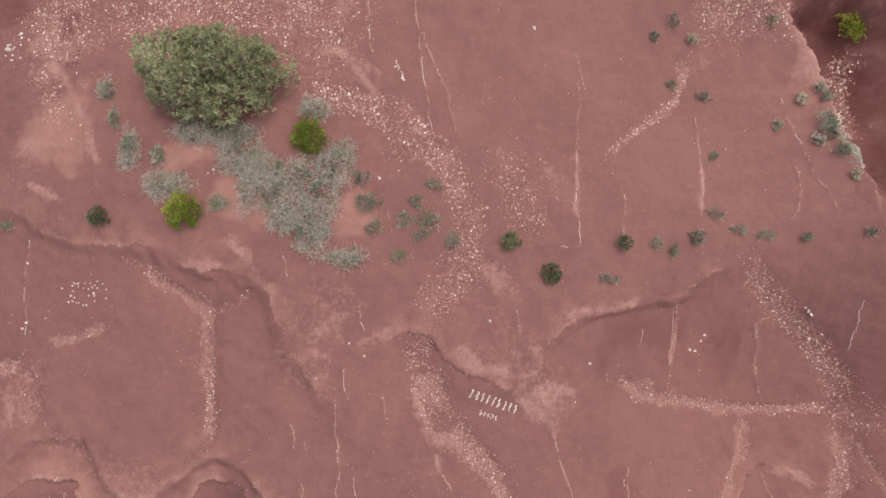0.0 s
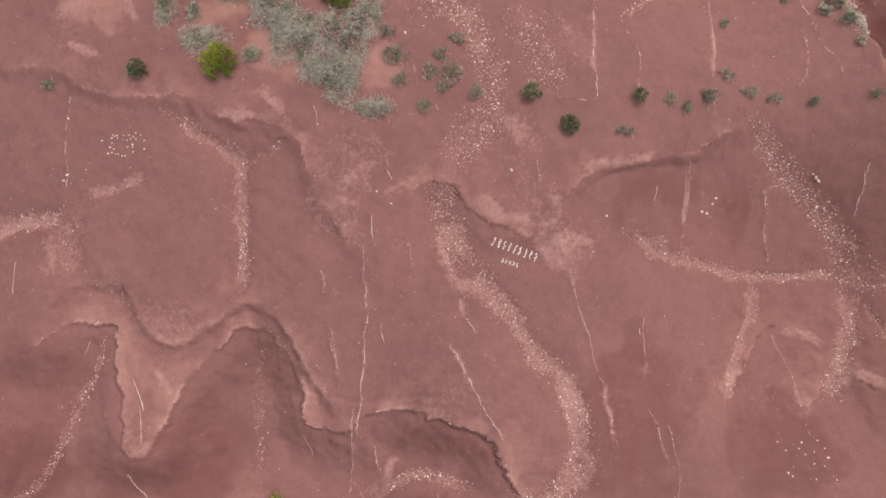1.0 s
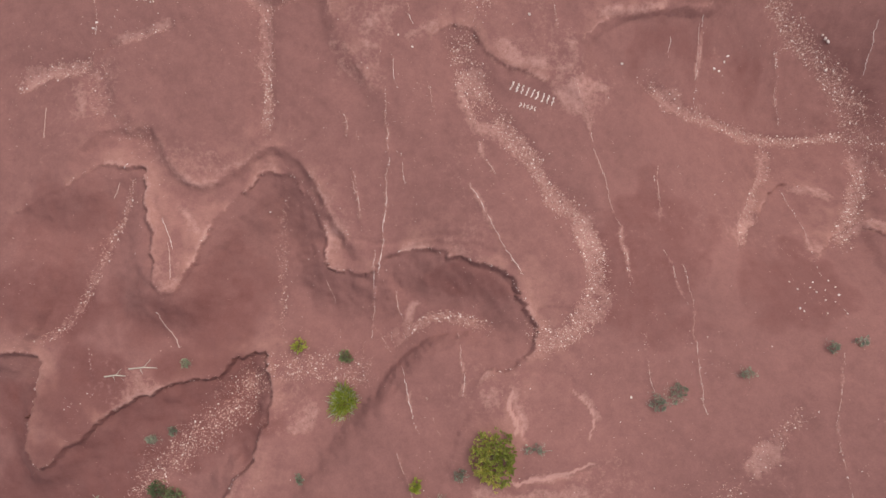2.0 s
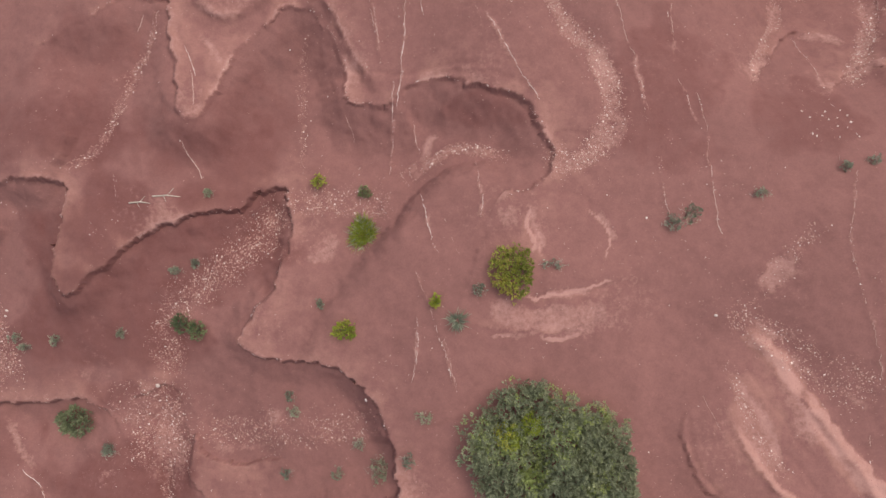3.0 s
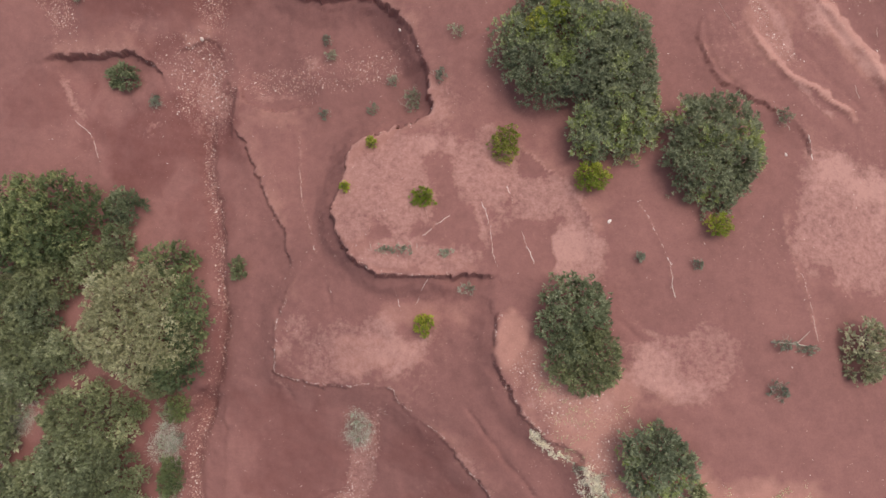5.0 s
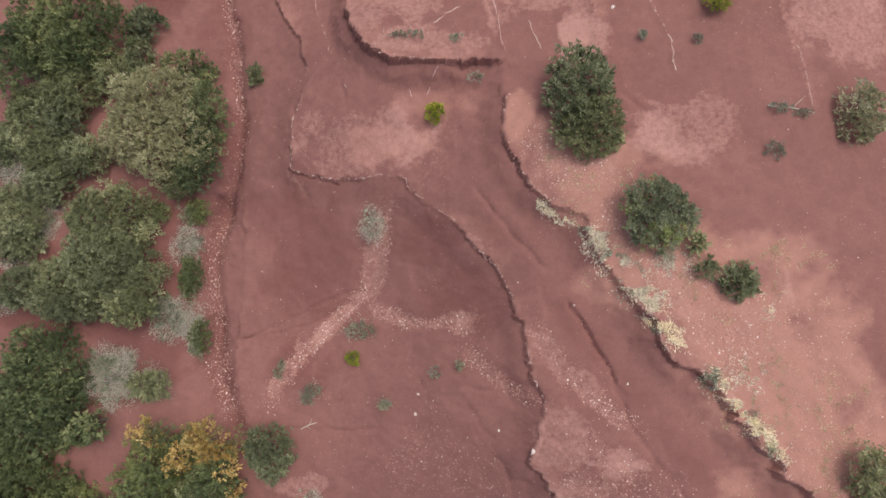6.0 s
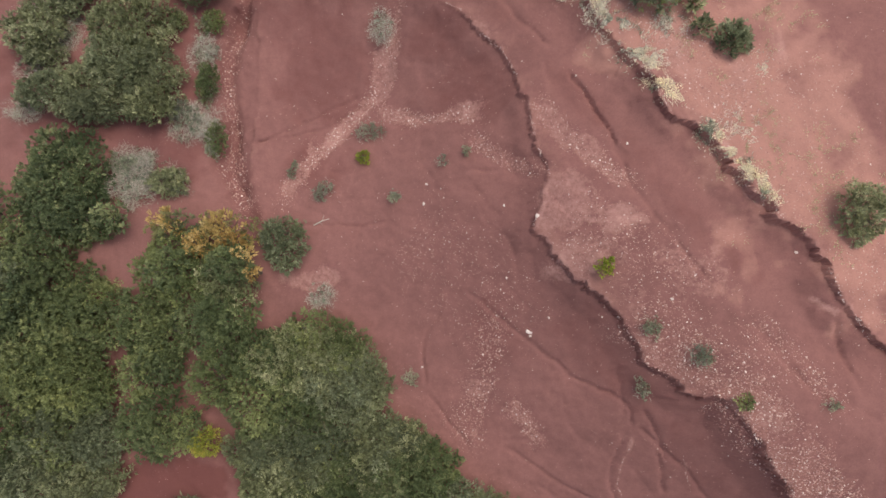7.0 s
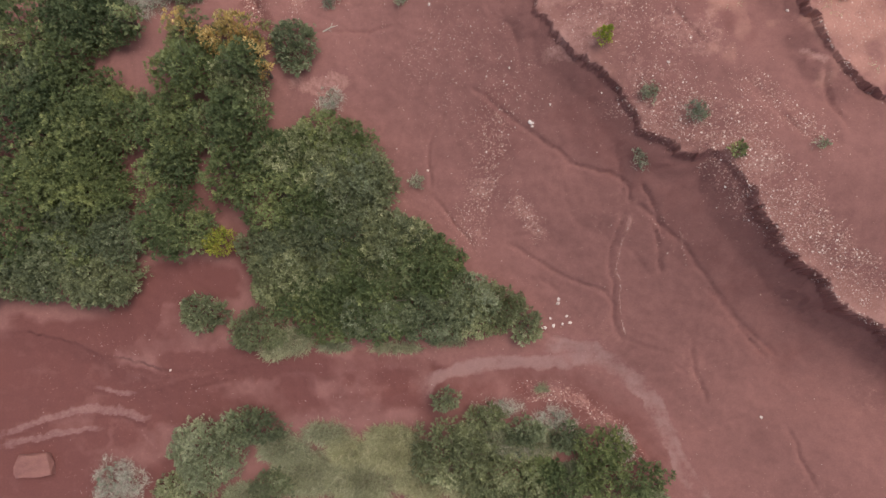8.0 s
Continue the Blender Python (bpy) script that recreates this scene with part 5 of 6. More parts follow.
def plant(kind, x, y, rx, ry, h):
    COUNT[0] += 1
    rng = np.random.RandomState(100 + COUNT[0])
    z = float(level(np.array([x]), np.array([y]))[0])
    if kind in KINDS:
        name, leaves, leaf, sprig, density, label, group = KINDS[kind]
        top = tagged(new(name), label, name, group)
        if name == "tree":
            h *= rng.uniform(0.85, 1.3)
        v, f, tone = crown(rng, rx * 0.98, ry * 0.98, h, leaf, sprig, density, patchy={"orange": 0.75, "grey": 0.15}.get(leaves, 0.42), close=0.9 if name == "tree" and kind not in ("olive_tall", "round_tree") else 1.45)
        part("crown", mesh_of("crown", v, f, LEAVES[leaves], tone), top)
        v, f = limbs(rng, rx, ry, h, 4 if h < 1 else 7)
        part("trunk", mesh_of("trunk", v, f, BARK, smooth=True), top)
    elif kind in ("dry", "dry_bush"):
        top = tagged(new("dry_brush"), "tangle of bleached grey dead twigs on red soil", "dry brush", "dry brush")
        v, f = twigs(rng, rx, ry, h, int(560 * rx * ry * math.pi) + 40)
        tagged(part("twig_mat", mesh_of("twig_mat", v, f, DRY), top), kind="stuff")
        v, f, tone = crown(rng, rx * 0.85, ry * 0.85, h * 0.55, 0.06, 0.09, 16, 0.2)
        tagged(part("foliage", mesh_of("foliage", v, f, LEAVES["sage"], tone), top, "faded grey-green leaves"), kind="stuff")
    elif kind == "spiky":
        top = tagged(new("spiky_plant"), "wispy yellow-green broom bush with thin upright blades" if rx > 0.5 else "small grey-green rosette of stiff spiky blades", "plant", "spiky plants")
        v, f, tone = blades(rng, rx, ry, h, int(420 * rx * ry * math.pi) + 50, 0.42, 0.036, 1.0, 2.6) if rx > 0.5 else blades(rng, rx * 0.5, ry * 0.5, h, 80, 0.5, 0.04)
        tagged(part("foliage", mesh_of("foliage", v, f, LEAVES["bright" if rx > 0.5 else "sage"], tone), top), kind="stuff")
        v, f, tone = blades(rng, rx * 0.8, ry * 0.8, h, int(80 * rx * ry * math.pi) + 12, 0.6, 0.03, 1.3)
        tagged(part("dry_foliage", mesh_of("dry_foliage", v, f, LEAVES["sage"], tone), top, "pale dry outer blades"), kind="stuff")
    elif kind == "grass":
        top = tagged(new("long_grass"), "tall tufts of fading green and straw grass", "grass", "long grass")
        v, f, tone = blades(rng, rx, ry, h, int(520 * rx * ry * math.pi) + 60, 0.4 * h + 0.12, 0.03, 1.0, 3.0)
        tagged(part("foliage", mesh_of("foliage", v, f, LEAVES["grass"], tone), top), kind="stuff")
    else:
        top = tagged(new("sage_bush"), "small grey-green sage bush on bare red soil", "bush", "sage bushes")
        fresh = "sage_green" if rng.uniform() < 0.55 else "sage"
        v, f, tone = crown(rng, rx * 0.9, ry * 0.9, h * 0.8, 0.045, 0.06, 65, 0.22)
        part("crown", mesh_of("crown", v, f, LEAVES[fresh], tone), top)
        v, f = twigs(rng, rx, ry, h * 0.7, int(70 * rx * ry * math.pi) + 8)
        tagged(part("twig_mat", mesh_of("twig_mat", v, f, DRY), top), kind="stuff")
    top.matrix_basis = pose(x, y, z)


# ---- trees, bushes and tufts ----
plant('olive_tall', -8.79, 7.8, 3.13, 1.92, 2.0)
plant('bright', -5.20, 5.5, 0.68, 0.68, 0.8)
plant('bright', 19.16, 11.8, 0.74, 0.74, 0.8)
plant('bright', -9.92, 2.6, 0.71, 0.71, 0.8)
plant('dark', -13.36, 2.4, 0.39, 0.39, 0.5)
plant('dark', 4.27, 0.2, 0.40, 0.40, 0.5)
plant('dark', 7.20, 1.4, 0.29, 0.29, 0.5)
plant('dark', 2.68, 1.5, 0.40, 0.33, 0.5)
plant('dry', -9.69, 5.7, 0.90, 0.51, 0.5)
plant('dry', -7.69, 4.8, 1.02, 1.06, 0.5)
plant('dry', -6.81, 3.6, 1.27, 1.16, 0.5)
plant('dry', -5.04, 3.8, 1.39, 1.18, 0.5)
plant('dry', -5.18, 2.0, 0.96, 1.02, 0.5)
plant('dry', -4.00, 4.8, 0.65, 0.65, 0.5)
plant('dry', -6.11, 2.3, 0.68, 0.55, 0.5)
plant('dry', -5.07, 6.6, 0.70, 0.44, 0.5)
plant('dry', -12.30, 5.0, 0.43, 0.86, 0.5)
plant('dry', -11.13, 4.8, 0.34, 0.34, 0.5)
plant('dry', -10.69, 3.6, 0.95, 0.55, 0.5)
plant('dry', -8.38, 5.6, 1.06, 0.43, 0.5)
plant('dry', -3.84, 0.8, 0.86, 0.39, 0.5)
plant('dry', -13.46, 7.5, 0.31, 0.53, 0.5)
plant('dry', -13.01, 6.4, 0.17, 0.55, 0.5)
plant('dry', -8.69, 2.9, 0.42, 0.29, 0.5)
plant('sage', -0.40, 3.7, 0.40, 0.22, 0.35)
plant('sage', -3.20, 3.9, 0.35, 0.35, 0.35)
plant('sage', -2.90, 3.0, 0.61, 0.44, 0.35)
plant('sage', -1.49, 2.3, 0.35, 0.35, 0.35)
plant('sage', -0.60, 2.3, 0.49, 0.40, 0.35)
plant('sage', -2.71, 2.0, 0.33, 0.33, 0.35)
plant('sage', 0.40, 1.5, 0.33, 0.33, 0.35)
plant('sage', -1.70, 0.9, 0.33, 0.33, 0.35)
plant('sage', -1.09, 3.0, 0.35, 0.22, 0.35)
plant('sage', 8.69, 1.4, 0.25, 0.25, 0.35)
plant('sage', 10.56, 1.7, 0.40, 0.40, 0.35)
plant('sage', 11.45, 2.7, 0.47, 0.24, 0.35)
plant('sage', 12.67, 2.1, 0.49, 0.22, 0.35)
plant('sage', 13.90, 1.9, 0.54, 0.22, 0.35)
plant('sage', 10.24, 11.5, 0.30, 0.30, 0.35)
plant('sage', 9.43, 10.8, 0.25, 0.25, 0.35)
plant('sage', 17.09, 6.8, 0.50, 0.70, 0.35)
plant('sage', 11.54, 8.1, 0.48, 0.24, 0.35)
plant('sage', -17.66, 2.1, 0.32, 0.16, 0.35)
plant('sage', 9.47, 1.1, 0.21, 0.21, 0.35)
plant('sage', -0.90, 1.7, 0.44, 0.20, 0.35)
plant('sage', -12.38, 5.3, 0.30, 0.30, 0.35)
plant('sage', 10.10, 8.6, 0.21, 0.21, 0.35)
plant('sage', 11.71, 5.3, 0.17, 0.17, 0.35)
plant('sage', 17.50, 5.6, 0.44, 0.30, 0.35)
plant('sage', 14.99, 11.7, 0.30, 0.30, 0.35)
plant('sage', 15.83, 1.8, 0.22, 0.22, 0.35)
plant('sage', 18.29, 2.0, 0.34, 0.22, 0.35)
plant('sage', 6.67, -0.0, 0.57, 0.14, 0.35)
plant('pale', 16.23, 8.1, 0.28, 0.28, 0.3)
plant('pale', 16.92, 8.6, 0.23, 0.23, 0.3)
plant('pale', 17.18, 8.2, 0.25, 0.25, 0.3)
plant('pale', 16.58, 6.2, 0.22, 0.22, 0.3)
plant('pale', 16.76, 6.1, 0.22, 0.22, 0.3)
plant('pale', 17.85, 4.5, 0.22, 0.22, 0.3)
plant('pale', 15.04, 6.9, 0.23, 0.28, 0.3)
plant('pale', 11.24, 10.8, 0.24, 0.24, 0.3)
plant('pale', 17.35, 6.4, 0.22, 0.22, 0.3)
plant('pale', 17.61, 5.8, 0.22, 0.22, 0.3)
plant('bright', -8.32, -15.8, 0.28, 0.28, 0.5)
plant('bright', -6.86, -22.4, 0.48, 0.41, 0.5)
plant('bright', -2.99, -21.2, 0.19, 0.19, 0.5)
plant('spiky', -6.25, -18.3, 0.62, 1.0, 0.9)
plant('dark', -6.26, -16.3, 0.30, 0.30, 0.4)
plant('dark', -14.62, -22.2, 0.42, 0.42, 0.4)
plant('dark', -13.88, -22.5, 0.44, 0.44, 0.4)
plant('autumn', 0.10, -20.0, 0.96, 1.14, 0.9)
plant('spiky', -2.10, -22.0, 0.35, 0.35, 0.4)
plant('sage', 7.00, -18.0, 0.46, 0.37, 0.35)
plant('sage', 7.82, -17.6, 0.44, 0.44, 0.35)
plant('sage', 10.62, -16.8, 0.37, 0.18, 0.35)
plant('sage', -1.20, -20.7, 0.28, 0.28, 0.35)
plant('sage', 1.81, -19.7, 0.60, 0.16, 0.35)
plant('sage', 14.07, -15.7, 0.33, 0.21, 0.35)
plant('sage', -14.68, -19.8, 0.28, 0.18, 0.35)
plant('sage', -22.17, -22.8, 0.33, 0.18, 0.35)
plant('sage', -18.29, -28.0, 0.32, 0.32, 0.35)
plant('sage', -12.99, -16.4, 0.17, 0.17, 0.35)
plant('sage', 15.24, -15.5, 0.29, 0.19, 0.35)
plant('sage', -8.01, -21.3, 0.20, 0.20, 0.35)
plant('sage', -9.64, -25.5, 0.22, 0.22, 0.35)
plant('sage', -17.24, -22.6, 0.23, 0.23, 0.35)
plant('sage', -13.83, -19.5, 0.20, 0.20, 0.35)
plant('olive', -20.00, -26.8, 0.80, 0.69, 0.7)
plant('big', 1.11, -27.2, 3.22, 2.80, 1.7)
plant('big', 3.51, -28.9, 1.65, 3.44, 1.5)
plant('bright', 2.04, -32.8, 0.73, 0.59, 1.0)
plant('bright', 6.70, -35.0, 0.53, 0.44, 1.0)
plant('big', 2.03, -30.9, 0.97, 1.39, 1.1)
plant('autumn', -1.49, -31.2, 0.61, 0.84, 0.7)
plant('big', 6.77, -31.9, 2.16, 2.56, 1.5)
plant('bright', -5.03, -33.5, 0.51, 0.42, 0.45)
plant('bright', -7.31, -30.9, 0.19, 0.19, 0.45)
plant('bright', -8.44, -32.9, 0.17, 0.17, 0.45)
plant('bright', -5.06, -38.9, 0.43, 0.47, 0.45)
plant('olive', 0.84, -38.5, 1.51, 1.84, 1.5)
plant('olive', 1.23, -40.2, 1.51, 1.34, 1.2)
plant('silver', 11.84, -39.9, 0.97, 1.39, 1.0)
plant('sage', -18.29, -28.1, 0.33, 0.25, 0.35)
plant('sage', -9.47, -26.2, 0.28, 0.28, 0.35)
plant('sage', -7.43, -28.9, 0.32, 0.32, 0.35)
plant('sage', -9.85, -29.0, 0.28, 0.28, 0.35)
plant('sage', -6.50, -27.6, 0.30, 0.30, 0.35)
plant('sage', -5.48, -28.6, 0.54, 0.63, 0.35)
plant('sage', -3.52, -26.0, 0.38, 0.26, 0.35)
plant('sage', -4.24, -27.9, 0.29, 0.29, 0.35)
plant('sage', -3.20, -37.4, 0.46, 0.21, 0.35)
plant('sage', 8.67, -39.6, 0.54, 0.15, 0.35)
plant('sage', 9.61, -39.8, 0.51, 0.11, 0.35)
plant('sage', 8.39, -41.3, 0.38, 0.43, 0.35)
plant('sage', 10.00, -30.4, 0.35, 0.42, 0.35)
plant('sage', 3.65, -36.2, 0.16, 0.16, 0.35)
plant('sage', -20.29, -22.9, 0.21, 0.21, 0.35)
plant('sage', -21.73, -23.2, 0.31, 0.13, 0.35)
plant('sage', -4.10, -35.9, 0.32, 0.14, 0.35)
plant('sage', -6.16, -35.7, 0.93, 0.19, 0.35)
plant('sage', 5.83, -36.5, 0.20, 0.20, 0.35)
plant('olive', -13.66, -36.4, 0.40, 0.53, 0.6)
plant('dark_tree', -25.2, -35.2, 1.7, 2.3, 2.0)
plant('dark_tree', -22.90, -33.9, 3.28, 2.49, 2.0)
plant('olive', -19.51, -33.3, 1.02, 0.91, 1.2)
plant('olive', -19.74, -35.1, 0.80, 1.07, 1.2)
plant('round_tree', -18.07, -38.8, 2.86, 2.86, 2.6)
plant('dark_tree', -16.91, -36.0, 1.36, 0.92, 1.6)
plant('dark_tree', -16.46, -40.7, 1.21, 1.21, 1.6)
plant('dark_tree', -15.82, -38.5, 1.03, 2.03, 1.6)
plant('dark_tree', -23.32, -34.6, 2.68, 1.61, 2.0)
plant('olive', -21.91, -40.1, 1.21, 1.02, 1.4)
plant('olive', -24.61, -38.4, 1.61, 2.15, 1.4)
plant('olive', -20.53, -43.2, 2.48, 1.88, 1.4)
plant('olive', -19.35, -46.1, 1.61, 1.88, 1.4)
plant('olive', -22.61, -46.2, 2.29, 1.75, 1.4)
plant('olive', -23.97, -37.0, 1.08, 1.08, 1.4)
plant('green', -16.67, -42.8, 0.61, 0.72, 0.5)
plant('green', -16.93, -45.9, 0.60, 1.10, 0.5)
plant('green', -16.54, -48.8, 0.55, 1.04, 0.5)
plant('green', -18.37, -42.8, 0.49, 0.38, 0.5)
plant('dry', -17.84, -48.1, 1.14, 1.08, 0.6)
plant('dry', -20.56, -50.8, 1.64, 1.37, 0.6)
plant('dry', -24.50, -42.5, 1.09, 1.36, 0.6)
plant('dry', -24.86, -43.9, 0.82, 0.82, 0.6)
plant('olive', -18.61, -51.0, 1.08, 0.75, 0.8)
plant('dark_tree', -23.91, -51.4, 2.37, 2.96, 2.0)
plant('dark_tree', -21.10, -52.7, 0.80, 0.64, 2.0)
plant('dry_bush', -8.12, -43.4, 0.57, 1.15, 0.6)
plant('sage', -8.73, -48.6, 0.90, 0.58, 0.5)
plant('sage', -11.04, -51.4, 0.42, 0.47, 0.5)
plant('sage', -7.53, -51.9, 0.31, 0.21, 0.5)
plant('sage', -12.59, -50.2, 0.21, 0.21, 0.5)
plant('bright', -9.15, -49.9, 0.37, 0.37, 0.4)
plant('big', 3.60, -43.8, 1.46, 1.51, 1.4)
plant('olive', 5.34, -45.9, 0.43, 0.39, 0.7)
plant('olive', 6.60, -46.4, 0.81, 0.77, 0.7)
plant('olive', 5.03, -44.9, 0.35, 0.30, 0.7)
plant('olive', -12.90, -54.1, 1.22, 1.33, 1.2)
plant('orange_tree', -15.66, -53.6, 1.75, 1.19, 1.6)
plant('orange_tree', -18.16, -53.2, 1.21, 0.91, 1.6)
plant('tree_green', -17.90, -55.2, 2.41, 1.87, 1.9)
plant('olive', -15.57, -55.8, 1.55, 1.65, 1.6)
plant('green', -21.95, -53.1, 1.01, 0.73, 0.9)
plant('green', -23.30, -53.6, 0.84, 0.68, 0.9)
plant('dark_tree', -23.74, -50.5, 2.32, 2.60, 2.0)
plant('dark_tree', -25.02, -54.1, 1.66, 1.66, 2.0)
plant('sage', -11.34, -51.7, 0.40, 0.43, 0.4)
plant('sage', -5.21, -50.4, 0.33, 0.33, 0.4)
plant('sage', -7.64, -52.0, 0.29, 0.21, 0.4)
plant('sage', -4.10, -50.0, 0.23, 0.23, 0.4)
plant('sage', 3.35, -58.0, 0.47, 0.47, 0.4)
plant('sage', 4.94, -59.0, 0.55, 0.46, 0.4)
plant('sage', -12.79, -50.6, 0.22, 0.22, 0.4)
plant('bright', 1.44, -55.5, 0.39, 0.39, 0.45)
plant('dry_bush', -11.32, -56.6, 0.65, 0.71, 0.5)
plant('olive_tall', 10.79, -53.6, 0.95, 1.28, 1.3)
plant('tree_green', -24.15, -57.0, 3.09, 2.67, 2.1)
plant('tree_green', -24.60, -60.5, 3.37, 2.25, 2.1)
plant('tree_green', -19.19, -58.3, 1.93, 2.07, 2.1)
plant('tree_green', -19.48, -62.8, 2.02, 1.96, 2.1)
plant('tree_green', -15.76, -57.5, 1.63, 1.49, 2.1)
plant('olive', -24.23, -63.0, 3.38, 1.97, 1.8)
plant('olive', -23.30, -65.6, 2.39, 1.46, 1.8)
plant('olive', -26.45, -65.2, 1.40, 1.54, 1.8)
plant('olive', -26.52, -55.3, 1.69, 1.69, 1.8)
plant('olive_tall', -12.17, -59.8, 3.15, 1.86, 2.2)
plant('olive_tall', -10.29, -60.9, 2.21, 1.93, 2.2)
plant('tree_green', -13.80, -61.4, 2.63, 2.49, 2.2)
plant('tree_green', -16.23, -60.5, 1.38, 1.66, 2.2)
plant('olive', -11.69, -64.2, 3.37, 2.53, 2.0)
plant('olive', -8.15, -64.6, 2.52, 2.24, 2.0)
plant('olive', -12.75, -65.1, 1.97, 1.97, 2.0)
plant('tree_green', -6.77, -65.2, 2.25, 1.86, 1.7)
plant('tree_green', -9.48, -67.1, 3.11, 1.98, 1.7)
plant('tree_green', -11.72, -67.3, 1.98, 1.70, 1.7)
plant('olive', -3.84, -67.4, 2.26, 1.42, 1.5)
plant('olive', -1.71, -68.2, 0.85, 0.96, 1.5)
plant('olive', -6.26, -67.7, 2.56, 1.42, 1.5)
plant('olive', -17.98, -67.4, 1.37, 0.97, 0.9)
plant('olive', -15.16, -68.3, 1.55, 1.15, 0.9)
plant('grass', -13.47, -68.9, 1.38, 0.86, 0.8)
plant('sage', -7.00, -60.8, 0.45, 0.45, 0.35)
plant('sage', 3.23, -60.6, 0.44, 0.59, 0.35)
plant('sage', 5.12, -59.2, 0.51, 0.42, 0.35)
plant('sage', 3.15, -58.0, 0.33, 0.19, 0.35)
plant('sage', 9.22, -60.8, 0.35, 0.20, 0.35)
plant('sage', -12.19, -58.4, 0.39, 0.39, 0.35)
plant('green', 6.36, -60.8, 0.28, 0.28, 0.35)
plant('olive_tall', -17.74, -74.4, 2.07, 1.78, 2.0)
plant('dry_bush', -22.68, -76.0, 1.33, 1.16, 0.9)
plant('olive', -15.66, -73.2, 1.92, 0.93, 1.4)
plant('olive', -19.03, -76.4, 1.73, 1.16, 1.4)
plant('grass', -12.91, -75.7, 2.33, 1.46, 1.1)
plant('grass', -9.92, -76.0, 2.62, 1.45, 1.1)
plant('grass', -8.22, -74.6, 2.04, 1.16, 1.1)
plant('grass', -10.48, -74.5, 1.75, 0.87, 1.1)
plant('olive', -5.39, -74.5, 2.30, 1.73, 1.5)
plant('olive', -2.67, -75.9, 2.57, 1.43, 1.5)
plant('olive', -5.67, -71.8, 0.75, 0.46, 1.5)
plant('tree_green', 1.93, -74.2, 1.42, 1.14, 1.3)
plant('tree_green', -0.04, -75.9, 2.00, 1.14, 1.3)
plant('tree_green', 2.83, -75.7, 2.24, 1.23, 1.3)
plant('tree_green', -1.02, -75.4, 1.15, 0.86, 1.3)
plant('grass', -14.46, -69.4, 0.88, 0.58, 0.6)
plant('grass', -8.19, -69.3, 1.76, 0.29, 0.6)
plant('grass', -11.30, -69.2, 1.17, 0.29, 0.6)
plant('grass', -5.58, -69.0, 1.17, 0.29, 0.6)
plant('grass', -0.84, -71.6, 0.41, 0.35, 0.6)
plant('grass', -15.99, -76.9, 1.76, 0.88, 0.6)
plant('dark_tree', -27.44, -52.8, 1.97, 1.97, 2.1)
plant('dark_tree', -27.45, -56.9, 2.26, 2.26, 2.1)
plant('dark_tree', -29.74, -54.9, 2.25, 2.81, 2.1)
plant('dark_tree', -30.15, -60.4, 2.25, 3.09, 2.1)
plant('tree_green', -26.45, -60.8, 2.55, 1.98, 2.1)
plant('tree_green', -27.62, -63.7, 2.25, 1.97, 2.1)
plant('tree_green', -23.65, -58.4, 1.99, 2.56, 2.1)
plant('tree_green', -23.23, -61.1, 1.71, 1.71, 2.1)
plant('tree_green', -29.48, -65.1, 2.24, 1.96, 2.1)
plant('tree_green', -24.47, -63.7, 1.70, 1.70, 2.1)
plant('olive', -25.65, -65.4, 2.26, 1.27, 1.9)
plant('olive', -23.01, -66.0, 1.70, 0.99, 1.9)
plant('olive', -27.58, -65.7, 1.41, 0.96, 1.9)
plant('olive', -22.33, -63.7, 1.14, 1.42, 1.9)
plant('dark_tree', -19.32, -59.6, 1.42, 1.42, 1.8)
plant('dark_tree', -15.76, -58.5, 1.39, 1.67, 1.8)
plant('dark_tree', -23.11, -52.3, 1.70, 1.41, 1.8)
plant('tree_green', -10.88, -65.4, 2.56, 2.28, 2.0)
plant('tree_green', -12.03, -62.2, 2.54, 1.98, 2.0)
plant('tree_green', -6.37, -65.4, 1.99, 1.70, 2.0)
plant('tree_green', -13.11, -66.5, 1.71, 1.42, 2.0)
plant('olive', -9.69, -61.1, 1.97, 1.97, 1.9)
plant('olive', -8.06, -64.0, 1.99, 1.70, 1.9)
plant('olive', -4.71, -66.9, 1.99, 1.42, 1.9)
plant('olive', -11.97, -60.0, 2.24, 1.12, 1.9)
plant('olive', -9.18, -67.7, 2.57, 1.03, 1.9)
plant('olive', -13.75, -64.2, 1.42, 1.42, 1.9)
plant('dark_tree', -22.90, -57.5, 2.22, 2.22, 1.8)
plant('dark_tree', -25.62, -59.1, 1.95, 2.23, 1.8)
plant('dark_tree', -25.12, -56.4, 1.67, 1.67, 1.8)
plant('dark_tree', -17.28, -57.9, 1.63, 1.35, 1.8)
plant('olive', -25.52, -43.0, 1.63, 1.63, 1.7)
plant('olive', -24.84, -46.3, 1.63, 1.09, 1.7)
plant('olive', -20.83, -45.0, 1.90, 1.63, 1.7)
plant('olive', -22.18, -47.2, 2.45, 0.82, 1.7)
plant('olive', -19.35, -47.3, 1.08, 1.08, 1.7)
plant('tree_green', -20.02, -57.5, 1.37, 1.65, 1.8)
plant('tree_green', -19.72, -60.2, 1.66, 1.66, 1.8)
plant('tree_green', -24.32, -60.8, 2.79, 1.67, 1.8)
plant('tree_green', -13.63, -59.6, 2.45, 1.63, 1.8)
plant('tree_green', -11.20, -59.0, 2.43, 1.62, 1.8)
plant('tree_green', -10.19, -61.0, 1.92, 1.64, 1.8)
plant('dry', -25.62, -40.7, 1.67, 0.83, 0.5)
plant('dry', -25.97, -44.5, 1.11, 1.11, 0.5)
plant('dry', -17.26, -44.6, 0.73, 1.12, 0.5)
plant('dry', -17.46, -47.8, 1.24, 0.83, 0.5)
plant('dry', -20.19, -50.3, 1.67, 1.11, 0.5)
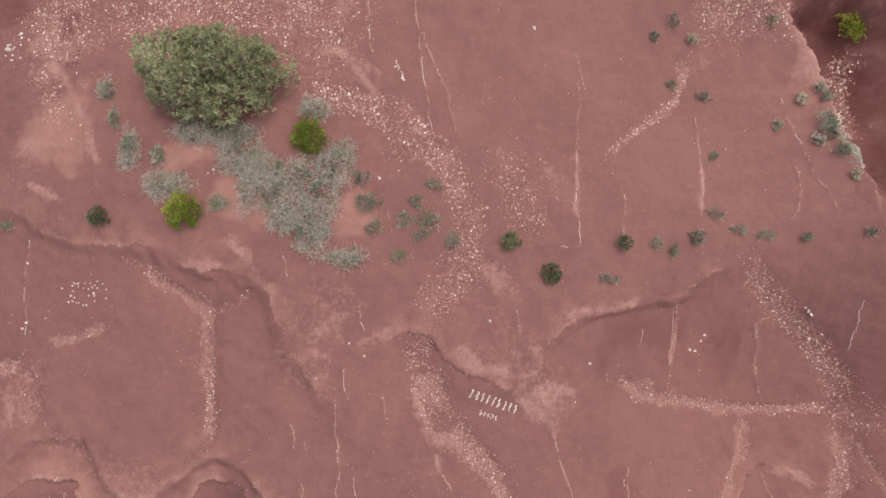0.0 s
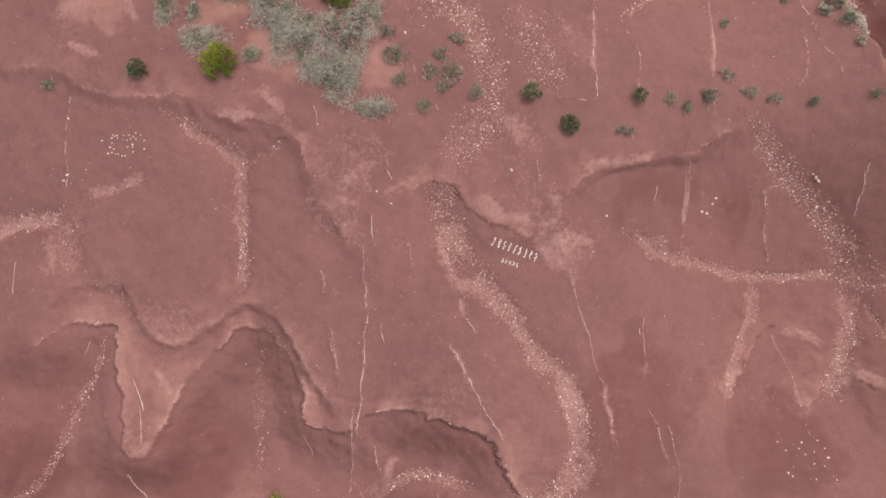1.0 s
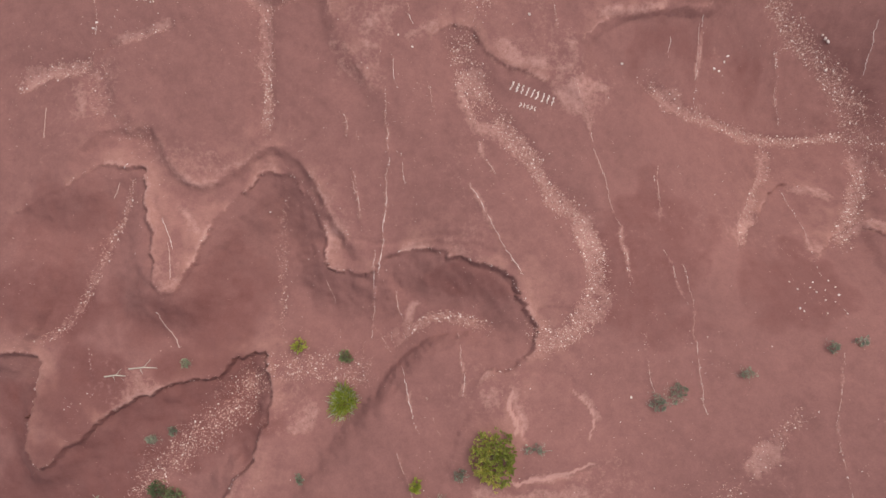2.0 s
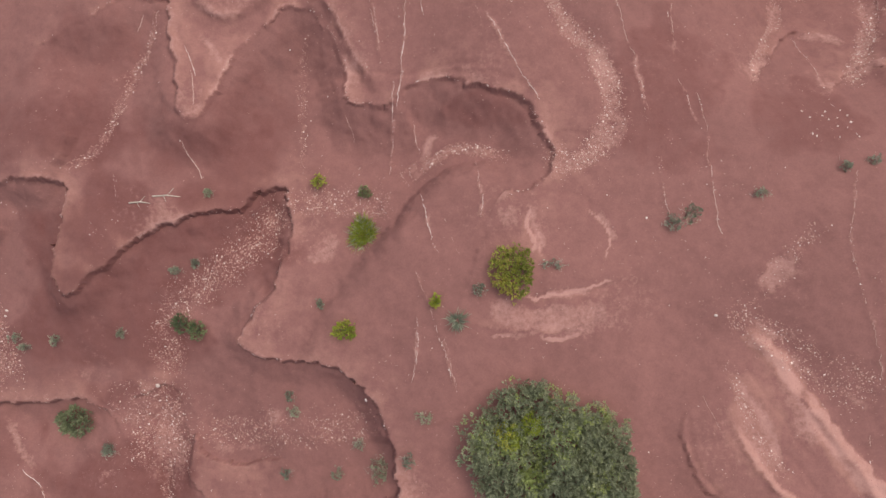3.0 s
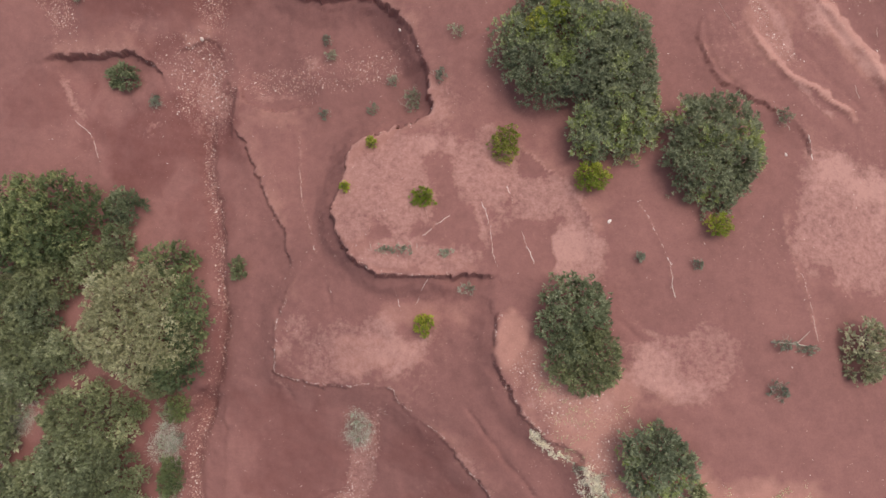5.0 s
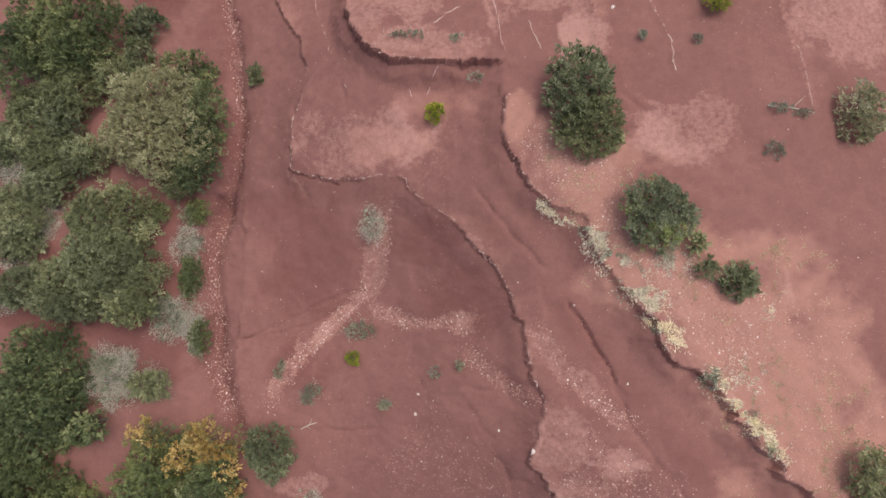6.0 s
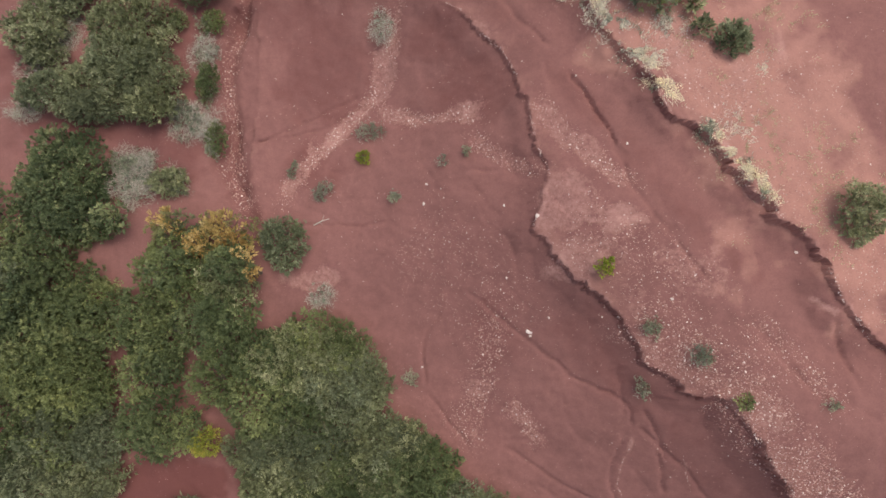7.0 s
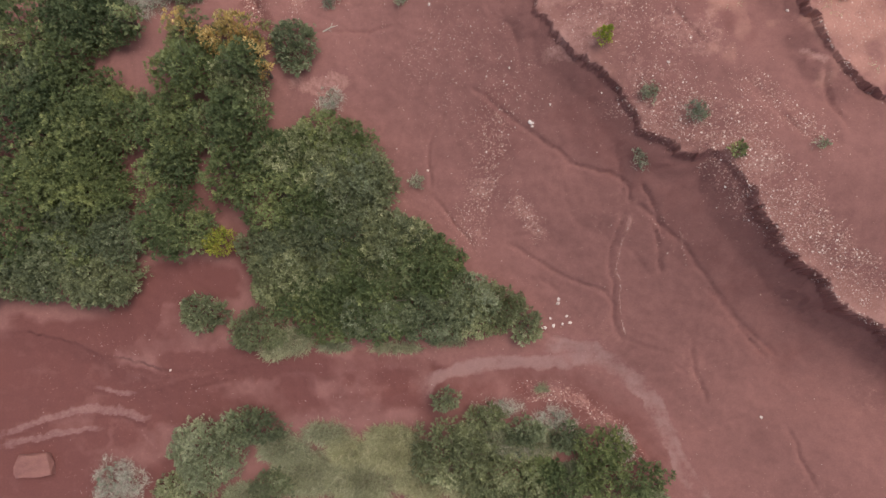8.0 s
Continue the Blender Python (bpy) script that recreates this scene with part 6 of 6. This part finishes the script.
plant('dry', -26.47, -47.0, 1.12, 0.56, 0.5)
plant('dry', -23.85, -39.3, 1.39, 0.84, 0.5)
plant('dry', -18.51, -50.9, 0.83, 0.66, 0.5)
plant('sage', -26.40, -42.1, 0.72, 0.83, 0.5)
plant('sage', -24.58, -43.1, 0.72, 0.67, 0.5)
plant('sage', -18.30, -47.2, 0.67, 0.55, 0.5)
plant('sage', -16.85, -44.3, 0.50, 0.56, 0.5)
plant('sage', -17.04, -46.4, 0.56, 0.83, 0.5)
plant('sage', -16.73, -49.2, 0.44, 0.66, 0.5)
plant('sage', -21.04, -50.0, 0.84, 0.67, 0.5)
plant('sage', -24.98, -41.0, 0.56, 0.56, 0.5)
plant('sage', -18.24, -51.4, 0.71, 0.38, 0.5)
plant('sage', -17.17, -42.9, 0.56, 0.50, 0.5)
plant('olive', -26.59, -39.4, 1.65, 1.10, 1.1)
plant('olive', -23.81, -41.4, 1.37, 1.10, 1.1)
plant('olive', -17.29, -41.2, 1.11, 1.11, 1.1)
plant('olive', -25.15, -44.3, 1.10, 0.82, 1.1)
plant('olive', -22.67, -40.0, 1.10, 0.83, 1.1)
plant('grass', -14.08, -74.4, 1.76, 1.06, 0.8)
plant('grass', -11.65, -73.6, 1.76, 0.76, 0.8)
plant('grass', -8.50, -73.8, 1.76, 0.76, 0.8)
plant('grass', -3.74, -74.1, 2.33, 1.28, 0.8)
plant('grass', -1.22, -74.1, 1.45, 1.05, 0.8)
plant('grass', 0.85, -75.7, 1.72, 1.03, 0.8)
plant('grass', -6.56, -76.0, 2.33, 1.16, 0.8)
plant('grass', -4.03, -76.3, 2.32, 0.87, 0.8)
plant('olive', -3.74, -72.8, 1.16, 0.70, 1.0)
plant('olive', -1.81, -73.5, 1.16, 0.75, 1.0)
plant('olive', -14.65, -76.3, 1.17, 0.88, 1.0)
plant('olive', 0.34, -73.8, 0.98, 0.75, 1.0)
plant('olive', 3.83, -76.5, 1.11, 0.67, 1.0)
plant('dry', -3.17, -72.4, 1.17, 0.47, 0.5)
plant('dry', -0.35, -73.0, 1.17, 0.59, 0.5)
plant('dry', 2.83, -74.3, 0.75, 0.86, 0.5)
plant('dry', -2.09, -74.7, 1.17, 0.58, 0.5)
plant('tree_green', -18.89, -63.2, 1.94, 1.20, 1.9)
plant('autumn', -17.09, -63.8, 0.86, 0.75, 1.3)
plant('olive', -15.22, -64.1, 1.03, 1.03, 1.6)
plant('olive', -14.40, -65.7, 1.15, 1.60, 1.6)
plant('gold', -18.07, -53.3, 0.44, 0.38, 2.1)
plant('gold', -16.78, -54.1, 0.38, 0.70, 2.1)
plant('gold', -15.37, -53.9, 0.81, 0.38, 2.1)
plant('gold', -16.12, -53.2, 0.54, 0.32, 2.1)
plant('gold', -14.62, -54.6, 0.49, 0.32, 2.1)
plant('gold', -14.24, -55.5, 0.38, 0.35, 2.1)
plant('bright', -0.09, -26.4, 0.68, 0.55, 2.0)
plant('bright', 0.71, -25.9, 0.50, 0.41, 2.0)
plant('tree_green', -15.28, -55.1, 1.08, 0.97, 2.3)
plant('tree_green', -17.99, -55.2, 1.20, 1.20, 2.3)
plant('olive', -22.90, -36.6, 1.84, 1.58, 1.6)
plant('olive', -23.33, -38.4, 1.31, 1.31, 1.6)
plant('olive', -20.45, -36.1, 1.32, 1.06, 1.6)
plant('olive', -23.84, -39.9, 1.31, 1.57, 1.6)


# ---- bleached grass along the rims, dead wood and a fallen block ----
def rim_grass(thick, half, points):
    """A strip of short bleached grass along a line, with gaps, and grey-green blades here and there."""
    rng = np.random.RandomState(int(abs(points[0][0]) * 10) + 3)
    line = rounded(points, 4)
    at = np.concatenate([[0], np.cumsum(np.hypot(*np.diff(line, axis=0).T))])
    n = int(at[-1] * half * thick * 5500)
    s = rng.uniform(-0.1, at[-1] + 0.1, n)
    x = np.interp(s, at, line[:, 0]) + np.clip(rng.normal(0, half, n), -2 * half, 2 * half)
    y = np.interp(s, at, line[:, 1]) + np.clip(rng.normal(0, half, n), -2 * half, 2 * half)
    gaps = lattice(x, y, 0.42, 31) + 0.8 * lattice(x, y, 0.17, 32)
    x, y, gaps = x[gaps > -0.2], y[gaps > -0.2], gaps[gaps > -0.2]
    n = len(x)
    way = np.column_stack([lattice(x, y, 0.22, 33), lattice(x, y, 0.22, 34), np.full(n, 0.55)]) + rng.normal(0, 0.5, (n, 3)) * [1, 1, 0.5]
    long = rng.uniform(0.07, 0.17, n) * (0.7 + 0.5 * np.clip(gaps, 0, 1))
    grey = lattice(x, y, 0.5, 35) + rng.normal(0, 0.25, n) > 0.45
    top = tagged(new("bleached_grass"), "strip of cream bleached grass along the gully rim", "grass", "bleached grass", "stuff")
    for name, leaves, some in (("dry_blades", "cream", ~grey), ("grey_blades", "sage", grey)):
        v, f = leaf_cards(rng, np.column_stack([x, y, level(x, y) - 0.02])[some], way[some], long[some], 0.03)
        tagged(part(name, mesh_of(name, v, f, LEAVES[leaves], np.repeat(rng.uniform(0.1, 1, some.sum()), 4)), top), kind="stuff")


def sparse_grass():
    """Short dry grass, thin over the ochre ground beyond the rim."""
    rng = np.random.RandomState(77)
    x, y = rng.uniform(-1, 14, 3000), rng.uniform(-60, -41, 3000)
    i, j = np.searchsorted(XS, x) - 1, np.searchsorted(YS, y) - 1
    keep = (GROUND["ochre"].reshape(NY, NX)[j, i] > 0.5) & (lattice(x, y, 1.3, 21) + 0.7 * lattice(x, y, 0.5, 22) > 0.45)
    x, y = np.repeat(x[keep], 9), np.repeat(y[keep], 9)
    x, y = x + rng.normal(0, 0.07, len(x)), y + rng.normal(0, 0.07, len(x))
    v, f = leaf_cards(rng, np.column_stack([x, y, level(x, y)]), rng.normal(0, 1, (len(x), 3)) * [1, 1, 0.2] + [0, 0, 0.7], rng.uniform(0.06, 0.16, len(x)), 0.02)
    tagged(new("sparse_grass", mesh_of("sparse_grass", v, f, LEAVES["grass"], np.repeat(rng.uniform(0, 1, len(x)), 4))), "thin dry grass scattered over pale ochre soil", "grass", kind="stuff")


def fallen_branch(x, y, u, w):
    """A dead branch lying from one place to the other."""
    z, q = [float(level(np.array([p]), np.array([r]))[0]) for p, r in ((x, y), (u, w))]
    a, b = np.array([0, 0, 0.03]), np.array([u - x, w - y, q - z + 0.03])
    m = (a + b) / 2 + [0.03, 0.05, 0.02]
    side = np.array([-(w - y), u - x, 0]) * 0.3
    v, f = joined([stick(a, m, 0.035, 0.028), stick(m, b, 0.028, 0.012), stick(m, m + (b - a) * 0.25 + side, 0.016, 0.006), stick(a * 0.6 + b * 0.4, a * 0.5 + b * 0.5 - side * 0.7, 0.014, 0.005)])
    ob = tagged(new("fallen_branch", mesh_of("fallen_branch", v, f, DRY, smooth=True)), "bleached dead branch lying on red mudstone", "branch", "fallen branches")
    ob.matrix_basis = pose(x, y, z)


def boulder(x, y, rx, ry):
    """A block of red mudstone that has slid into the wash."""
    bm = bmesh.new()
    bmesh.ops.create_cube(bm, size=2)
    bmesh.ops.subdivide_edges(bm, edges=bm.edges[:], cuts=3, use_grid_fill=True)
    for v in bm.verts:
        p = Vector((v.co.x * (1 - 0.18 * max(v.co.y, 0)), v.co.y, v.co.z))
        r = max(abs(v.co.x), abs(v.co.y), abs(v.co.z))
        p *= 1 - 0.12 * (v.co.length / r - 1)
        v.co = Vector((p.x * rx, p.y * ry, p.z * 0.28)) + 0.09 * noise.noise_vector(v.co * 1.4) + 0.03 * noise.noise_vector(v.co * 5)
    me = bpy.data.meshes.new("boulder")
    bm.to_mesh(me)
    bm.free()
    for name in ("mud_and_shade", "ochre"):
        me.attributes.new(name, "FLOAT", "POINT").data.foreach_set("value", [0.2] * len(me.vertices))
    me.materials.append(EARTH)
    ob = tagged(new("boulder", me), "flat-topped red mudstone block lying in the wash", "boulder")
    ob.matrix_basis = pose(x, y, float(level(np.array([x]), np.array([y]))[0]) + 0.16, 0, 3, 4)


rim_grass(1.3, 0.13, [(-0.9, -43.0), (0.2, -43.8), (1.0, -44.2)])
rim_grass(1.5, 0.3, [(1.25, -44.5), (1.9, -45.5), (2.7, -46.5), (3.5, -47.3)])
rim_grass(1.2, 0.22, [(3.3, -47.6), (3.8, -48.3), (4.3, -48.7)])
rim_grass(1.2, 0.26, [(3.9, -45.6), (4.3, -45.7), (4.7, -45.6)])
rim_grass(1.4, 0.2, [(5.4, -50.0), (6.1, -50.9), (6.9, -51.9), (7.8, -52.9)])
rim_grass(0.5, 0.35, [(6.3, -49.8), (7.0, -50.2)])
rim_grass(0.5, 0.25, [(7.7, -47.2), (7.9, -47.7)])
rim_grass(1.2, 0.17, [(17.1, 7.4), (17.6, 6.3), (18.2, 5.0)])
sparse_grass()
fallen_branch(-16.22, -16.90, -15.36, -16.90)
fallen_branch(-15.26, -16.60, -14.15, -16.60)
fallen_branch(-27.07, -57.60, -25.40, -57.50)
fallen_branch(-26.60, -56.80, -25.06, -57.00)
fallen_branch(8.26, -39.50, 10.14, -39.80)
fallen_branch(-11.63, -53.20, -10.85, -52.90)
boulder(-26.99, -75.1, 0.94, 0.58)


# ---- larger white stones, each on its own ----
def stone_mesh(seed):
    rng = np.random.RandomState(seed)
    bm = bmesh.new()
    bmesh.ops.create_icosphere(bm, subdivisions=1, radius=1)
    for v in bm.verts:
        v.co = Vector((v.co.x * 1.15, v.co.y * 0.85, v.co.z * 0.6)) * rng.uniform(0.72, 1.12)
    me = bpy.data.meshes.new("stone")
    bm.to_mesh(me)
    bm.free()
    me.materials.append(WHITE_STONE)
    return me


STONES = [stone_mesh(k) for k in range(6)]


def stone(k, x, y, r, turn, label="white quartz stone lying on red mudstone", group="white stones"):
    ob = tagged(new("stone", STONES[k % 6]), label, "stone", group)
    ob.matrix_basis = pose(x, y, float(level(np.array([x]), np.array([y]))[0]) + 0.3 * r, 0, 0, turn) @ Matrix.Scale(r, 4)

for k, (x, y, r) in enumerate([(-18.50, 9.73, 0.13), (-17.95, 10.39, 0.09), (3.83, 10.50, 0.10), (-1.90, 8.47, 0.06), (-1.62, 8.00, 0.07), (-2.49, 3.93, 0.07), (1.75, 2.80, 0.07), (-2.67, 6.79, 0.06), (-8.93, 4.24, 0.06), (-16.67, 0.61, 0.06), (-16.67, -1.77, 0.06), (-3.69, -2.55, 0.05), (-3.10, -3.05, 0.05), (11.54, -2.50, 0.08), (11.39, -2.76, 0.07), (10.84, -3.13, 0.08), (11.12, -3.20, 0.07), (16.49, -1.48, 0.10), (16.62, -1.63, 0.09), (16.34, -1.32, 0.07), (16.86, -2.79, 0.09), (1.86, -1.68, 0.08), (6.03, -3.49, 0.07)]):
    stone(k, x, y, r, 57 * k + 0)
for k, (x, y, r) in enumerate([(-16.84, -2.00, 0.06), (-9.14, 4.09, 0.05), (-6.07, -25.50, 0.09), (8.58, -21.87, 0.08), (5.90, -17.79, 0.06), (-15.92, -25.07, 0.13), (-22.52, -21.55, 0.07), (2.66, -34.68, 0.11), (9.95, -32.03, 0.08), (-22.63, -21.80, 0.07), (-1.16, -53.28, 0.11), (-6.15, -52.35, 0.09), (-6.00, -51.43, 0.07), (0.57, -47.35, 0.06), (-2.49, -52.69, 0.07), (8.69, -55.08, 0.08), (-1.25, -58.47, 0.07), (2.48, -50.44, 0.06), (-1.38, -58.43, 0.12), (-1.30, -58.62, 0.09), (0.01, -66.96, 0.11), (-0.37, -67.93, 0.08), (-0.77, -68.42, 0.08)]):
    stone(k, x, y, r, 57 * k + 13)
for k, (x, y, r) in enumerate([(0.42, -67.82, 0.08), (-2.37, -55.92, 0.07), (4.03, -56.86, 0.08), (-0.01, -67.16, 0.11), (-0.21, -68.30, 0.10), (-0.62, -68.39, 0.10), (0.59, -68.15, 0.10), (0.22, -68.21, 0.08), (9.25, -72.63, 0.09), (-6.42, -60.28, 0.08), (-19.97, -70.36, 0.08), (-0.51, -57.75, 0.07), (-15.10, -0.39, 0.04), (-1.87, 8.69, 0.05), (-1.87, 8.61, 0.04), (-1.79, 8.52, 0.05), (-1.76, 8.43, 0.04), (-1.80, 8.35, 0.04), (-1.66, 8.26, 0.04), (-1.61, 8.18, 0.05), (-1.62, 8.09, 0.05), (-1.57, 8.00, 0.04), (-1.56, 7.92, 0.06)]):
    stone(k, x, y, r, 57 * k + 26)


def strewn_stones(n, seed, low, high, x0, x1, y0, y1):
    """A handful of small stones lying close together."""
    rng = np.random.RandomState(seed)
    for k in range(n):
        stone(k, rng.uniform(x0, x1), rng.uniform(y0, y1), rng.uniform(low, high), 57 * k)


strewn_stones(30, 1, 0.03, 0.05, -14.9, -13.2, -1.1, -0.1)
strewn_stones(14, 2, 0.04, 0.08, -18.7, -17.7, 9.2, 10.4)
strewn_stones(12, 3, 0.04, 0.08, 18.6, 19.5, 9.0, 10.3)
strewn_stones(14, 4, 0.04, 0.06, 13.0, 15.1, -14.4, -13.0)


def stone_bars(x, y, u, w, bars, tall, r):
    """Stones laid side by side on the mud in a row of upright bars, from one place to the other."""
    rng = np.random.RandomState(bars)
    way = Vector((u - x, w - y)).normalized()
    up = Vector((-way.y, way.x))
    for k in range(bars):
        foot = Vector((x, y)).lerp(Vector((u, w)), k / (bars - 1))
        for j in range(int(tall / (1.25 * r))):
            p = foot + up * (j * 1.25 * r) + way * rng.uniform(-0.035, 0.035)
            stone(j + k, p.x, p.y, r * rng.uniform(0.8, 1.25), rng.uniform(0, 360), "small white stone laid in a row on red mud", "stones laid in rows")


stone_bars(1.1, -4.75, 2.85, -5.4, 9, 0.4, 0.042)
stone_bars(1.5, -5.45, 2.1, -5.65, 5, 0.2, 0.036)
